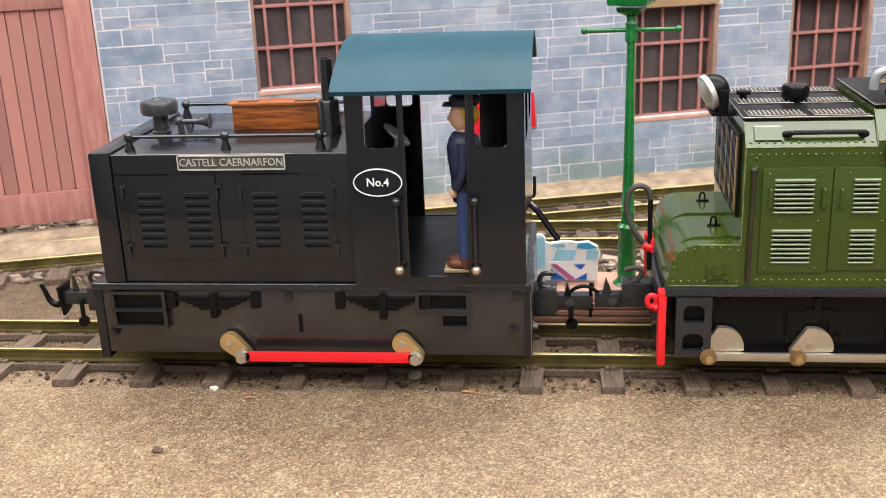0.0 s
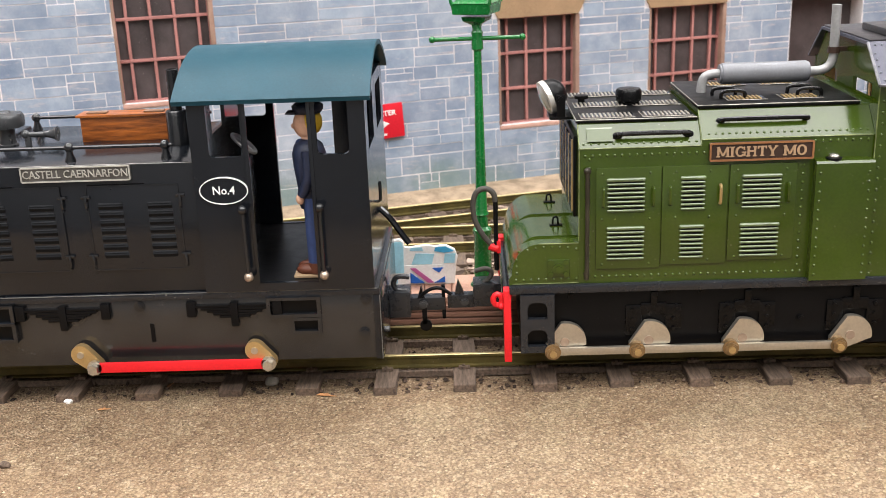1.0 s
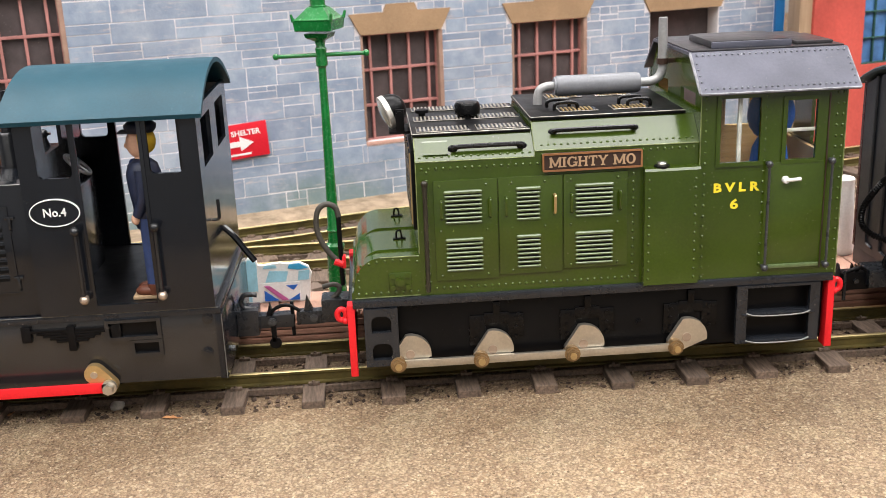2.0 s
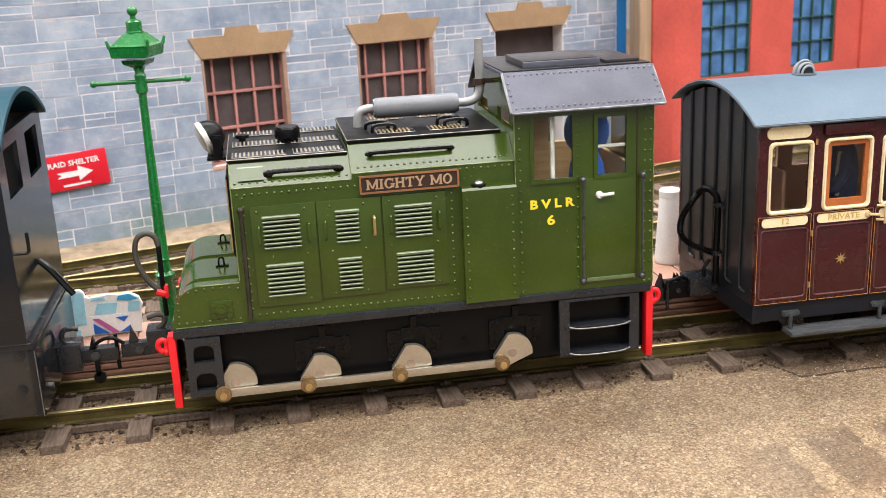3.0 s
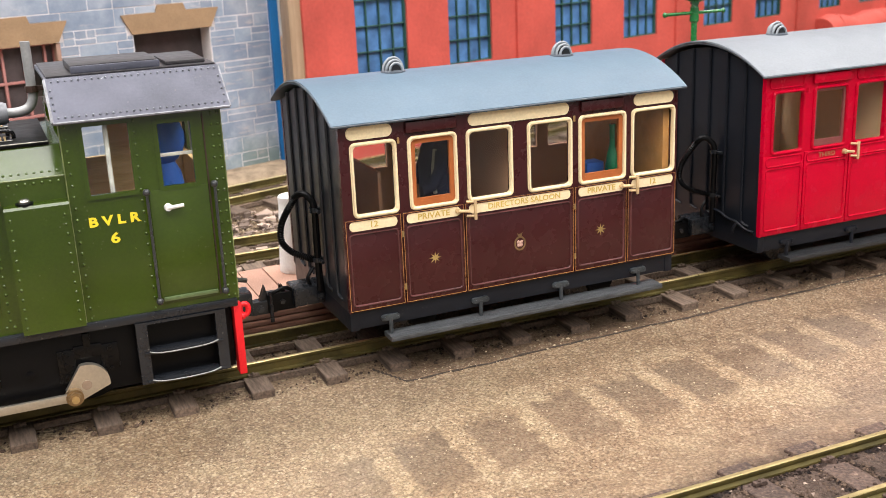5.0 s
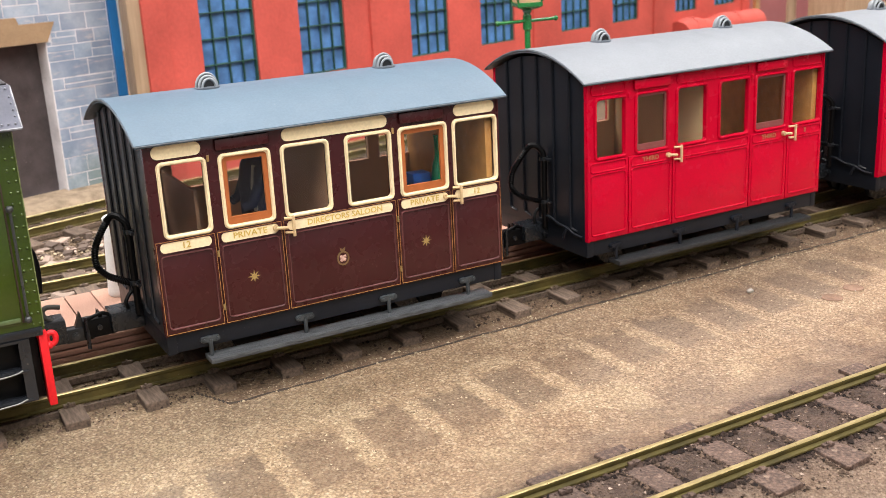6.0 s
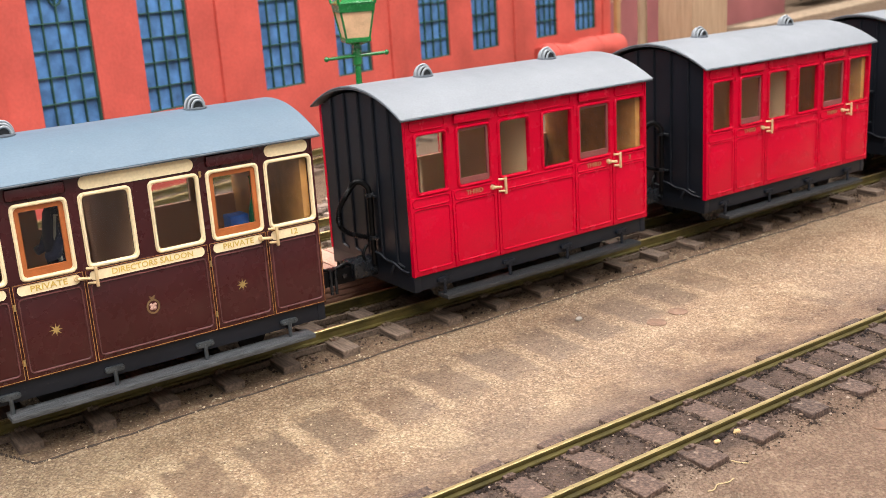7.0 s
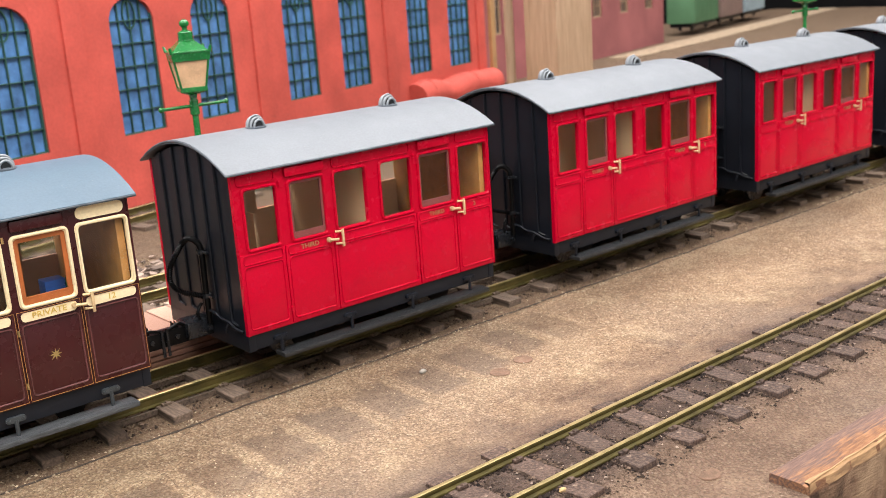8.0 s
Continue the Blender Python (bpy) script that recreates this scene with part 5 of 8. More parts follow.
SLAB = {  # strokes of the cast slab-serif capitals: ((u, v), (u, v), width), and their advance
    "M": (1.25, [((0.17, 0), (0.17, 1), 0.2), ((1.03, 0), (1.03, 1), 0.2), ((0.17, 1), (0.6, 0.12), 0.17), ((1.03, 1), (0.6, 0.12), 0.17), ((0, 0.05), (0.34, 0.05), 0.1), ((0.86, 0.05), (1.2, 0.05), 0.1), ((0, 0.95), (0.26, 0.95), 0.1), ((0.94, 0.95), (1.2, 0.95), 0.1)]),
    "I": (0.5, [((0.2, 0), (0.2, 1), 0.21), ((0, 0.05), (0.4, 0.05), 0.1), ((0, 0.95), (0.4, 0.95), 0.1)]),
    "H": (1.02, [((0.17, 0), (0.17, 1), 0.2), ((0.77, 0), (0.77, 1), 0.2), ((0.17, 0.52), (0.77, 0.52), 0.13), ((0, 0.05), (0.34, 0.05), 0.1), ((0.6, 0.05), (0.94, 0.05), 0.1), ((0, 0.95), (0.34, 0.95), 0.1), ((0.6, 0.95), (0.94, 0.95), 0.1)]),
    "T": (0.9, [((0.41, 0), (0.41, 1), 0.21), ((0, 0.94), (0.82, 0.94), 0.13), ((0.05, 0.72), (0.05, 0.94), 0.1), ((0.77, 0.72), (0.77, 0.94), 0.1), ((0.22, 0.05), (0.6, 0.05), 0.1)]),
    "Y": (1.0, [((0.47, 0), (0.47, 0.5), 0.21), ((0.13, 1), (0.47, 0.45), 0.19), ((0.81, 1), (0.47, 0.45), 0.15), ((0, 0.95), (0.3, 0.95), 0.1), ((0.64, 0.95), (0.94, 0.95), 0.1), ((0.28, 0.05), (0.66, 0.05), 0.1)]),
    "O": (1.0, None), "G": (1.02, None), " ": (0.45, []),
}


def slab_letters(bm, text, height, x0, x1, z, y):
    """Raised slab-serif capitals between x0 and x1, standing on z."""
    k = (x1 - x0) / (sum(SLAB[c][0] for c in text) - 0.06)
    n, x = 0, x0
    for c in text:
        wide, strokes = SLAB[c]
        if strokes is None:
            span = range(0, 361, 15) if c == "O" else range(48, 331, 12)
            o = [(x + k * (0.45 + 0.45 * math.cos(radians(q))), z + height * (0.5 + 0.52 * math.sin(radians(q)))) for q in span]
            i = [(x + k * (0.45 + 0.24 * math.cos(radians(q))), z + height * (0.5 + 0.38 * math.sin(radians(q)))) for q in span]
            for a, b, d, e in zip(o, o[1:], i[1:], i):
                prism(bm, [a, b, d, e], "y", y - 0.3, y + 0.3)
            strokes = [] if c == "O" else [((0.84, 0.08), (0.84, 0.45), 0.17), ((0.58, 0.43), (0.98, 0.43), 0.1), ((0.8, 0.68), (0.8, 0.98), 0.12)]
        for p, q, w in strokes:
            n += 1
            a, b = Vector((x + k * p[0], z + height * p[1])), Vector((x + k * q[0], z + height * q[1]))
            side = (b - a).normalized().orthogonal() * (w * height / 2)
            prism(bm, [a - side, b - side, b + side, a + side], "y", y - 0.3 - 0.012 * (n % 7), y + 0.3)
        x += k * wide


def hex_bolt(name, parent, material, x, y, z, r, depth):
    return made(name, parent, material, lambda bm: (rod(bm, (x, y, z), (x, y - depth * 0.45, z), r * 1.25, seg=16), rod(bm, (x, y - depth * 0.4, z), (x, y - depth, z), r, seg=6), rod(bm, (x, y - depth, z), (x, y - depth * 1.25, z), r * 0.55, seg=10)))


def line(x0, x1, n):
    return [x0 + (x1 - x0) * k / (n - 1) for k in range(n)]


# ---- black engine ----
M_PLATEPALE = paint("pale_cast_metal", (0.42, 0.41, 0.37), 0.4, 0.2, vary=0.25, cloud=200)
M_PLATEGREY = paint("worn_grey_plate", (0.09, 0.085, 0.078), 0.45, 0.2, vary=0.5, cloud=200)
# pale rods for bare metal edges and for painted edge highlights
M_EDGE = paint("bare_edge_glint", (0.16, 0.155, 0.145), 0.3, 0.4, vary=0.5, cloud=250)
M_STEELDARK = paint("worn_gunmetal", (0.05, 0.052, 0.055), 0.28, 0.3, vary=0.3, dust=0.4, spec=0.5)
M_CHROME = paint("bright_plated_metal", (0.6, 0.58, 0.54), 0.15, 0.95, vary=0.1, lift=0.02)


def black_engine():
    t = thing("diesel_engine", -110, CY, 11.5, "black four-wheel model diesel engine with a teal roof on the track", "locomotive", "engines")
    N, F = 0.0, WIDE
    # frames and footplate
    boxed("footplate", t, M_BLACKDUSTY, -204, -13.5, N - 0.6, F + 0.6, 51.2, 54.6, bevel=0.9)
    boxed("side_frame", t, M_FRAMEBLACK, -202, -14.2, N + 0.6, N + 3.2, 22, 51.3, bevel=0.3)
    boxed("side_frame", t, M_FRAMEBLACK, -202, -14.2, F - 3.2, F - 0.6, 22, 51.3, bevel=0.3)
    boxed("buffer_beam", t, M_BLACK, -204, -200, N, F, 19, 51.2, bevel=0.4)
    boxed("buffer_beam", t, M_BLACK, -16.5, -13.2, N, F, 21.5, 51.2, bevel=0.4)
    boxed("chassis", t, M_MATTBLACK, -199, -17, 22, F - 22, 20, 51)
    # thin pale rods: worn edges together with the highlight painted along them
    for q0, q1 in (((-203, N - 0.55, 54.3), (-14.5, N - 0.55, 54.3)), ((-13.6, N - 0.4, 22), (-13.6, N - 0.4, 51)), ((-187.6, N + 0.75, 110.9), (-87.6, N + 0.75, 110.9))):
        made("worn_edge", t, M_EDGE, lambda bm: rod(bm, q0, q1, 0.22, seg=6), "bare metal and painted highlight along an edge")
    # bonnet
    bon = boxed("bonnet", t, M_BLACK, -188, -87, N + 0.4, F - 0.4, 54.6, 111.2, bevel=1.4)
    boxed("radiator_shell", t, M_BLACK, -197.5, -188, N - 0.2, F + 0.2, 54.6, 112.0, bevel=1.3)
    for u0, u1, cols in ((-183.8, -143.6, ((-178.2, -167.3), (-157.6, -146.8))), (-132.8, -94.2, ((-128.5, -117.9), (-107.9, -97.2)))):
        d = boxed("bonnet_door", t, M_BLACK, u0, u1, N - 0.25, N + 0.5, 65.5, 102.4, bevel=0.2)
        made("door_bead", d, M_GLINTBLACK, lambda bm: ring(bm, rounded(u0, u1, 65.5, 102.4, 0.6), rounded(u0 + 0.35, u1 - 0.35, 65.85, 102.05, 0.4), N - 0.5, N - 0.2))
        for a, b in cols:
            for k in range(7):
                z = 94 - 3.53 * k
                sl = bmesh.new()
                prism(sl, [(N - 0.2, z + 0.9), (N - 0.5, z + 0.6), (N - 0.62, z + 0.3), (N - 0.2, z + 0.25)], "x", a + 0.3, b - 0.3)
                prism(sl, [(N - 0.2, z + 0.3), (N - 0.6, z - 0.6), (N - 0.5, z - 0.85), (N - 0.2, z - 0.85)], "x", a, b)
                nf = len(sl.faces)
                box(sl, a + 0.2, b - 0.2, N - 0.29, N - 0.2, z - 2.0, z - 0.85)
                sl.faces.ensure_lookup_table()
                for f in sl.faces[nf:]:
                    f.material_index = 1
                part("louvre", sl, M_SLAT, d).data.materials.append(M_MATTBLACK)
        for hx in (u0 - 0.4, u1 + 0.4):
            for hz in (72, 97.5):
                made("hinge", bon, M_GLINTBLACK, lambda bm: (box(bm, hx - 1.9, hx + 1.9, N - 0.9, N + 0.2, hz - 0.6, hz + 0.7, 0.2), box(bm, hx - 0.5, hx + 0.5, N - 1.2, N + 0.2, hz - 4.6, hz + 0.6, 0.2), rod(bm, (hx, N - 1.0, hz - 5.6), (hx, N + 0.1, hz - 5.6), 0.5, seg=6)))
    for px in (-175, -120):
        made("panel_seam", bon, M_MATTBLACK, lambda bm: box(bm, px - 12, px + 12, N - 0.1, N + 0.3, 102.6, 102.9))
    # name plate
    np_ = made("name_plate", t, M_PLATEGREY, lambda bm: prism(bm, rounded(-158.6, -113, 104.6, 111.0, 0.7), "y", N - 1.0, N + 0.4), "worn grey plate with raised pale metal letters")
    made("plate_rim", np_, M_PLATEPALE, lambda bm: frame_ring(bm, -158.6, -113, 104.6, 111.0, 0.7, 0.55, N - 1.45, N - 0.9))
    bm = bmesh.new()
    letters(bm, "CASTELL CAERNARFON", 3.3, -135.8, N - 1.2, 107.8, 0.6, wide=0.89)
    part("lettering", bm, M_PLATEPALE, np_)
    # bonnet top: handrail, air cleaner, horn, exhaust
    for yy in (8, F - 8):
        hr = made("handrail", t, M_GLINTBLACK, lambda bm: rod(bm, (-184, yy, 117), (-97, yy, 117), 0.85, seg=10), "black handrail along the bonnet")
        for sx in (-182, -140.2, -100):
            made("stanchion", hr, M_GLINTBLACK, lambda bm: (lathe(bm, (sx, yy, 111.1), [(2.3, 0), (2.2, 0.6), (1.3, 3.4), (1.2, 4.5)], 14), ball(bm, (sx, yy, 117), 2.1, 14)), smooth=50)
    ac = made("air_cleaner", t, M_STEELDARK, lambda bm: lathe(bm, (-182, 46, 111), [(4.3, 0), (4.3, 0.6), (3.6, 1.0), (3.4, 8), (5, 8.2), (7.9, 8.6), (8.3, 9.8), (8.4, 13), (7.6, 14.4), (3, 15), (2.6, 15.6)], 26), "dark grey mushroom air cleaner", smooth=40)
    made("horn", t, M_STEELDARK, lambda bm: (ball(bm, (-172, 42, 116.6), 2.0, 12), pipe(bm, [(-171 + 0.9 * k, 42, 116.4) for k in range(16)], lambda u: 1.1 + 2.3 * u ** 4, 14), box(bm, -172.5, -170, 41, 43, 111, 116, 0.3), rod(bm, (-165, 42, 116), (-167, 42, 112), 0.6, seg=6)), "small brass-bell horn", smooth=50)
    ex = made("exhaust", t, M_GLINTBLACK, lambda bm: lathe(bm, (-101.8, 37, 111), [(5.0, 0), (5.0, 1), (4.8, 1.4), (4.6, 14.6), (4.0, 15.3), (2.7, 15.4), (2.7, 33), (2.1, 33.1), (2.1, 31)], 24), "black stepped exhaust stack", smooth=40)
    # cab
    cabn = [(-79.6, -66.0, 112.9, 135.4), (-63.8, -38.4, 58.2, 136.4), (-35.4, -22.3, 112.9, 135.4)]
    for y0, y1 in ((N - 1.6, N + 0.4), (F - 0.4, F + 1.6)):
        bm = bmesh.new()
        holed(bm, -87, -15.4, 54.8, 136.4, cabn if y0 < 20 else [(-85.0, -72.3, 113, 135.4), (-68.6, -40, 58.4, 136.4)], y0, y1)
        for h in (cabn[0], cabn[2]) if y0 < 20 else ((-85.0, -72.3, 113, 135.4),):
            corners(bm, *h, 2.2, y0 + 0.01, y1 - 0.01)
        part("cab_side", bm, M_BLACK, t)
    for xa, xb in ((-87, -85.2), (-17.2, -15.4)):
        # front and rear sheets with two square look-outs each
        bm = bmesh.new()
        holed(bm, N + 0.4, F - 0.4, 54.8, 137.5, [(30, 57, 116.5, 133)] if xa < -50 else [(10, 36, 112, 132), (F - 36, F - 10, 112, 132)], xa, xb)
        bmesh.ops.transform(bm, verts=bm.verts, matrix=Matrix(((0, 1, 0, 0), (1, 0, 0, 0), (0, 0, 1, 0), (0, 0, 0, 1))))
        bmesh.ops.reverse_faces(bm, faces=bm.faces)
        part("cab_sheet", bm, M_BLACK, t)
    for yy in (N - 2.2,):
        made("door_edge", t, M_BLACK, lambda bm: (box(bm, -65.0, -63.4, yy, yy + 0.9, 58, 136, 0.2), box(bm, -38.8, -37.2, yy, yy + 0.9, 58, 136, 0.2)))
    boxed("cab_floor", t, M_MATTBLACK, -85.2, -17.2, N + 0.4, F - 0.4, 54.7, 58)
    boxed("control_desk", t, M_BLACK, -84.5, -75, 30, 64, 58, 100, bevel=1)
    made("brake_wheel", t, M_SILVER, lambda bm: (tube(bm, [(-70 + 4.6 * math.cos(radians(q)), 22 + 5 * math.sin(radians(q)), 113.5 - 4 * math.cos(radians(q))) for q in range(0, 375, 15)], 0.75, 8), rod(bm, (-72, 22, 100), (-70, 22, 113.5), 0.9, seg=8), rod(bm, (-74.4, 22, 117.4), (-65.6, 22, 109.6), 0.5, seg=6), rod(bm, (-70, 17.2, 113.5), (-70, 26.8, 113.5), 0.5, seg=6)), "bright metal brake handwheel", smooth=60)
    boxed("seat_box", t, M_DARKGREY, -34, -19, 50, 80, 58, 80, bevel=1)
    roofp = arc_pts(-4.2, F + 4.2, 136.6, 152.6, 20)
    made("roof", t, M_TEAL, lambda bm: prism(bm, roofp + [(y, z - 1.4) for y, z in reversed(arc_pts(-3.6, F + 3.6, 136.2, 151.9, 20))], "x", -92.3, -12.6), "teal curved sheet roof", smooth=40)
    for hx in (-67.4, -35.7):
        h = made("grab_rail", t, M_GLINTBLACK, lambda bm: rod(bm, (hx, N - 5.2, 62.2), (hx, N - 5.2, 91.3), 0.8, seg=10), "black grab rail between ball knobs")
        for hz in (62.3, 91.6):
            made("knob", h, M_GLINTBLACK if hz > 80 else M_STEELWARM, lambda bm: (ball(bm, (hx, N - 5.2, hz), 2.0, 14), rod(bm, (hx, N - 1.5, hz), (hx, N - 5, hz), 1.0, seg=8)), "glossy black ball knob" if hz > 80 else "rubbed metal ball knob", smooth=60)
    ov = made("number_plate", t, M_BLACK, lambda bm: prism(bm, [(-75.0 + 9.6 * math.cos(radians(q)), 99.1 + 5.4 * math.sin(radians(q))) for q in range(0, 360, 10)], "y", N - 2.2, N - 1.5), "black oval plate lettered in white")
    made("plate_rim", ov, M_WHITE, lambda bm: ring(bm, [(-75.0 + 10.1 * math.cos(radians(q)), 99.1 + 5.8 * math.sin(radians(q))) for q in range(0, 360, 10)], [(-75.0 + 9.7 * math.cos(radians(q)), 99.1 + 5.4 * math.sin(radians(q))) for q in range(0, 360, 10)], N - 2.5, N - 1.5))
    bm = bmesh.new()
    letters(bm, "No.4", 3.5, -75.0, N - 2.3, 99.1, 0.35, bold=0.05, wide=0.95)
    part("lettering", bm, M_WHITE, ov)
    # steps, springs, bolts
    for a, b, c, d in ((-195.5, -171, 34, 51), (-62, -38.9, 42.3, 51.4), (-52.2, -38.9, 34.6, 42.1)):
        st = made("step_frame", t, M_GLINTBLACK, lambda bm: holed(bm, a, b, c, d, [(a + 1.6, b - 1.6, c + 1.5, d - 1.3)], N - 1.8, N + 0.4))
        if d - c > 14:
            boxed("tread", st, M_BLACK, a, b, N - 2.2, N + 0.4, 41.9, 43.4, bevel=0.2)
        boxed("tread", st, M_MATTBLACK, a + 1.6, b - 1.6, N + 0.45, N + 0.6, c + 1.5, d - 1.3)
    for sx in (-150, -76):
        sp = made("leaf_spring", t, M_MATTBLACK, lambda bm: [box(bm, sx - 17 + 2.6 * k, sx + 17 - 2.6 * k, N - 1.2, N + 0.6, 47.6 - 1.2 * k, 48.7 - 1.2 * k, 0.2) for k in range(5)])
        made("spring_buckle", sp, M_MATTBLACK, lambda bm: box(bm, sx - 1.6, sx + 1.6, N - 1.8, N + 0.6, 39, 50, 0.3))
        for ex_ in (-18.5, 18.5):
            made("spring_hanger", sp, M_MATTBLACK, lambda bm: box(bm, sx + ex_ - 2, sx + ex_ + 2, N - 1.4, N + 0.6, 43.5, 50.5, 0.4))
    for bx, bz in ((-20.8, 33.8), (-19.5, 49.2), (-117, 48.6), (-197, 31.5)):
        hex_bolt("bolt", t, M_GLINTBLACK, bx, N + 0.7, bz, 1.9, 2.0)
    made("slot", t, M_MATTBLACK, lambda bm: box(bm, -113.4, -111.6, N + 0.4, N + 0.8, 32, 40.5))
    # cranks and coupling rod
    for cx in (-143.5, -68.2):
        w = made("crank", t, M_BRASS, lambda bm: prism(bm, hull_pts(cx, 28.8, 4.2, cx + 5.9, 23.3, 3.3), "y", N - 4.6, N - 1.2), "brass crank web", smooth=40)
        made("axle_end", w, M_STEEL, lambda bm: rod(bm, (cx, N + 2, 28.8), (cx, N - 5.2, 28.8), 1.5, seg=12))
        made("crank_pin", w, M_STEEL, lambda bm: (rod(bm, (cx + 5.9, N - 4, 23.3), (cx + 5.9, N - 9.4, 23.3), 2.3, seg=6), rod(bm, (cx + 5.9, N - 5, 23.3), (cx + 5.9, N - 6.6, 23.3), 3.2, seg=16)), "hexagonal steel crank pin")
        for wy in (22.5, F - 26.2):
            made("wheel", t, M_MATTBLACK, lambda bm: rod(bm, (cx, wy, 28), (cx, wy + 3.7, 28), 16.2, seg=30), smooth=40)
    made("coupling_rod", t, M_SIGNALRED, lambda bm: box(bm, -137.6, -62.3, N - 6.6, N - 5.0, 21.0, 25.4, 0.3), "bright red coupling rod")
    # couplers
    for s, ex0 in ((1, -13.2),):
        c = boxed("coupler", t, M_DARKGREY, min(ex0, ex0 + s * 10), max(ex0, ex0 + s * 10), CY - 6, CY + 6, 25, 37.5, bevel=0.6, label="dark cast centre coupler")
        e1, e2 = ex0 + s * 9.5, ex0 + s * 26
        made("coupler_bar", c, M_DARKGREY, lambda bm: box(bm, min(e1, e2), max(e1, e2), CY - 3.2, CY + 3.2, 27.4, 33.6, 0.4))
        made("coupler_hook", c, M_DARKGREY, lambda bm: tube(bm, [(ex0 + s * 9.5, CY - 2, 37), (ex0 + s * 4, CY - 2, 37.6), (ex0 + s * 2.2, CY - 2, 40.5), (ex0 + s * 3.6, CY - 2, 43.6), (ex0 + s * 6.4, CY - 2, 44.2), (ex0 + s * 9.8, CY - 2, 43.8)], 1.25, 8), "bent grey uncoupling hook", smooth=60)
        made("drop_link", c, M_MATTBLACK, lambda bm: (box(bm, ex0 + s * 16.4 - 1.2, ex0 + s * 16.4 + 1.2, CY - 5, CY - 4, 21, 31, 0.3), rod(bm, (ex0 + s * 16.8, CY - 5, 20.6), (ex0 + s * 16.8, CY - 4, 20.6), 2.8, seg=16)))
        hex_bolt("link_bolt", c, M_STEELDARK, ex0 + s * 16, CY - 4.6, 31, 1.6, 1.4)
        made("coupler_pin", c, M_MATTBLACK, lambda bm: (rod(bm, (ex0 + s * 25.4, CY - 2, 23), (ex0 + s * 25.4, CY - 2, 39.5), 0.9, seg=10), tube(bm, [(ex0 + s * 14, CY - 3, 34), (ex0 + s * 19, CY - 3, 37.6), (ex0 + s * 24, CY - 3, 38.2), (ex0 + s * 29, CY - 3, 35)], 0.9, 8), prism(bm, [(ex0 + s * 13.4, 33.6), (ex0 + s * 15, 39), (ex0 + s * 16.6, 33.6)], "y", CY - 3, CY + 1)), smooth=60)
    c = boxed("coupler", t, M_DARKGREY, -226, -204, CY - 6, CY + 6, 26, 37.5, bevel=0.6, label="dark cast centre coupler")
    made("coupler_bar", c, M_DARKGREY, lambda bm: (box(bm, -240, -225.5, CY - 3, CY + 3, 28, 34.2, 0.4), prism(bm, [(-235.5, 34), (-234.4, 41.6), (-232.8, 34)], "y", CY - 1, CY + 1)))
    made("coupler_plate", c, M_MATTBLACK, lambda bm: prism(bm, [(CY - 6, 37.4), (CY + 6, 37.4), (CY + 5, 24), (CY - 3, 22.4)], "x", -241, -239.6))
    made("coupler_hook", c, M_MATTBLACK, lambda bm: tube(bm, [(-240, CY, 29.5), (-243.4, CY, 27), (-246.5, CY, 27.4), (-248.6, CY, 30), (-250, CY, 34), (-251.6, CY, 37.2)], lambda u: 1.9 - 0.9 * u, 8), smooth=60)
    made("uncoupling_hook", c, M_DARKGREY, lambda bm: tube(bm, [(-217, CY - 2, 37), (-222, CY - 2, 38), (-225, CY - 2, 40.5), (-224, CY - 2, 44), (-220, CY - 2, 44.6), (-216, CY - 2, 43)], 1.1, 8), "bent grey uncoupling hook", smooth=60)
    made("coupler_knob", c, M_MATTBLACK, lambda bm: (rod(bm, (-230, CY - 3.4, 20), (-230, CY - 5, 20), 2.6, seg=14), box(bm, -231, -229, CY - 4.8, CY - 3.8, 20, 31, 0.2)))
    made("pipe_stub", t, M_STEELDARK, lambda bm: rod(bm, (-13.2, 14, 29.5), (-11.2, 14, 29.5), 1.4, seg=10))
    made("lamp_iron", t, M_BLACK, lambda bm: tube(bm, [(-15.2, 12, 89), (-12.6, 12, 89), (-12, 12, 91), (-12, 12, 97.5)], 0.7, 6))
    made("brake_pipe", t, M_BLACK, lambda bm: tube(bm, [(-15.2, 40, 78), (-11, 40, 73.5), (-6, 40, 66), (-2.5, 40, 61)], 1.45, 8), "black rubber brake pipe")
    return t


def hull_pts(x0, z0, r0, x1, z1, r1, n=10):
    """Outline of two discs joined by straight sides."""
    a = math.atan2(z1 - z0, x1 - x0)
    off = math.acos(max(-1, min(1, (r0 - r1) / math.hypot(x1 - x0, z1 - z0))))
    pts = []
    for k in range(n + 1):
        q = a + off + (2 * math.pi - 2 * off) * k / n
        pts.append((x0 + r0 * math.cos(q), z0 + r0 * math.sin(q)))
    for k in range(n + 1):
        q = a - off + 2 * off * k / n
        pts.append((x1 + r1 * math.cos(q), z1 + r1 * math.sin(q)))
    return pts


black_engine()


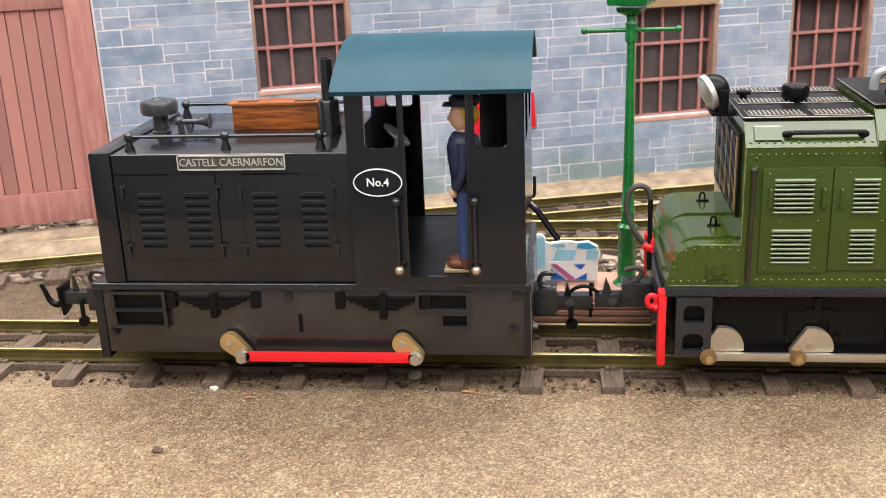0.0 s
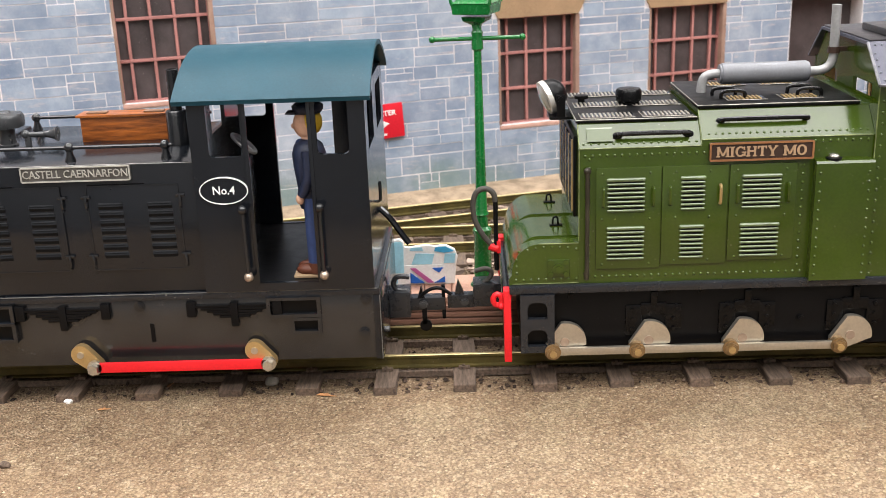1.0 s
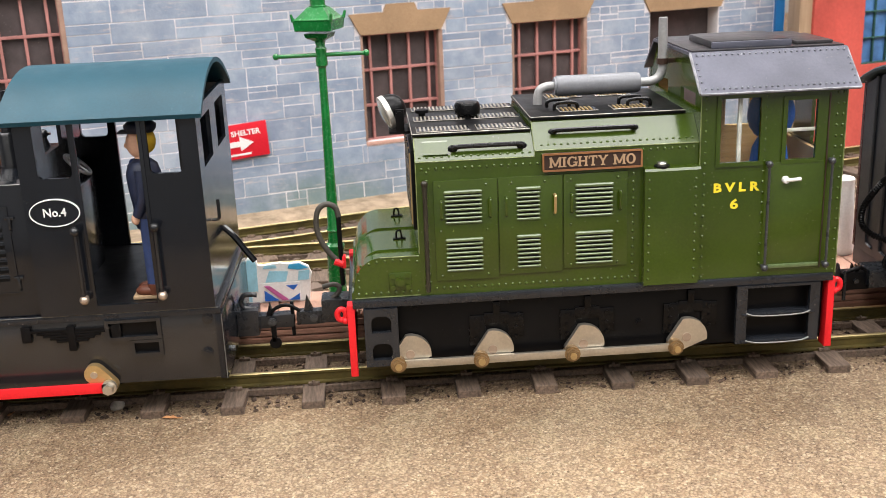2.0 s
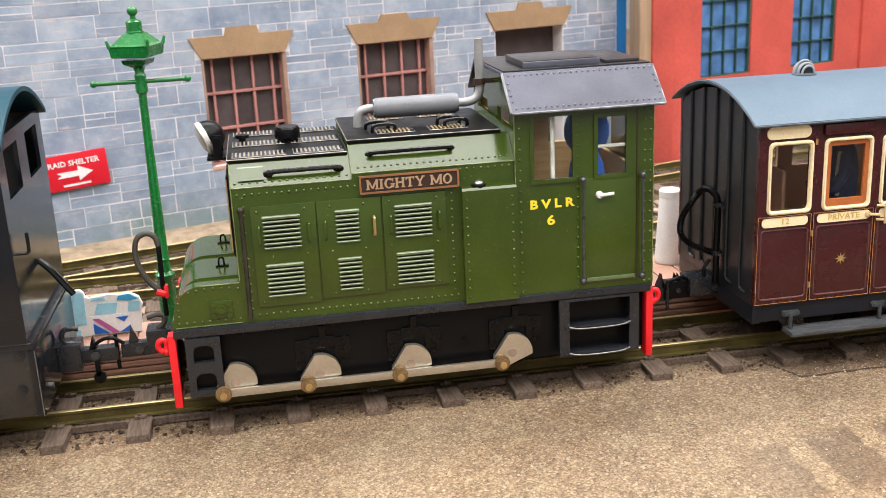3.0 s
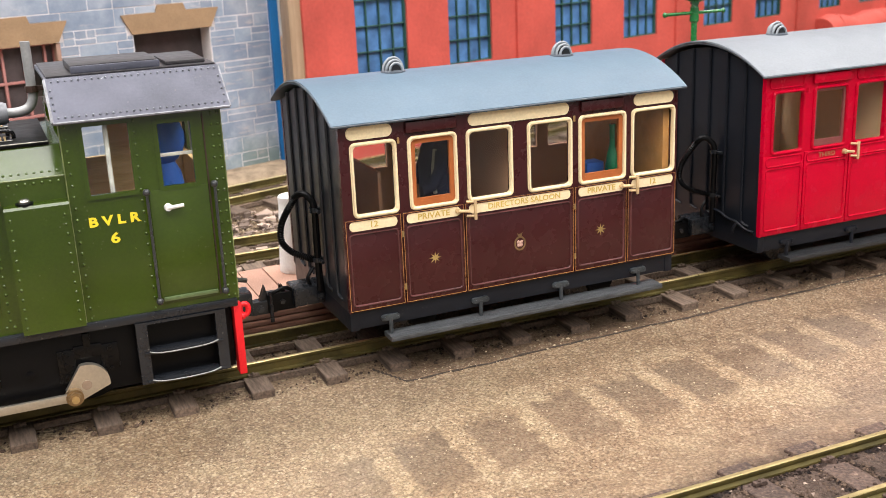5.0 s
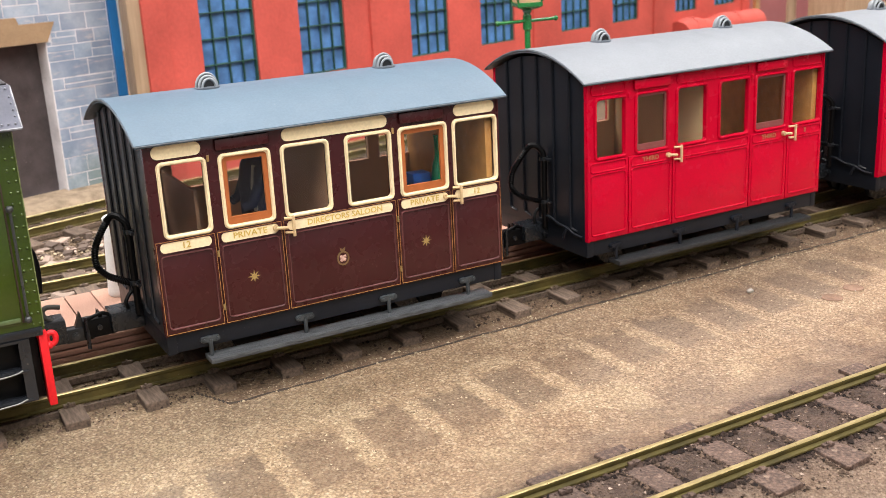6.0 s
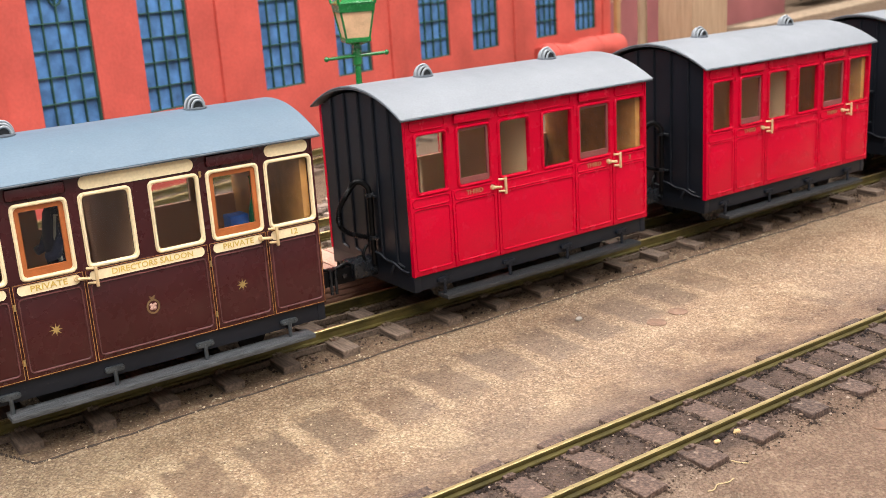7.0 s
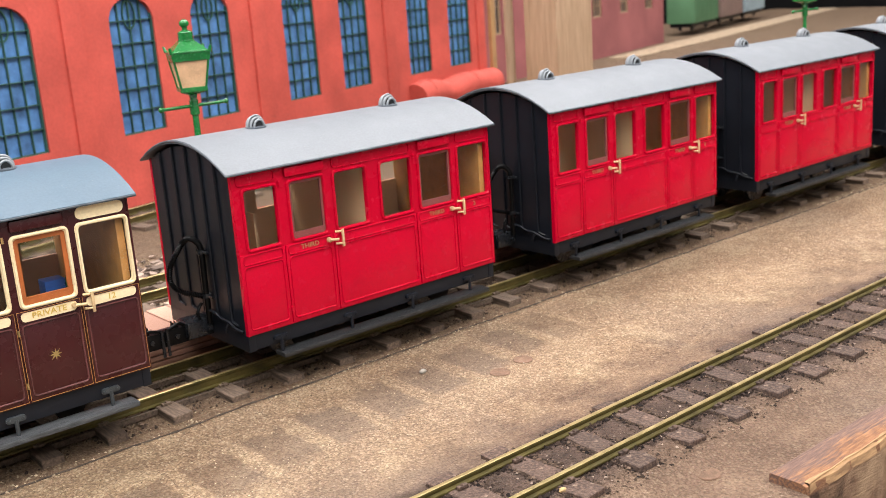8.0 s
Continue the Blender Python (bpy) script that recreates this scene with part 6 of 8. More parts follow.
def crew_doll():
    """Painted driver figure, one plain mesh with a paint slot for each colour."""
    slots = [paint("doll_navy", (0.014, 0.02, 0.045), 0.5, vary=0.5, cloud=150), paint("doll_skin", (0.6, 0.36, 0.25), 0.6), paint("doll_yellow", (0.55, 0.36, 0.02), 0.6),
             paint("doll_brown", (0.1, 0.03, 0.015), 0.5), paint("doll_trouser", (0.025, 0.045, 0.13), 0.7, vary=0.4, cloud=150), paint("doll_base", (0.35, 0.24, 0.14), 0.7)]
    bm = bmesh.new()
    x, y = -40.5, 9.5

    def paint_new(slot):
        for f in bm.faces:
            if f not in seen:
                f.material_index = slot
                seen.add(f)
    seen = set()
    # legs and boots on a little base
    rod(bm, (x, y - 2.6, 62), (x + 0.5, y - 2.4, 93), 3.3, 4.2, 14)
    rod(bm, (x + 1, y + 2.6, 62), (x + 0.5, y + 2.4, 93), 3.3, 4.2, 14)
    paint_new(4)
    for s in (-2.8, 2.8):
        ball(bm, (x - 2.8, y + s, 61.2), 3.3, 12, (1.8, 0.9, 0.8))
        rod(bm, (x, y + s, 60), (x, y + s, 64.5), 3.4, 3.5, 12)
    paint_new(3)
    box(bm, x - 9.5, x + 5, y - 5.6, y + 5.6, 58, 59.6, 0.4)
    paint_new(5)
    # jacket, leaning a little, with sleeves held in front
    lathe(bm, (x, y, 88), [(5.2, 0), (6.0, 3), (5.8, 9), (6.9, 18), (7.2, 23), (6.0, 27), (3.0, 29.5)], 18)
    for s in (-1, 1):
        pipe(bm, [(x + 0.5, y + s * 6.4, 113.5), (x + 0.8, y + s * 7.4, 108), (x + 0.2, y + s * 7.2, 102), (x - 1.6, y + s * 6.2, 97.5), (x - 3.4, y + s * 5.0, 94.5)], lambda u: 2.9 - 0.8 * u, 10)
    paint_new(0)
    for s in (-1, 1):
        ball(bm, (x - 4.4, y + s * 4.6, 92.8), 1.9, 10, (1, 0.8, 1.3))
    ball(bm, (x - 0.6, y, 123.6), 5.0, 18, (1.02, 0.9, 1.25))
    ball(bm, (x - 5.4, y, 122.8), 1.1, 8, (1.1, 0.8, 1.2))
    rod(bm, (x, y, 115.5), (x, y, 120), 2.7, 2.9, 12)
    paint_new(1)
    ball(bm, (x + 1.9, y, 124.6), 4.9, 16, (0.95, 1.0, 1.15))
    paint_new(2)
    lathe(bm, (x + 0.8, y, 128.2), [(5.3, 0), (6.4, 1.4), (6.6, 3.0), (4.8, 4.4), (1, 4.8)], 20)
    prism(bm, [(x - 8.2, 128.2), (x - 3, 128.0), (x - 3, 129.3), (x - 8, 128.8)], "y", y - 3.6, y + 3.6)
    paint_new(0)
    ball(bm, (x - 3.4, y, 115.6), 2.0, 10, (1, 1.1, 0.9))
    paint_new(4)
    me_ob = solo("driver_figure", bm, slots[0], "painted driver doll in navy coat and cap standing in the cab", "figurine", smooth=60)
    for s in slots[1:]:
        me_ob.data.materials.append(s)
    return me_ob


crew_doll()

wb = thing("wooden_box", -129, 52, 111.2, "varnished reddish wooden box with a loose lid on the bonnet", "box")
boxed("box_body", wb, M_BOXWOOD, -148.5, -109.3, 47, 57, 111.2, 122.2, bevel=0.3)
boxed("lid", wb, M_BOXWOOD, -150.2, -108.6, 46, 58, 122.2, 123.4, bevel=0.3)
for lx in (-141, -115):
    boxed("hinge_strip", wb, M_EDGEWOOD, lx - 5, lx + 4, 49, 53, 123.4, 124.2, bevel=0.25)


# ---- green engine ----
def green_engine():
    t = thing("diesel_engine", 146, CY, 11.5, "olive green model diesel engine with riveted bonnet and grey roof", "locomotive", "engines")
    N, F = 4.0, WIDE - 4.0
    # running plate and frames
    boxed("footplate", t, M_FOOTPLATE, 41.5, 251.5, N - 2.4, F + 2.4, 48.6, 52.2, bevel=0.6)
    for y0, y1 in ((N + 2.5, N + 5.2), (F - 5.2, F - 2.5)):
        boxed("side_frame", t, M_MATTBLACK, 46, 249, y0, y1, 20.5, 48.8, bevel=0.3)
    boxed("chassis", t, M_MATTBLACK, 47, 248, 22, F - 18, 20, 48)
    for bx in (39.0, 249.6):
        boxed("beam_core", t, M_FOOTPLATE, bx + 0.4, bx + 2.8, N + 5, F - 5, 20, 48.4, bevel=0.4, label="dark grey buffer beam")
        boxed("beam_end", t, M_SIGNALRED, bx, bx + 3.2, F - 5, F + 1.6, 17.2, 50.0, bevel=0.4, label="bright red beam end")
        bb = boxed("beam_end", t, M_SIGNALRED, bx, bx + 3.2, N - 1.6, N + 5, 17.2, 50.0, bevel=0.4, label="bright red beam end")
        made("red_knot", bb, M_SIGNALRED, lambda bm: (tube(bm, [(bx + (-2.5 if bx < 100 else 5.0) + 1.9 * math.cos(radians(q)), N + 1.5, 45.2 + 2.5 * math.sin(radians(q))) for q in range(0, 361, 40)], 1.25, 8), ball(bm, (bx + 1.6, N + 0.5, 47.6), 2.3, 10), ball(bm, (bx + (-1 if bx < 100 else 3.8), N + 0.6, 42.6), 1.6, 8)), "red safety chain loop", smooth=60)
    # front step plate with two arched foot holes
    sp = bmesh.new()
    holed(sp, 46, 60.5, 22.0, 48.4, [(49.0, 57.5, 25.0, 32.5), (49.0, 57.5, 37.5, 45.0)], N - 3.4, N - 0.6)
    st = part("step_plate", sp, M_FOOTPLATE, t, "dark grey step plate with two foot holes")
    for hz in (32.5, 45.0):
        for s in (-1, 1):
            cx = 53.25 + s * 4.25
            made("hole_corner", st, M_FOOTPLATE, lambda bm: prism(bm, [(cx, hz), (cx, hz - 2.4), (cx - s * 0.8, hz - 0.8), (cx - s * 2.4, hz)], "y", N - 3.35, N - 0.65))
    boxed("step_back", st, M_MATTBLACK, 46.4, 60, N + 0.2, N + 1.0, 22.4, 48)
    # rear steps
    rs = bmesh.new()
    holed(rs, 208.6, 245.6, 21.6, 48.5, [(213.2, 241.2, 23.4, 34.6), (213.2, 241.2, 36.0, 47.4)], N - 3.0, N - 0.6)
    rst = part("step_ladder", rs, M_FOOTPLATE, t, "dark grey two-tread cab steps")
    for hz in (22.6, 35.2):
        tr = boxed("tread", rst, M_FOOTPLATE, 211, 243.4, N - 3.6, N + 5, hz - 0.7, hz + 0.5, bevel=0.3)
        # pale rod paints the highlight on the tread rim
        made("tread_lip", tr, M_EDGE, lambda bm: tube(bm, [(213, N - 3.4, hz + 0.5), (217, N - 4.6, hz - 0.2), (227, N - 5.0, hz - 0.4), (237, N - 4.6, hz - 0.2), (241.4, N - 3.4, hz + 0.5)], 0.35, 6), "pale tread lip painting its highlight")
    # nose
    nose = [(41.5, 52.2), (70.98, 52.2), (70.98, 70.2)] + [(54.5 - 11.8 * math.sin(radians(q)), 56.4 + 13.8 * math.cos(radians(q))) for q in range(0, 91, 10)] + [(41.5, 55)]
    n1 = made("nose", t, M_GREEN, lambda bm: prism(bm, nose, "y", N, F), "rounded green nose casing", smooth=40)
    lid = [(44.6, 58.6)] + [(54.5 - 10.6 * math.sin(radians(q)), 57.0 + 14.0 * math.cos(radians(q))) for q in range(84, -1, -12)] + [(70.9, 71.0), (70.9, 60)]
    for y0, y1 in ((N + 9, CY - 3), (CY + 3, F - 9)):
        made("nose_hatch", n1, M_GREEN, lambda bm: prism(bm, lid, "y", y0, y1), "curved green nose hatch", smooth=40)
    for yy in (N + 24, CY + 22):
        made("nose_latch", n1, M_AXLE, lambda bm: (tube(bm, [(62, yy, 71.4), (62.2, yy, 74.2), (63.2, yy, 75), (64.2, yy, 74.2), (64.4, yy, 71.4)], 0.42, 6), box(bm, 60.6, 66.2, yy - 1.2, yy + 1.2, 70.9, 71.7, 0.25)))
    bp = boxed("bolt_plate", t, M_GREEN, 57.6, 67.2, N - 0.7, N + 0.2, 55.6, 63.4, bevel=0.5)
    for dx, dz in ((-3.2, 2.6), (3.2, 2.6), (-3.2, -2.6), (3.2, -2.6)):
        made("bolt", bp, M_GREEN, lambda bm: rod(bm, (62.4 + dx, N - 0.6, 59.5 + dz), (62.4 + dx, N - 1.6, 59.5 + dz), 1.2, seg=8))
    made("bolt", bp, M_GREEN, lambda bm: (rod(bm, (62.4, N - 0.6, 59.5), (62.4, N - 1.6, 59.5), 2.3, seg=14), rod(bm, (62.4, N - 1.4, 59.5), (62.4, N - 2.8, 59.5), 1.5, seg=6)))
    # bonnet, low front half and taller rear half
    def shell(bm, x0, x1, zb, zt, inset):
        prism(bm, [(N, 52.2), (F, 52.2), (F, zb), (F - inset, zt), (N + inset, zt), (N, zb)], "x", x0, x1)
    bon = made("bonnet", t, M_GREEN, lambda bm: shell(bm, 71, 121, 110.4, 119.6, 8), "olive green riveted bonnet", smooth=0)
    bon2 = made("bonnet", t, M_GREEN, lambda bm: shell(bm, 121, 190.5, 112.8, 123.6, 10), "olive green riveted bonnet", smooth=0)
    g1 = boxed("top_grille", t, M_MATTBLACK, 70.4, 120.4, N + 7.2, F - 7.2, 119.6, 121.0, bevel=0.5, label="black top plate with pierced vents")
    g2 = boxed("top_grille", t, M_MATTBLACK, 120.6, 187, N + 9.2, F - 9.2, 123.6, 125.2, bevel=0.5, label="black top plate with pierced vents")
    bar_meshes = []
    for bar_mat in (M_STEEL, M_BRASS):
        me = unit_mesh("vent_bar", bar_mat)
        me.transform(Matrix.Diagonal((0.75 * MM, 8 * MM, 0.5 * MM, 1)))
        bar_meshes.append(me)
    vents = [(g1, x0, x1, y - 4.5, y + 4.5, 121.0) for x0, x1 in ((74, 94), (99.5, 118)) for y in (N + 14.5, CY, F - 14.5)]
    vents += [(g2, x0, x1, y - 4, y + 4, 125.2) for x0, x1 in ((136, 150), (159, 173)) for y in (N + 22, F - 22)]
    for g, x0, x1, y0, y1, z in vents:
        boxed("vent_frame", g, M_GLINTBLACK, x0 - 1.2, x1 + 1.2, y0 - 1.2, y1 + 1.2, z - 0.2, z + 0.3, bevel=0.15)
        made("vent_rim", g, M_GRILLEEDGE, lambda bm: [rod(bm, p, q, 0.2, seg=5) for p, q in (((x0 - 1.2, y0 - 1.2, z + 0.3), (x1 + 1.2, y0 - 1.2, z + 0.3)), ((x0 - 1.2, y0 - 1.2, z + 0.3), (x0 - 1.2, y1 + 1.2, z + 0.3)))])
        xx = x0
        while xx < x1:
            o = new("vent_bar", bar_meshes[g is g2])
            o.parent = g
            o.location = (Vector((xx + 0.4, (y0 + y1) / 2, z + 0.45)) - world_origin(g) / MM) * MM
            xx += 1.75
    for x0, x1 in ((123.5, 152), (156.5, 185)):
        for y0, y1 in ((N + 12, CY - 2), (CY + 2, F - 12)):
            made("hatch_plate", g2, M_GLINTBLACK, lambda bm: ring(bm, [(x0, y0), (x1, y0), (x1, y1), (x0, y1)], [(x0 + 0.9, y0 + 0.9), (x1 - 0.9, y0 + 0.9), (x1 - 0.9, y1 - 0.9), (x0 + 0.9, y1 - 0.9)], -125.75, -125.1)).data.transform(Matrix(((1, 0, 0, 0), (0, 0, 1, 0), (0, -1, 0, 0), (0, 0, 0, 1))))
    for g, x0, x1, y0, z in ((g1, 70.6, 120.2, N + 7.4, 121.0), (g2, 120.8, 186.8, N + 9.4, 125.2)):
        made("worn_edge", g, M_GRILLEEDGE, lambda bm: (rod(bm, (x0, y0, z - 0.2), (x1, y0, z - 0.2), 0.25, seg=6), rod(bm, (x0, y0, z - 0.2), (x0, y0 + 60, z - 0.2), 0.22, seg=6)), "bare metal along the plate edge")
    for gx in (138, 170):
        made("lifting_handle", g2, M_AXLE, lambda bm: (tube(bm, [(gx - 5, N + 22, 125.4), (gx - 4.4, N + 22, 128), (gx, N + 22, 128.6), (gx + 4.4, N + 22, 128), (gx + 5, N + 22, 125.4)], 0.8, 8), tube(bm, [(gx - 7, N + 30, 125.4), (gx - 6.4, N + 30, 128), (gx - 2, N + 30, 128.6), (gx + 2.4, N + 30, 128), (gx + 3, N + 30, 125.4)], 0.8, 8)))
    made("filler_cap", g1, M_AXLE, lambda bm: lathe(bm, (97, CY + 1, 121), [(4.6, 0), (4.6, 1.2), (5.6, 1.6), (5.8, 5.6), (5.0, 6.8), (2, 7.2)], 20), "black round filler cap", smooth=40)
    made("small_cap", g1, M_MATTBLACK, lambda bm: lathe(bm, (77, CY + 9, 121), [(1.6, 0), (1.6, 1.4), (3.2, 1.6), (3.2, 3), (1, 3.4)], 14), smooth=40)
    # bonnet side rails
    for hx0, hx1, zz, yy in ((87, 116, 116.4, N + 4.4), (129.5, 164, 120.6, N + 7)):
        h = made("grab_rail", t, M_AXLE, lambda bm: tube(bm, [(hx0, yy, zz - 2), (hx0 + 0.4, yy - 2.4, zz - 1.2), (hx0 + 2.4, yy - 3.4, zz - 0.4), (hx1 - 2.4, yy - 3.4, zz - 0.4), (hx1 - 0.4, yy - 2.4, zz - 1.2), (hx1, yy, zz - 2)], 1.0, 8), "black bonnet grab rail")
        for hx in (hx0, hx1):
            made("rail_foot", h, M_MATTBLACK, lambda bm: ball(bm, (hx, yy - 0.8, zz - 2), 1.9, 12, (1.2, 0.6, 1)))
    made("badge_plate", bon, M_GREEN, lambda bm: prism(bm, [(N + 2.0, 113.5), (N + 1.2, 113.1), (N + 5.0, 117.6), (N + 5.8, 118.0)], "x", 74.5, 85), smooth=0)
    # louvred doors
    for k, (a, b) in enumerate(((78, 104.8), (105.2, 132.2), (132.8, 160))):
        d = boxed("bonnet_door", t, M_GREEN, a, b, N - 0.9, N + 0.2, 58.6 + k * 1.2, 102.4, bevel=0.4, label="green bonnet door with shiny louvres, highlights painted paler")
        w0, w1 = ((83, 97.8), (113.2, 122.4), (138.2, 153.4))[k]
        for z0, z1, n in ((83.2, 98.2, 8), (62.2, 77.4, 8)):
            step = (z1 - z0) / n
            for j in range(n):
                z = z0 + step * (j + 0.5)
                sl = bmesh.new()
                lr = 0.85 if j == n - 1 else 0.54
                rod(sl, (w0, N - 1.2, z), (w1, N - 1.2, z), lr, seg=10)
                ball(sl, (w0, N - 1.2, z), lr * 0.96, 8)
                ball(sl, (w1, N - 1.2, z), lr * 0.96, 8)
                part("louvre", sl, M_LOUVRE, d)
            boxed("louvre_gap", d, M_MATTBLACK, w0 + 0.4, w1 - 0.4, N - 1.0, N - 0.85, z0 + 0.4, z1 - 0.4)
        for hx in ((a + 3.2, b - 3.2) if k else (b - 3.2, a + 3.0)):
            made("door_pull", d, M_BRASS if k == 1 and hx > 120 else M_GREEN, lambda bm: tube(bm, [(hx, N - 0.6, 94), (hx, N - 2.2, 93.4), (hx, N - 2.4, 90), (hx, N - 2.2, 86.6), (hx, N - 0.6, 86)], 0.65, 6))
        rivets("rivets", d, M_RIVET, [(x, N - 1.0, z) for x in (w0 - 2.4, w1 + 2.4) for z in (100, 80.5, 60.8 + k)], 0.7)
    # rivet rows
    row = [(x, N - 0.1, 107.5) for x in line(73.5, 122, 17)] + [(x, N - 0.1, 55.2) for x in line(78, 164, 30)] + [(75.4, N - 0.1, z) for z in line(58, 106, 14)] + [(162.6, N - 0.1, z) for z in line(58, 101, 13)]
    row += [(x, N + 1.4, 111.9) for x in line(73, 119, 16)] + [(x, N + 1.8, 114.6) for x in line(124, 188, 24)] + [(x, N - 0.1, 111) for x in line(124, 188, 22)]
    row += [(x, N - 0.1, 66.5 + 2.4 * math.sin((x - 44) / 10)) for x in line(46, 70, 8)] + [(x, N - 0.1, 54.5) for x in line(44.5, 70, 9)] + [(44.8, N - 0.1, z) for z in (57.5, 60.5, 63.5)]
    rivets("rivets", bon, M_RIVET, row, 0.8)
    made("corner_handrail", t, M_RUSTPIPE, lambda bm: (rod(bm, (74.2, N - 2.0, 54.5), (74.4, N - 2.0, 101), 0.95, seg=10), ball(bm, (74.4, N - 1.6, 101.5), 1.6, 10), rod(bm, (74.2, N + 0.2, 56.6), (74.2, N - 2.2, 56.6), 1.2, seg=8)), "dark rusty upright corner handrail", smooth=60)
    for q0, q1 in (((71.1, N - 0.05, 71), (71.1, N - 0.05, 110.3)), ((71.1, N, 110.4), (71.1, N + 7.9, 119.4)), ((71.1, N, 110.4), (121, N, 110.4)), ((121.1, N, 112.8), (190, N, 112.8)), ((121, N, 111), (121, N + 9.8, 123.4)),
                   ((190.5, N - 1.05, 52), (190.5, N - 1.05, 132.5)), ((252.4, N - 1.05, 52), (252.4, N - 1.05, 132.5)), ((43, N - 0.05, 52.6), (71, N - 0.05, 52.6)), ((54.5, N, 70.2), (70.9, N, 70.2))):
        made("worn_edge", t, M_EDGEGREEN, lambda bm: rod(bm, q0, q1, 0.25, seg=6), "pale worn paint along an edge")
    # radiator grille at the front of the bonnet
    rg = made("radiator_grille", t, M_MATTBLACK, lambda bm: box(bm, 69.6, 71.2, N + 9, F - 9, 79, 114, 0.4), "black radiator grille with brass bars")
    for k in range(18):
        yy = N + 12 + k * (F - N - 24) / 17
        boxed("grille_bar", rg, M_BRASS if k % 4 == 0 else M_DARKGREY, 69.0, 69.8, yy - 0.6, yy + 0.6, 81, 112)
    # name plate
    np_ = made("name_plate", t, M_DARKBROWN, lambda bm: prism(bm, rounded(123.8, 166, 103.9, 111.6, 0.7), "y", N - 1.4, N + 0.1), "dark brown plate with brass letters")
    made("plate_rim", np_, M_COPPER, lambda bm: frame_ring(bm, 123.8, 166, 103.9, 111.6, 0.7, 0.75, N - 1.9, N - 1.3))
    bm = bmesh.new()
    slab_letters(bm, "MIGHTY MO", 4.2, 126.6, 163.2, 105.65, N - 1.5)
    part("lettering", bm, M_BEIGEMETAL, np_)
    # side tank
    tank = made("side_tank", t, M_GREEN, lambda bm: prism(bm, [(N - 4.4, 52.2), (N + 0.2, 52.2), (N + 0.2, 103.6), (N - 3.6, 103.2), (N - 4.4, 102.2)], "x", 166.6, 190.2), "olive green side tank", smooth=0)
    cap = made("tank_cap", tank, M_MATTBLACK, lambda bm: lathe(bm, (174.5, N - 0.6, 102.9), [(3.3, 0), (3.3, 1.1), (2.6, 1.4), (2.2, 1.6)], 18), "black filler ring with a bright cap", smooth=50)
    made("cap_dome", cap, M_CHROME, lambda bm: ball(bm, (174.5, N - 0.6, 104.5), 2.4, 16, (1, 1, 0.55)), "bright domed cap", smooth=60)
    rivets("rivets", tank, M_RIVET, [(x, N - 4.5, z) for x in (168.4, 188.2) for z in line(55, 98.5, 12)], 0.72)
    # cab
    C0, C1 = N - 1.0, F + 1.0
    holes = [(198.6, 216, 103.4, 130.8), (226.8, 240, 103.4, 129)]
    for y0, y1 in ((C0, C0 + 1.8), (C1 - 1.8, C1)):
        bm = bmesh.new()
        holed(bm, 190.5, 252.4, 50.5, 134, holes, y0, y1)
        part("cab_side", bm, M_GREEN, t)
    for xa, xb in ((190.6, 192.2), (250.6, 252.2)):
        bm = bmesh.new()
        holed(bm, C0 + 1.8, C1 - 1.8, 50.5, 133, [(12, 34, 126, 132), (54, 76, 126, 132)] if xa < 200 else [(10, 34, 104, 132), (54, 78, 104, 132)], xa, xb)
        bmesh.ops.transform(bm, verts=bm.verts, matrix=Matrix(((0, 1, 0, 0), (1, 0, 0, 0), (0, 0, 1, 0), (0, 0, 0, 1))))
        bmesh.ops.reverse_faces(bm, faces=bm.faces)
        prism(bm, [(C0 + 1.8, 133), (C1 - 1.8, 133), (C1 - 3.2, 134), (WIDE - 16, 147), (16, 147), (C0 + 3.2, 134)], "x", xa, xb)
        part("cab_sheet", bm, M_GREEN, t)
    for a, b, c, d in holes:
        fr = made("window_frame", t, M_GREEN, lambda bm: ring(bm, rounded(a - 1.6, b + 1.6, c - 1.6, d + 1.6, 0.6), rounded(a + 0.2, b - 0.2, c + 0.2, d - 0.2, 0.4), C0 - 0.7, C0 + 0.2))
        pn = boxed("pane", fr, M_GLASS, a, b, C0 + 0.8, C0 + 1.1, c, d)
        pn.visible_shadow = False
    boxed("window_bar", t, M_WORNWHITE, 206.6, 208.4, C0 + 1.2, C0 + 2.4, 103.4, 130.8, bevel=0.3, label="pale worn upright window bar")
    boxed("window_bar", t, M_WORNWHITE, 226.8, 240, C0 + 1.2, C0 + 2.4, 115.2, 116.6, bevel=0.3, label="pale worn window bar")
    bm = bmesh.new()
    holed(bm, 193, 250, 54, 133, [(199, 216, 104, 131), (227, 240, 104, 129)], C1 - 4.5, C1 - 2)
    part("cab_lining", bm, M_BOXPALE, t, "pale wooden cab lining")
    boxed("cab_lining", t, M_BOXPALE, 192.3, 194, C0 + 2, C1 - 4.6, 54, 125, label="pale wooden cab lining")
    # unseen cream board added under the roof to bounce light into the cab
    boxed("cab_ceiling", t, M_CREAM, 194, 246, 16, WIDE - 16, 146, 147)
    boxed("cab_lining", t, M_BOXPALE, 248.5, 250.5, C0 + 2, C1 - 2, 54, 103, label="pale wooden cab lining")
    boxed("cab_floor", t, M_MATTBLACK, 192.2, 250.6, C0 + 1.8, C1 - 1.8, 51, 53)
    door = boxed("door", t, M_GREEN, 220.8, 244.6, C0 - 0.5, C0 + 0.1, 54.6, 102.6, bevel=0.25, label="green cab door with pale kick strip")
    boxed("door_edge", door, M_DARKBROWN, 244.7, 245.3, C0 - 0.4, C0 + 0.05, 55, 131)
    boxed("kick_strip", door, M_LOUVRE, 221.5, 244, C0 - 1.5, C0 - 0.4, 55.8, 57.6, bevel=0.45)
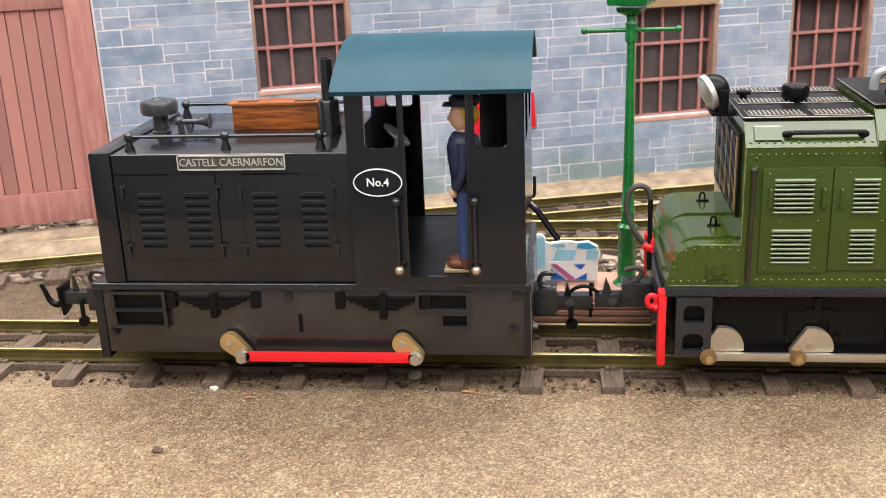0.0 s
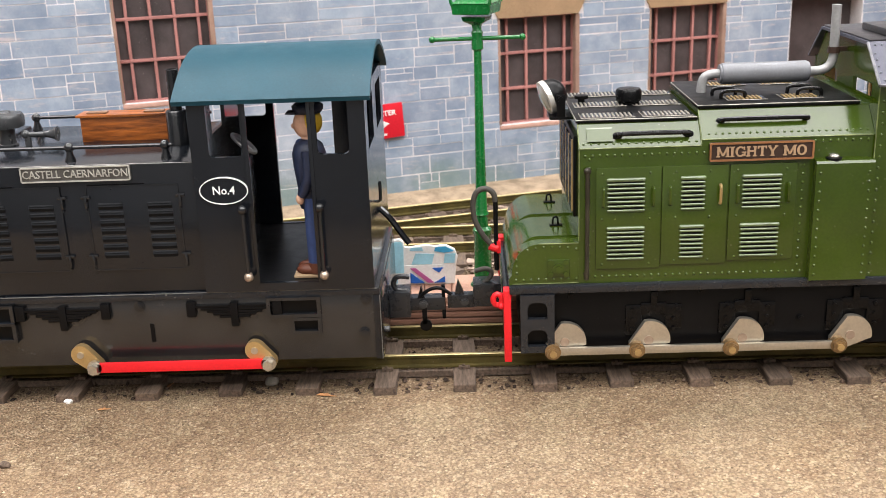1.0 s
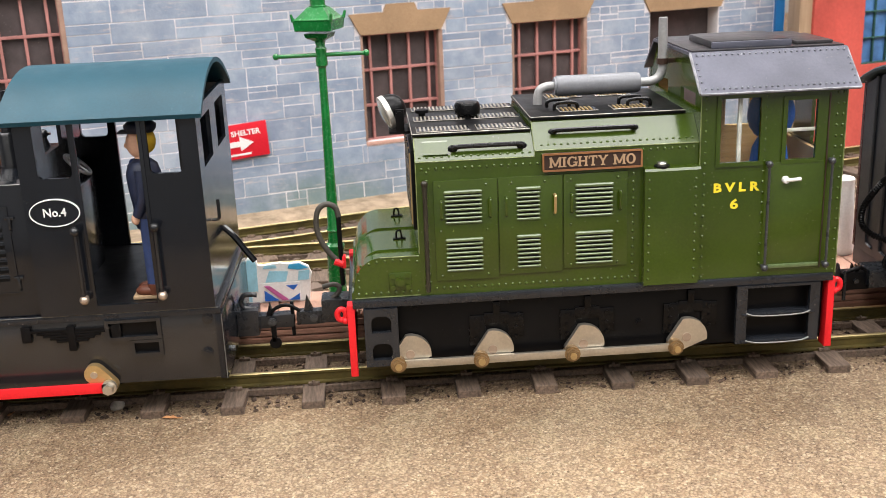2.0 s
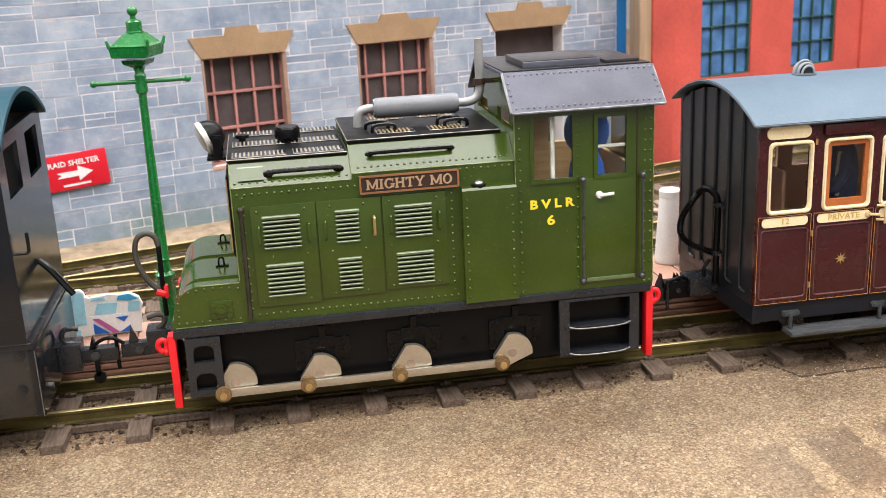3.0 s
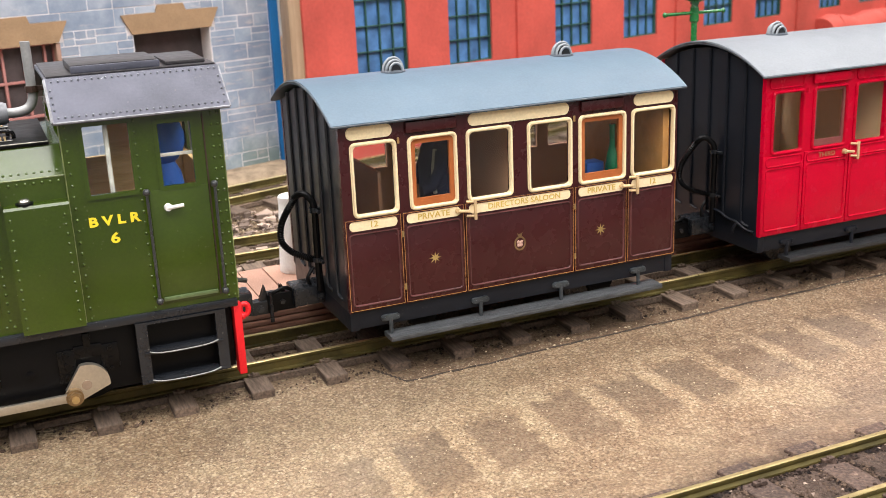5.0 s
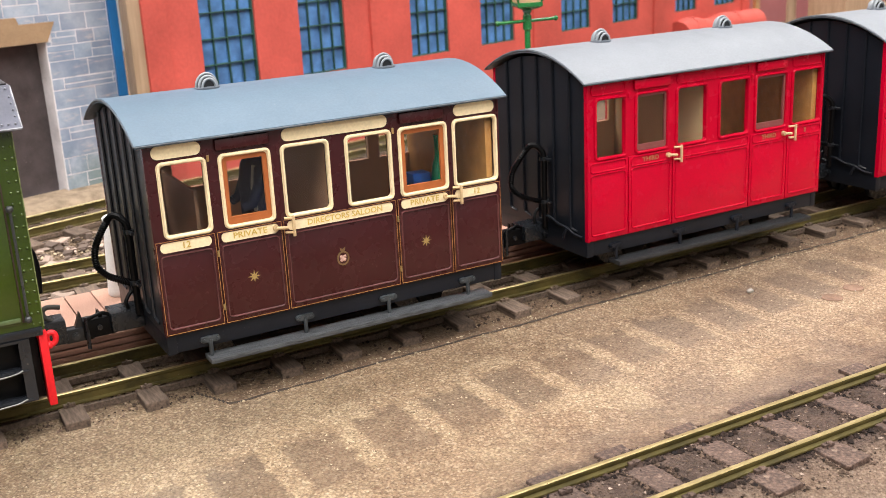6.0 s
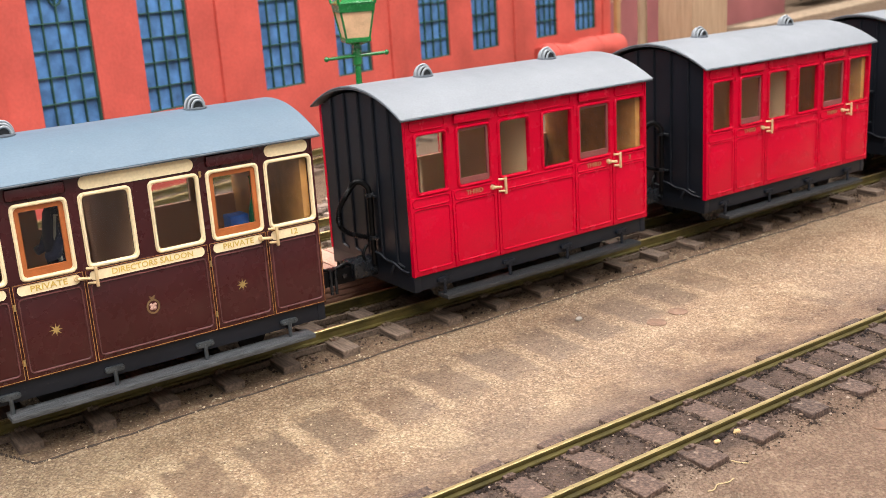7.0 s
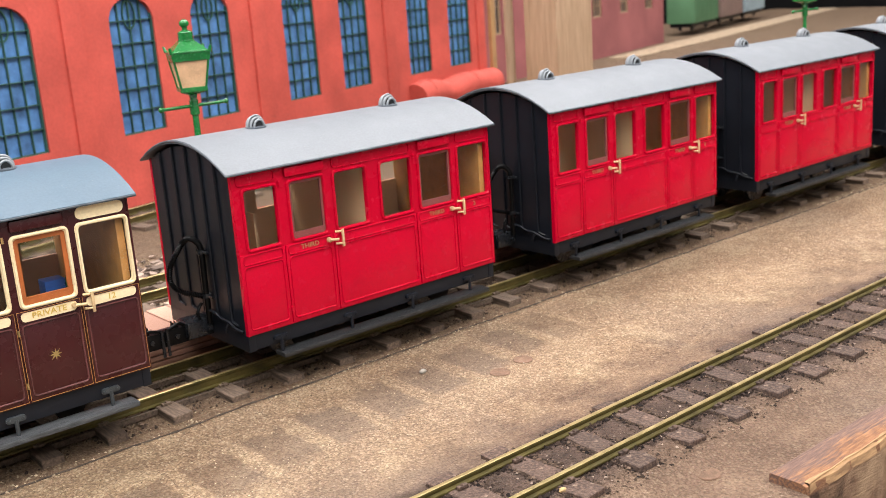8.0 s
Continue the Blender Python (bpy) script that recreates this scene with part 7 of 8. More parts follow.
    made("door_handle", door, M_WHITE, lambda bm: (rod(bm, (227.6, C0 - 0.4, 95), (227.6, C0 - 2.2, 95), 1.7, 1.4, 12), tube(bm, [(227.6, C0 - 2, 95), (230, C0 - 2.5, 95.2), (233.6, C0 - 2.3, 95.4)], 0.8, 8)), "white lever door handle", smooth=60)
    for hx in (219.6, 246.6):
        h = made("grab_rail", t, M_STEELDARK, lambda bm: rod(bm, (hx, C0 - 3.0, 57), (hx, C0 - 3.0, 102.5), 0.6, seg=8), "slim dark cab handrail")
        for hz in (56.8, 102.6):
            made("knob", h, M_STEELDARK, lambda bm: (ball(bm, (hx, C0 - 2.9, hz), 1.5, 12), rod(bm, (hx, C0, hz), (hx, C0 - 3, hz), 0.9, seg=8)), smooth=60)
    pts = [(x, C0 - 0.1, z) for x in (192.6, 218.0) for z in line(53.5, 131, 18)] + [(x, C0 - 0.1, z) for x in (248.4, 251) for z in line(53.5, 131, 18)]
    rivets("rivets", t, M_RIVET, pts, 0.75)
    bm = bmesh.new()
    letters(bm, "B V L R", 3.8, 206.4, C0 - 0.15, 92.6, 0.25, bold=0.2, wide=1.2)
    letters(bm, "6", 4.2, 205.9, C0 - 0.15, 85.2, 0.25, bold=0.16, wide=1.3)
    part("lettering", bm, M_YELLOW, t, "yellow painted letters and number")
    # roof
    R0, R1 = -1.6, WIDE + 1.6
    prof = [(R0, 134.0), (15, 148.6), (WIDE - 15, 148.6), (R1, 134.0), (R1 - 0.3, 132.8), (WIDE - 15.5, 147.3), (15.5, 147.3), (R0 + 0.3, 132.8)]
    roof = made("roof", t, M_LEADROOF, lambda bm: prism(bm, prof, "x", 188.6, 255.8), "lead-grey sloping roof with riveted seams", smooth=0)
    boxed("roof_top", roof, M_ROOFDARK, 189.5, 255, 15.5, WIDE - 15.5, 148.65, 149.3, bevel=0.2, label="dark flat roof deck")
    boxed("hatch", roof, M_ROOFDARK, 199, 233, 20, 52, 149.3, 152.4, bevel=0.7, label="dark sliding roof hatch")
    boxed("hatch_lip", roof, M_LEADROOF, 199, 233.4, 18.4, 20.2, 149.3, 152.0, bevel=0.4)
    boxed("hatch", roof, M_ROOFDARK, 236, 252, 20, 50, 149.3, 150.8, bevel=0.5)
    slope = lambda f: (R0 + (15 - R0) * f, 134 + 14.6 * f)
    rv = [(x, slope(0.08)[0], slope(0.08)[1] + 0.3) for x in line(191, 254, 26)] + [(x, slope(0.9)[0], slope(0.9)[1] + 0.3) for x in line(191, 254, 26)] + [(x, slope(f)[0], slope(f)[1] + 0.3) for x in (190, 254.6) for f in (0.25, 0.4, 0.55, 0.7)]
    rivets("rivets", roof, M_LEADRIVET, rv, 0.55)
    s0, s1 = slope(0.0), slope(1.0)
    made("chipped_edge", roof, M_LEADCHIP, lambda bm: (rod(bm, (188.6, s0[0], s0[1] - 0.5), (255.8, s0[0], s0[1] - 0.5), 0.5, seg=6), rod(bm, (188.5, s0[0], s0[1] - 0.4), (188.5, s1[0], s1[1] - 0.4), 0.6, seg=6), rod(bm, (255.9, s0[0], s0[1] - 0.4), (255.9, s1[0], s1[1] - 0.4), 0.45, seg=6)), "pale chipped edges of the roof sheet")
    # exhaust silencer over the bonnet
    ey = CY
    sil = made("silencer", t, M_ALU, lambda bm: (rod(bm, (137, ey, 133), (173.5, ey, 133), 4.6, seg=24), rod(bm, (136, ey, 133), (174.5, ey, 133), 4.1, seg=24)), "silver exhaust silencer", smooth=40)
    made("exhaust_pipe", sil, M_PIPE, lambda bm: tube(bm, [(128.6, ey, 124), (128.6, ey, 128), (129.8, ey, 131.6), (133, ey, 133), (137, ey, 133)], 2.0, 12), smooth=60)
    made("exhaust_pipe", sil, M_PIPE, lambda bm: (tube(bm, [(174, ey, 133), (179, ey, 133), (183, ey, 134.5), (185, ey, 138.5), (185, ey, 146), (185, ey, 161)], 2.0, 12)), smooth=60)
    made("pipe_clamp", sil, M_DARKBROWN, lambda bm: (rod(bm, (185, ey, 140.6), (185, ey, 143.2), 2.7, seg=12), box(bm, 185, 191, ey - 1, ey + 1, 141, 143, 0.2)))
    # head lamp
    ax_, hc = Vector((-0.9, -0.22, -0.36)).normalized(), Vector((61.9, CY, 125.6))
    hl = made("headlight", t, M_MATTBLACK, lambda bm: pipe(bm, [hc + ax_ * d for d in (0.4, -1.5, -3.5, -5.5, -7, -7.8)], lambda u: 7.3 * (1 - 0.8 * u ** 2.4), 26), "black round headlight with silver rim", smooth=50)
    made("rim", hl, M_SILVERRIM, lambda bm: pipe(bm, [hc + ax_ * d for d in (2.4, 2.2, 0.6, 0.0)], lambda u: 7.0 + 0.7 * (u > 0.2), 28), "dull silver headlight rim", smooth=40)
    made("lens", hl, M_LENS, lambda bm: pipe(bm, [hc + ax_ * d for d in (3.6, 3.3, 2.9, 2.3)], lambda u: 6.3 * (0.25 + 0.75 * u ** 0.5), 26), smooth=60)
    made("lamp_bracket", hl, M_MATTBLACK, lambda bm: (box(bm, 64.6, 68.4, CY - 8.8, CY - 7.6, 117.5, 127.5, 0.4), box(bm, 64.6, 68.4, CY + 7.6, CY + 8.8, 117.5, 127.5, 0.4), box(bm, 61.5, 71.5, CY - 8.8, CY + 8.8, 116.6, 117.9, 0.4), rod(bm, (66.3, CY - 7, 125.6), (66.3, CY - 9.8, 125.6), 1.3, seg=8)))
    # wheels, fly cranks and rod
    for wx in (67.3, 103.4, 143.4, 189.3):
        px, pz = wx, 28.6
        web = bmesh.new()
        bx, bz = px - 7.6, 22.4
        fan = [(bx + 5.7 + 8.9 * math.cos(radians(q)), bz + 3.4 + 8.9 * math.sin(radians(q))) for q in range(-8, 105, 7)] + [(bx - 3.0, bz + 2.2), (bx - 2.6, bz - 2.6), (bx + 1.5, bz - 3.2)]
        prism(web, fan, "y", N - 1.6, N + 1.2)
        w = part("fly_crank", web, M_STEEL, t, "bare steel fly crank", smooth=30)
        made("axle_end", w, M_STEELWARM, lambda bm: rod(bm, (bx + 5.3, N + 2, bz + 3.6), (bx + 5.3, N - 2.0, bz + 3.6), 2.0, seg=16))
        made("crank_pin", w, M_BRASSDARK, lambda bm: (rod(bm, (bx, N, bz), (bx, N - 4.4, bz), 3.5, seg=20), rod(bm, (bx, N - 4.2, bz), (bx, N - 6.0, bz), 2.9, seg=6), rod(bm, (bx, N - 5.9, bz), (bx, N - 6.3, bz), 2.2, seg=16)), "dull brass crank pin with hexagonal nut")
        made("pin_end", w, M_BRASS, lambda bm: rod(bm, (bx, N - 6.2, bz), (bx, N - 7.2, bz), 1.5, seg=12))
        if wx > 70:
            ax = made("axlebox", t, M_AXLE, lambda bm: (box(bm, px - 12, px - 5, N + 1.4, N + 3, 27, 41, 0.4), box(bm, px + 5, px + 12, N + 1.4, N + 3, 30, 41, 0.4), box(bm, px - 5.5, px + 5.5, N + 1.2, N + 3, 36.5, 42, 0.5), box(bm, px - 1.4, px + 1.4, N + 0.8, N + 3, 41, 47, 0.3)))
            made("bolts", ax, M_AXLE, lambda bm: [rod(bm, (px + dx, N + 1.5, z), (px + dx, N + 0.6, z), 0.9, seg=6) for dx in (-9, 8.5) for z in (30, 34.5, 39)])
        for wy in (22.0, F - 21.7):
            made("wheel", t, M_MATTBLACK, lambda bm: rod(bm, (px, wy, 28), (px, wy + 3.7, 28), 16.4, seg=30), smooth=40)
    made("coupling_rod", t, M_STEEL, lambda bm: box(bm, 59.7, 181.7, N - 3.9, N - 2.3, 20.6, 24.2, 0.3), "bare steel coupling rod")
    for bx, bz in ((166.5, 33), (110, 46.5), (68, 46), (152, 46.5), (124, 46.5)):
        hex_bolt("bolt", t, M_MATTBLACK, bx, N + 2.5, bz, 1.3, 1.4)
    # couplers and hoses
    for s, ex0 in ((-1, 39), (1, 252.8)):
        c = boxed("coupler", t, M_DARKGREY, min(ex0, ex0 + s * 13), max(ex0, ex0 + s * 13), CY - 6, CY + 6, 29.5, 40.5, bevel=0.7, label="dark cast centre coupler")
        e1, e2 = ex0 + s * 12.5, ex0 + s * 25
        made("coupler_bar", c, M_DARKGREY, lambda bm: (box(bm, min(e1, e2), max(e1, e2), CY - 2.8, CY + 2.8, 28, 34.4, 0.5), prism(bm, [(ex0 + s * 17, 34), (ex0 + s * 20, 41.5), (ex0 + s * 21.6, 34)], "y", CY - 1.5, CY + 1.5)))
        made("coupler_hook", c, M_RUBBER, lambda bm: tube(bm, [(ex0 + s * 8, CY - 2, 40), (ex0 + s * 5, CY - 2, 42.5), (ex0 + s * 4.4, CY - 2, 45.4), (ex0 + s * 7, CY - 2, 46.8), (ex0 + s * 12, CY - 2, 45.8)], 1.2, 8), "bent grey uncoupling hook", smooth=60)
        hex_bolt("link_bolt", c, M_STEELDARK, ex0 + s * 17, CY - 2.8, 31, 1.5, 1.2)
    ph = made("vacuum_pipe", t, M_MATTBLACK, lambda bm: rod(bm, (37, 31, 50), (37, 31, 83), 1.1, seg=10), "black upright brake pipe with hose")
    made("hose", ph, M_RUBBER, lambda bm: tube(bm, [(37, 31, 82), (36, 31, 86), (32.5, 31, 88), (28.5, 31, 86), (27, 31, 80), (28, 31, 73), (31.5, 31, 66), (35, 31, 62)], 1.25, 10), "worn grey-brown rubber hose", smooth=60)
    made("pipe_clip", ph, M_SIGNALRED, lambda bm: (rod(bm, (34, 31, 61.5), (37.5, 31, 60), 1.9, seg=10), box(bm, 36.6, 39, 30, 33, 58, 64, 0.4)), "red pipe bracket")
    ph2 = made("vacuum_pipe", t, M_MATTBLACK, lambda bm: tube(bm, [(253, 30, 78), (255, 30, 76), (256, 30, 70), (256, 30, 64), (255.5, 30, 58)], 1.9, 10), "ribbed dark brake hose", smooth=60)
    return t


M_GRILLEEDGE = paint("rubbed_pale_metal_edge", (0.3, 0.28, 0.24), 0.35, 0.3, vary=0.9, cloud=200)
M_AXLE = paint("glossy_black_casting", (0.0022, 0.0022, 0.0026), 0.25, vary=0.3, spec=0.2)
# rivets paler than the body: their lamp glints are painted in
M_RIVET = paint("glint_green_rivet", (0.05, 0.084, 0.01), 0.16, vary=0.5, cloud=200, coat=0.5, spec=0.5)
# paler green puts the louvres' highlights into the colour; also on the kick strip
M_LOUVRE = paint("highlit_green_louvre", (0.09, 0.13, 0.05), 0.2, 0.0, vary=0.35, cloud=120, coat=0.5, spec=0.5)
M_EDGEGREEN = paint("rubbed_green_edge", (0.16, 0.19, 0.07), 0.3, vary=0.8, cloud=250)
M_DARKBROWN = paint("dark_brown_plate", (0.035, 0.018, 0.012), 0.5, vary=0.3)
M_COPPER = paint("copper_rim", (0.42, 0.2, 0.09), 0.4, 0.7, vary=0.2)
M_BEIGEMETAL = paint("pale_brass_letters", (0.46, 0.31, 0.19), 0.4, 0.3, vary=0.2)
M_BOXPALE = wood("pale_cab_wood", (0.6, 0.36, 0.14), (0.82, 0.58, 0.28), 60)
M_ROOFDARK = paint("dark_brown_grey_roof", (0.035, 0.033, 0.036), 0.32, 0.1, vary=0.4, cloud=50)
M_RUSTPIPE = paint("dark_rusty_pipe", (0.035, 0.03, 0.02), 0.35, 0.2, vary=0.5, cloud=120, chips=(0.25, 0.11, 0.03))
M_LEADRIVET = paint("pale_lead_rivet", (0.2, 0.205, 0.235), 0.35, 0.2, vary=0.5, cloud=150)
M_LEADCHIP = paint("chipped_lead_edge", (0.2, 0.2, 0.22), 0.4, 0.1, vary=0.8, cloud=220, chips=(0.7, 0.7, 0.68))
M_RUBBER = paint("worn_rubber", (0.05, 0.045, 0.038), 0.6, vary=0.4, cloud=120)
M_SILVERRIM = paint("dull_silver_rim", (0.62, 0.6, 0.56), 0.3, 0.5, vary=0.2, cloud=90)
M_WORNWHITE = paint("worn_white_bar", (0.42, 0.41, 0.37), 0.5, vary=0.4, cloud=150)
M_LENS = paint("silvered_lens", (0.62, 0.62, 0.58), 0.18, 0.6, vary=0.1)
green_engine()


# ---- yard lamps ----
def yard_lamp(x, y, top, z0, glazed=True):
    """Cast green lamp post with a crossbar and a six-sided lantern; top is the height of the crossbar."""
    t = thing("yard_lamp", x, y, z0, "green cast-metal yard lamp post with an amber lantern", "street lamp", "yard lamps")
    b = top
    made("post", t, M_LAMPGREEN, lambda bm: lathe(bm, (x, y, z0), [(6.8, 0), (6.8, 2.2), (5.4, 3.2), (4.6, 5), (4.4, 29), (5.0, 30), (5.0, 32), (3.4, 33.5), (3.0, 39), (3.8, 40), (3.0, 41.5), (2.6, 64), (2.0, b - z0 - 22), (1.9, b - z0 - 6), (2.9, b - z0 - 5), (2.9, b - z0 - 2), (2.4, b - z0), (2.9, b - z0 + 3), (2.2, b - z0 + 4), (2.2, b - z0 + 7)], 14), "green tapered post", smooth=40)
    made("crossbar", t, M_LAMPGREEN, lambda bm: (rod(bm, (x - 21.5, y, b), (x + 21.5, y, b), 1.05, seg=10), ball(bm, (x - 21.8, y, b), 1.7, 10), ball(bm, (x + 21.8, y, b), 1.7, 10)), smooth=60)
    drop = 0 if glazed else 18

    def four(bm, prof):
        m = Matrix.Translation((x, y, 0)) @ Matrix.Rotation(radians(27), 4, "Z") @ Matrix.Translation((-x, -y, 0))
        lathe(bm, (x, y, b), prof, 4, m)
    lan = made("lantern_base", t, M_LAMPGREEN, lambda bm: four(bm, [(3, 5), (3.2, 7), (8, 8.5), (10.8, 9.6), (11.4, 10), (11.4, 12.6), (10.6, 13)] if glazed else [(3, 5), (3.4, 7), (9, 9.5), (10, 12)]), smooth=0)
    if glazed:
        made("lantern_glass", lan, M_AMBER, lambda bm: four(bm, [(10.2, 12.8), (14, 32)]), "frosted amber glass", smooth=0)
    for k in range(4):
        a = radians(27 + 90 * k)
        ca, sa = math.cos(a), math.sin(a)
        if glazed:
            made("lantern_bar", lan, M_LAMPGREEN, lambda bm: rod(bm, (x + 10.4 * ca, y + 10.4 * sa, b + 12.5), (x + 14.4 * ca, y + 14.4 * sa, b + 32.4), 0.7, seg=6))
    cap = made("lantern_cap", lan, M_LAMPGREEN, lambda bm: four(bm, [(14.2, 31.6 - drop), (15.4, 32 - drop), (16.2, 37.4 - drop), (16.8, 38.4 - drop), (14, 39.4 - drop), (7, 45 - drop), (6.4, 45.4 - drop)]), smooth=0)
    made("cap_collar", lan, M_LAMPGREEN, lambda bm: lathe(bm, (x, y, b - drop), [(5.2, 44.8), (5.2, 46), (4.4, 46.4), (4.4, 51.6), (3.4, 52.6), (1.6, 53.2), (1.5, 55.6)], 16), smooth=40)
    made("finial", lan, M_LAMPGREEN, lambda bm: ball(bm, (x, y, b + 57.8 - drop), 3.0, 16), smooth=60)
    for k in range(4):
        a = radians(27 + 90 * k)
        ca, sa = math.cos(a), math.sin(a)
        made("cap_spike", lan, M_LAMPGREEN, lambda bm: (rod(bm, (x + 15.6 * ca, y + 15.6 * sa, b + 37.6 - drop), (x + 17 * ca, y + 17 * sa, b + 42 - drop), 1.2, 0.7, 8)))
    k = (1.0, 0.83) if glazed else (0.84, 0.8)
    lan.scale = (k[0], k[0], k[1])
    lan.location.z = (b + 5 - z0) * (1 - k[1]) * MM
    return t


M_AMBER = paint("frosted_amber_glass", (0.66, 0.42, 0.24), 0.35, vary=0.3, cloud=90)
yard_lamp(31.5, 97, 145.6, 17.5, glazed=False)
yard_lamp(578, 130, 141, 1.5)
yard_lamp(1255, 130, 147, 1.5)

# ---- platform behind the train ----
plat = thing("platform", 500, 118, 2, "low platform of pinkish brown timber boards behind the track", "platform", kind="structure")
boxed("platform_core", plat, M_TIMBER, -70, 260, 80, 110, 1, 17)
boxed("platform_core", plat, M_TIMBER, 260.2, 1300, 80, 138, 1, 17)
plank = unit_mesh("plank", M_DECK, 0.03)
rnd = random.Random(5)
for k in range(98):
    o = new("plank", plank)
    o.parent = plat
    deep = 34 if -62 + 14.0 * k < 262 else 62
    o.location = ((-62 + 14.0 * k - 500) * MM, (79 + deep / 2 + rnd.uniform(-0.8, 0.8) - 118) * MM, (18.2 - 2 + rnd.uniform(-0.3, 0.3)) * MM)
    o.scale = (13.2 * MM, deep * MM, 2.4 * MM)
for z in (3.5, 7, 10.5, 14):
    boxed("edge_board", plat, M_TIMBER, -72, 1301, 77.6, 80.2, z - 1.4, z + 1.4, bevel=0.3)

# ---- little signs and clutter ----
sign = thing("wall_sign", -40, 306, 53, "red enamel shelter sign with white letters on the grey wall", "sign")
sign.rotation_euler = (0, radians(-3), radians(19.29))
bm = bmesh.new()
box(bm, -22, 22, -1.4, 0.2, 0, 24, 0.3)
lpart("sign_board", bm, paint("sign_red", (0.62, 0.01, 0.025), 0.45, vary=0.1), sign)
bm = bmesh.new()
letters(bm, "RAID SHELTER", 3.6, 0, -1.6, 17.6, 0.3, bold=0.12, wide=1.05)
lpart("lettering", bm, M_WHITE, sign)
bm = bmesh.new()
prism(bm, [(-12, 8.4), (2, 8.4), (2, 5.2), (11.5, 10.4), (2, 15.4), (2, 12.2), (-12, 12.2), (-9, 10.3)], "y", -1.75, -1.4)
lpart("arrow", bm, M_WHITE, sign, "white arrow")
bm = bmesh.new()
box(bm, -9, 9, -1.7, -1.4, 2.2, 3.6)
lpart("small_print", bm, M_WHITE, sign)

# painted aircraft cut-out leaning behind the couplings
cut = thing("painted_cutout", -1, 100, 19.4, "white and pale blue painted cut-out with a flag", "cut-out")
outl = [(-20, 19.6), (17, 19.6), (17.6, 30), (18.4, 34), (17.2, 38), (13.5, 40.4), (9, 40), (5, 40.6), (1, 40.2), (-3, 39.6), (-5, 40.2), (-5.4, 42.6), (-7.2, 44.2), (-9.6, 44), (-11.2, 42.4), (-11.4, 40), (-14.5, 39.2), (-20, 39.8)]
made("board", cut, paint("white_card", (0.72, 0.72, 0.7), 0.6, vary=0.12, cloud=60), lambda bm: prism(bm, [(u * 1.22 if u > 0 else u, v) for u, v in outl], "y", 99, 101.5))
M_SKY = paint("pale_sky_blue", (0.3, 0.58, 0.7), 0.6, vary=0.25, cloud=90)
M_SKYB = paint("bright_sky_blue", (0.05, 0.36, 0.62), 0.6, vary=0.25, cloud=90)
wider = lambda pts: [(u * 1.22 if u > 0 else u, v) for u, v in pts]
for nm, mt, pts in (("sky_patch", M_SKY, [(-19.8, 30), (-13, 29), (-11, 35), (-19.8, 35.6)]), ("sky_patch", M_SKY, [(-11, 26), (-5.6, 26), (-5.4, 40), (-6.4, 43), (-10, 43), (-11, 40)]),
                    ("sky_patch", M_SKY, [(-1.6, 30.6), (7.4, 30.6), (8.6, 36), (0.6, 36.6)]), ("sky_patch", M_SKY, [(12.4, 31), (17, 31), (17.6, 36), (13, 36)]),
                    ("sky_patch", M_SKYB, [(8.5, 37.6), (13, 36.6), (17, 37.4), (13.4, 40), (9.2, 39.6)]), ("sky_patch", M_SKY, [(-2.4, 38), (4, 38), (3.4, 39.8), (-1.4, 39.6)]), ("sky_patch", M_SKY, [(-19.8, 20.4), (-9, 20.4), (-9, 23.6), (-19.8, 24)])):
    made(nm, cut, mt, lambda bm: prism(bm, wider(pts), "y", 98.6, 99.2))
made("flag_field", cut, M_WHITE, lambda bm: prism(bm, [(-5, 20.4), (16, 20.4), (16, 30.2), (-5, 30.2)], "y", 98.3, 98.9))
M_FLAGBLUE = paint("flag_blue", (0.012, 0.11, 0.46), 0.6)
for pts in ([(-2.4, 20.6), (5, 20.6), (-2.4, 26.4)], [(9, 28.6), (15, 28.8), (12.6, 26)], [(10, 20.6), (15.6, 20.6), (15.6, 24)]):
    made("flag_blue", cut, M_FLAGBLUE, lambda bm: prism(bm, pts, "y", 97.9, 98.4))
made("flag_red", cut, paint("flag_purple_red", (0.42, 0.1, 0.28), 0.6), lambda bm: prism(bm, [(-2.4, 28.8), (0.6, 28.8), (10, 20.8), (6.6, 20.8)], "y", 97.6, 98.2), "faded purple-red stripe")
cut.location.x -= 0.004

cup = thing("white_canister", 310.5, 127, 19.4, "plain white tapered plastic canister standing on the platform", "canister")
made("body", cup, M_WHITE, lambda bm: lathe(bm, (310.5, 127, 19.4), [(8.0, 0), (8.5, 0.8), (8.3, 3), (6.1, 38), (5.8, 39.2)], 24), smooth=40)
made("lid", cup, M_WHITE, lambda bm: lathe(bm, (310.5, 127, 58.4), [(6.2, 0), (6.3, 3.2), (5.6, 4.0), (1, 4.2)], 24), smooth=40)

M_EDGEPALE = wood("torn_orange_brown_wood", (0.15, 0.08, 0.038), (0.42, 0.25, 0.12), 90, (1, 7, 7), 0.85)


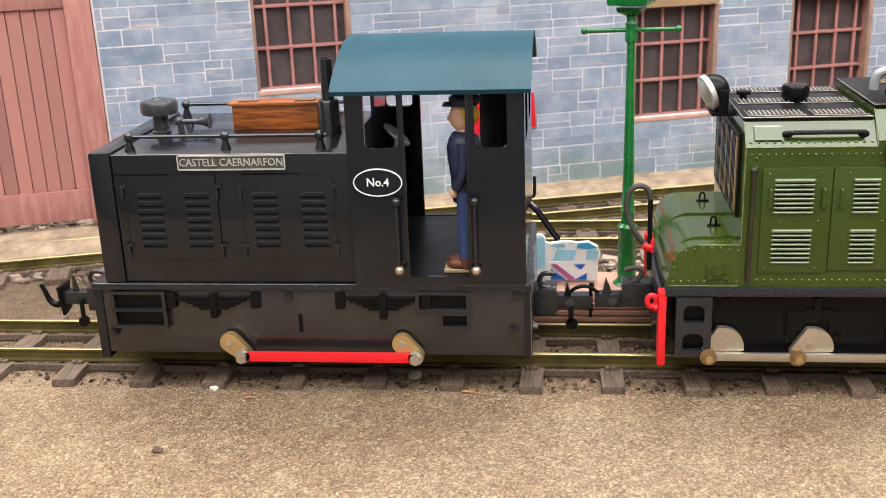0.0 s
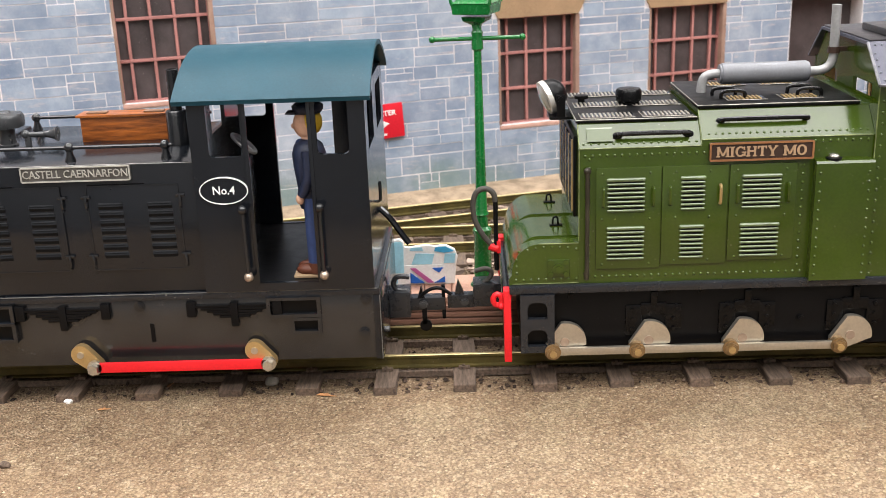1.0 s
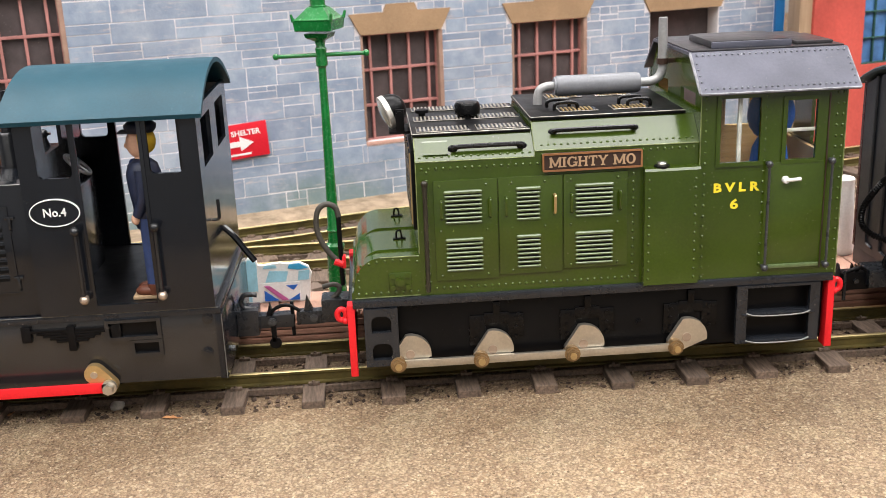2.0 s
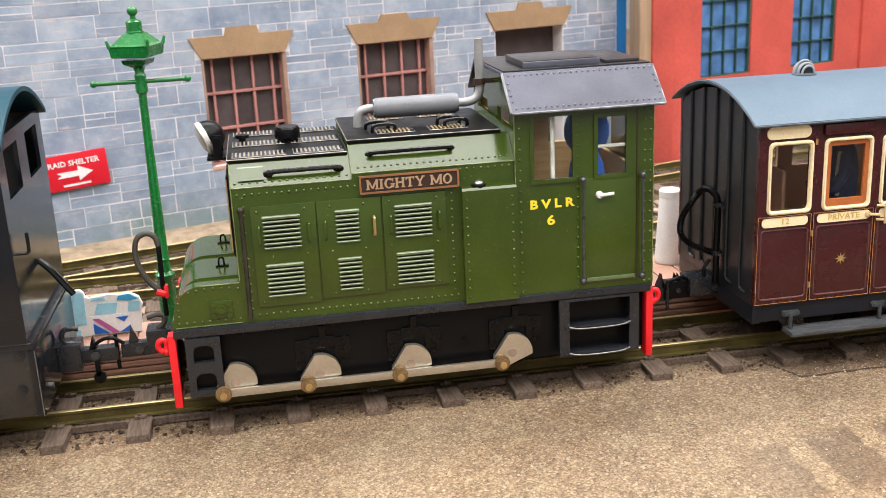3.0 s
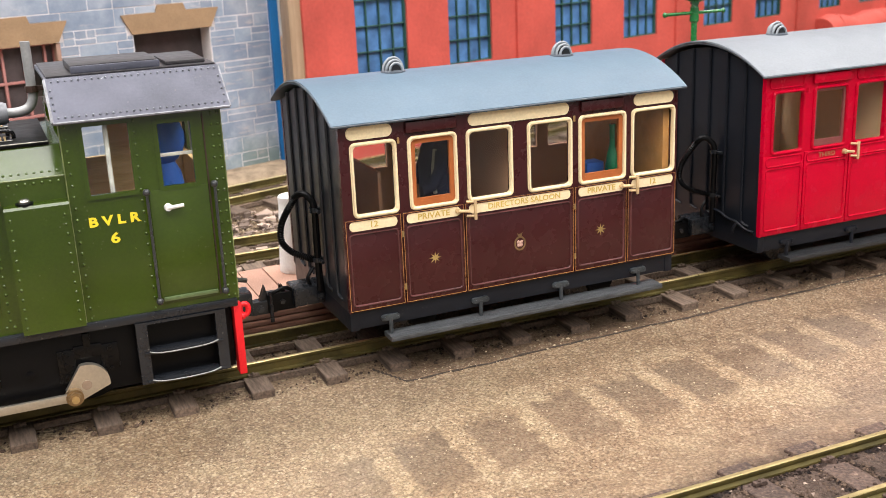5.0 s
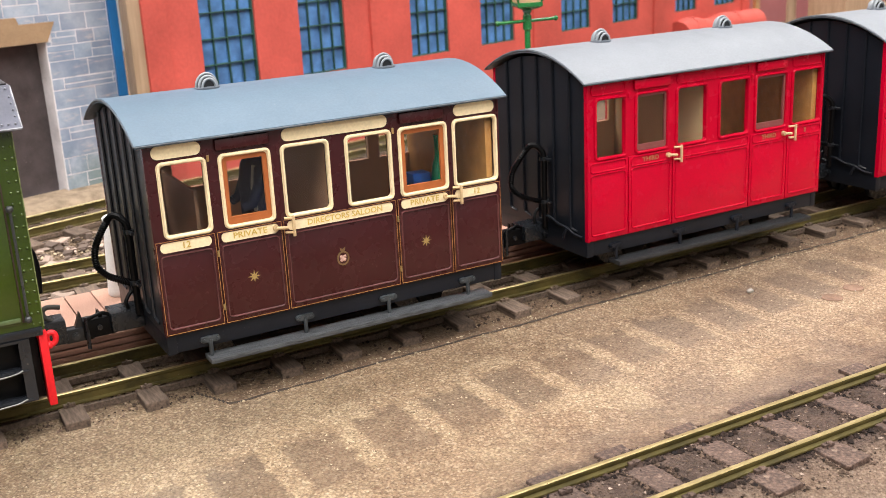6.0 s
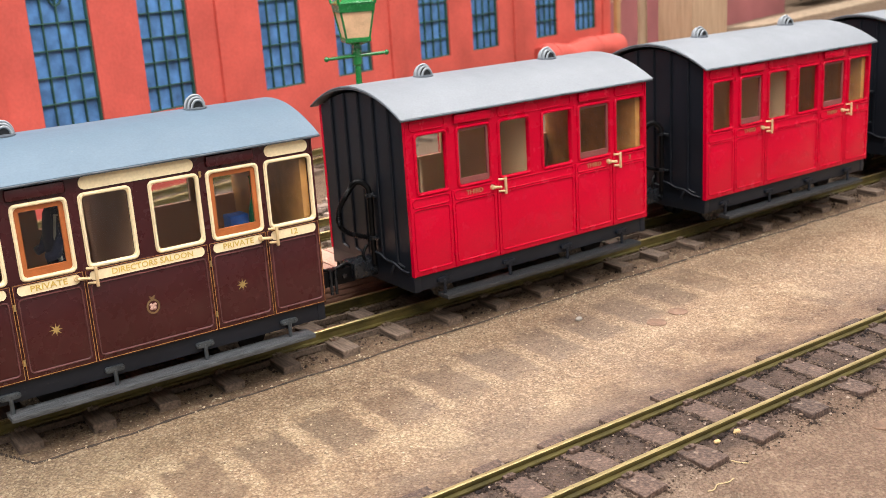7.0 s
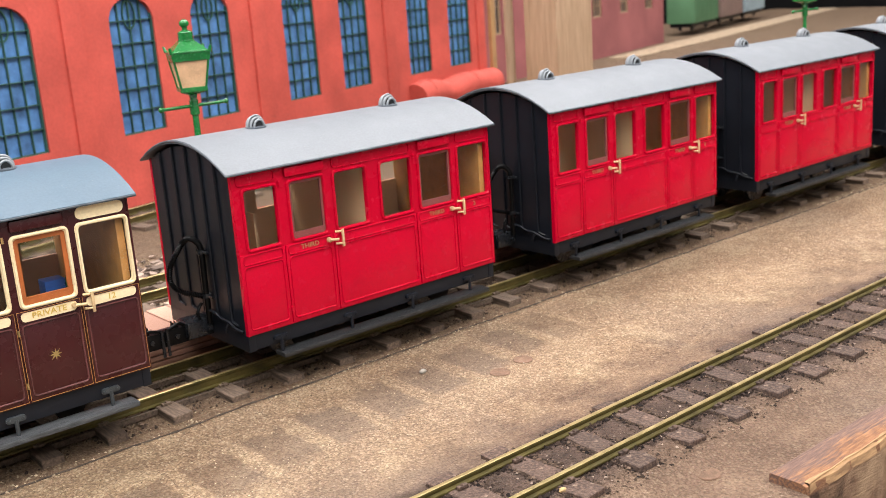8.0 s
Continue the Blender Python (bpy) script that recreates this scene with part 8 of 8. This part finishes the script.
def batten_material():
    """Purple-brown stained top, rubbed through to orange wood in streaks towards the front; a dirty brown face below."""
    m, nt, b = nodes_of("rubbed_stained_batten")
    v = coords(nt, world_space=True)
    mp = nt.nodes.new("ShaderNodeMapping")
    mp.inputs["Scale"].default_value = (1, 9, 9)
    nt.links.new(v, mp.inputs[0])
    streak = noise_tex(nt, mp.outputs[0], 95, 6, 0.7)
    cloud = noise_tex(nt, v, 38, 5, 0.65)
    xyz = nt.nodes.new("ShaderNodeSeparateXYZ")
    nt.links.new(v, xyz.inputs[0])
    fore = maths(nt, "SUBTRACT", maths(nt, "MULTIPLY", maths(nt, "SUBTRACT", xyz.outputs[0], 0.69), -0.033), maths(nt, "ADD", xyz.outputs[1], 0.2455))
    rub = maths(nt, "ADD", maths(nt, "MULTIPLY", fore, 32.0), maths(nt, "ADD", maths(nt, "MULTIPLY", maths(nt, "SUBTRACT", streak, 0.5), 1.5), maths(nt, "SUBTRACT", cloud, 0.5)))
    col = ramp(nt, streak, [(0.3, (0.09, 0.053, 0.043)), (0.7, (0.2, 0.125, 0.1))])
    col = mix(nt, step_up(nt, rub, -0.05, 0.35), col, ramp(nt, streak, [(0.34, (0.1, 0.045, 0.026)), (0.68, (0.33, 0.165, 0.083))]))
    face = maths(nt, "SUBTRACT", 1.0, step_up(nt, xyz.outputs[2], -0.001, 0.002))
    col = mix(nt, face, col, ramp(nt, cloud, [(0.38, (0.045, 0.024, 0.014)), (0.5, (0.17, 0.1, 0.06)), (0.66, (0.29, 0.19, 0.115))]))
    nt.links.new(col, b.inputs["Base Color"])
    b.inputs["Roughness"].default_value = 0.8
    b.inputs["Specular IOR Level"].default_value = 0.25
    bump(nt, b, maths(nt, "ADD", streak, cloud), 0.7, 0.0012)
    return m


batten = thing("edge_batten", 900, -252, 0, "worn brown wooden batten along the table edge", "batten", kind="structure")


def torn_board(bm, x0, x1, back, front, z0, z1, ragged):
    """A board whose front runs a little askew and is chipped and splintered."""
    rows = []
    n = int((x1 - x0) / 6)
    for k in range(n + 1):
        x = x0 + (x1 - x0) * k / n
        j = ragged * (noise.noise((x / 9, 1.5, 0)) + 0.6 * noise.noise((x / 3, 4.5, 0)))
        yb, yf = back(x), front(x) + j
        rows.append([bm.verts.new(p) for p in ((x, yb, z0), (x, yb, z1 - 0.4), (x, yb - 1, z1), (x, yf + 2.5 + j, z1 - 0.2 + 0.2 * j), (x, yf + 0.6, z1 - 1.2 + 0.5 * j), (x, yf, z1 - 4 + j), (x, yf + 0.4 * j, z0))])
    for p, q in zip(rows, rows[1:]):
        for i in range(7):
            bm.faces.new((p[i], p[(i + 1) % 7], q[(i + 1) % 7], q[i]))
    bm.faces.new(rows[0])
    bm.faces.new(list(reversed(rows[-1])))
    bmesh.ops.recalc_face_normals(bm, faces=bm.faces)


lean = lambda x: -257 - 0.033 * max(0.0, x - 690)
made("plank", batten, batten_material(), lambda bm: torn_board(bm, 621, 1500, lambda x: lean(x) + 17, lambda x: lean(x) - 0.6, -60, 5.2, 1.0), smooth=40)
made("worn_edge", batten, M_EDGEPALE, lambda bm: torn_board(bm, 623, 1500, lambda x: lean(x) + 1.6 + 0.9 * noise.noise((x / 14, 8, 0)), lambda x: lean(x) - 0.7, 0.5, 5.3, 1.0), "pale splintered edge", smooth=25)

M_DISCB = paint("gritty_brown_disc", (0.17, 0.1, 0.065), 0.9, vary=0.5, cloud=180, grain=1400, lift=0.8, dust=0.5)
for cx, cy in ((633, -70), (654, -66), (610, -218)):
    bm = bmesh.new()
    zz = ground_height(cx, cy)
    lathe(bm, (cx, cy, zz - 0.6), [(5.6, 0), (5.6, 0.9), (5.3, 1.15), (1, 1.2)], 26)
    solo("ground_disc", bm, M_DISCB, "brown flat round disc pressed into the grit", "disc", "ground discs")


def pebble(name, label, category, x, y, r, material, squash=(1.2, 0.9, 0.75)):
    bm = bmesh.new()
    bmesh.ops.create_icosphere(bm, subdivisions=2, radius=r)
    for v in bm.verts:
        v.co *= 1 + 0.35 * noise.noise(v.co * (1.3 / r) + Vector((x, y, 0)))
    bmesh.ops.scale(bm, verts=bm.verts, vec=squash)
    bmesh.ops.translate(bm, verts=bm.verts, vec=(x, y, ground_height(x, y) + r * squash[2] * 0.55))
    return solo(name, bm, material, label, category, smooth=50)


M_STONE = paint("grey_pebble", (0.3, 0.27, 0.23), 0.85, vary=0.5, cloud=300)
M_OCHRE = paint("ochre_pebble", (0.42, 0.28, 0.13), 0.8, vary=0.4, cloud=300)
M_LEAF = paint("dry_orange_leaf", (0.5, 0.24, 0.1), 0.7, vary=0.4, cloud=250)
M_TWIG = paint("dry_straw", (0.5, 0.37, 0.2), 0.8, vary=0.3)
pebble("pebble", "rough grey pebble lying beside a sleeper", "pebble", -67, 19.5, 3.0, M_STONE)
pebble("pebble", "small whitish pebble lying against a sleeper end", "pebble", -155.8, 4.6, 1.7, M_WHITE)
pebble("pebble", "small dark clod lying on the grit", "pebble", -161.9, -50.5, 2.0, M_SLEEPER)
pebble("pebble", "small pale pebble lying on the sleeper marks", "pebble", 607, -36.8, 1.8, M_STONE)
pebble("pebble", "small ochre pebble lying beside the siding rail", "pebble", 552, -191.5, 1.6, M_OCHRE)
pebble("pebble", "small ochre pebble lying beside the siding rail", "pebble", 539.5, -192, 1.3, M_OCHRE)


def leaf(x, y, size, turn, label):
    bm = bmesh.new()
    pts = [(-1, 0), (-0.5, 0.28), (0, 0.2), (0.3, 0.42), (0.75, 0.12), (1.6, 0.04), (1.6, -0.04), (0.7, -0.1), (0.2, -0.32), (-0.5, -0.2)]
    ca, sa = math.cos(radians(turn)), math.sin(radians(turn))
    z = ground_height(x, y)
    lo = [bm.verts.new((x + size * (u * ca - w * sa), y + size * (u * sa + w * ca), z + 0.4 + 0.9 * abs(w) * size * 0.5)) for u, w in pts]
    f = bm.faces.new(lo)
    r = bmesh.ops.extrude_face_region(bm, geom=[f])
    bmesh.ops.translate(bm, verts=[g for g in r["geom"] if isinstance(g, bmesh.types.BMVert)], vec=(0, 0, 0.3))
    bmesh.ops.recalc_face_normals(bm, faces=bm.faces)
    solo("leaf_scrap", bm, M_LEAF, label, "leaf", "leaf scraps")


leaf(-41.4, 5.1, 3.6, -12, "dry orange leaf scrap lying on the grit")
leaf(-137.8, -3.9, 2.2, 10, "dry orange leaf scrap lying on the grit")
leaf(-114.1, 18.5, 2.0, 70, "dry orange leaf scrap lying between sleepers")
for pts in ([(533.9, -203.6), (536, -206.5), (538.5, -208.4)], [(511.1, -212.1), (514, -212.6), (517.5, -211.2), (522, -212.4), (525.8, -211.9)]):
    bm = bmesh.new()
    tube(bm, [(x, y, ground_height(x, y) + 0.3) for x, y in pts], 0.22, 6)
    solo("straw", bm, M_TWIG, "thin dry straw lying beside the siding", "straw", "straws")


def small_doll(name, label, x, y, z, coat, head, tall=30.0, lapel=None):
    """Simple painted seated figure, one mesh."""
    bm = bmesh.new()
    lathe(bm, (x, y, z), [(7.2, 0), (9.0, tall * 0.25), (9.2, tall * 0.5), (7.6, tall * 0.66), (4.0, tall * 0.76)], 18)
    for side in (-1, 1):
        pipe(bm, [(x - 1, y + side * 8, z + tall * 0.64), (x - 3, y + side * 10, z + tall * 0.5), (x - 7, y + side * 9.5, z + tall * 0.36), (x - 11, y + side * 8, z + tall * 0.34)], lambda u: 3.2 - u, 10)
    cloth = len(bm.faces)
    ball(bm, (x, y, z + tall * 0.86), tall * 0.14, 14, (1, 0.95, 1.15))
    skin = len(bm.faces)
    if lapel:
        tube(bm, [(x - 5, y - 8.4, z + tall * 0.3), (x - 5.6, y - 8.4, z + tall * 0.48), (x - 3.6, y - 6.6, z + tall * 0.66)], 1.0, 6)
    bm.faces.ensure_lookup_table()
    for f in bm.faces[cloth:]:
        f.material_index = 1
    for f in bm.faces[skin:]:
        f.material_index = 2
    ob = solo(name, bm, coat, label, "figurine", smooth=60)
    ob.data.materials.append(head)
    if lapel:
        ob.data.materials.append(lapel)
    return ob


M_NAVY = paint("navy_cloth", (0.015, 0.022, 0.06), 0.7)
M_BLUE = paint("bright_blue_cloth", (0.02, 0.12, 0.5), 0.6)
small_doll("passenger_figure", "painted passenger doll in a navy coat seated in the maroon coach", 361, 38, 60, M_NAVY, M_NAVY, 58, M_WORNWHITE)
small_doll("engine_crew_figure", "painted crew doll in a bright blue coat inside the green engine", 232, 34, 53, M_BLUE, M_BLUE, 75)
bm = bmesh.new()
lathe(bm, (449.5, 22, 60), [(3.3, 0), (3.6, 1), (3.6, 20), (2.8, 26), (1.4, 31), (1.4, 40), (1.8, 41.5)], 16)
solo("green_bottle", bm, paint("green_bottle_glass", (0.01, 0.2, 0.09), 0.15, coat=0.4), "small green bottle standing on a coach seat", "bottle", smooth=50)
bm = bmesh.new()
box(bm, 438, 448, 27, 36, 60, 82, 0.8)
solo("blue_case", bm, M_BLUE, "bright blue case standing on a coach seat", "case")
bm = bmesh.new()
lathe(bm, (455, 13, 60), [(2.4, 0), (2.6, 1), (2.6, 10), (1.8, 13), (1.0, 14.5), (1.1, 17)], 16)
solo("red_bottle", bm, paint("red_bottle_glass", (0.4, 0.02, 0.02), 0.2), "small dark red bottle standing on a coach seat", "bottle", smooth=50)
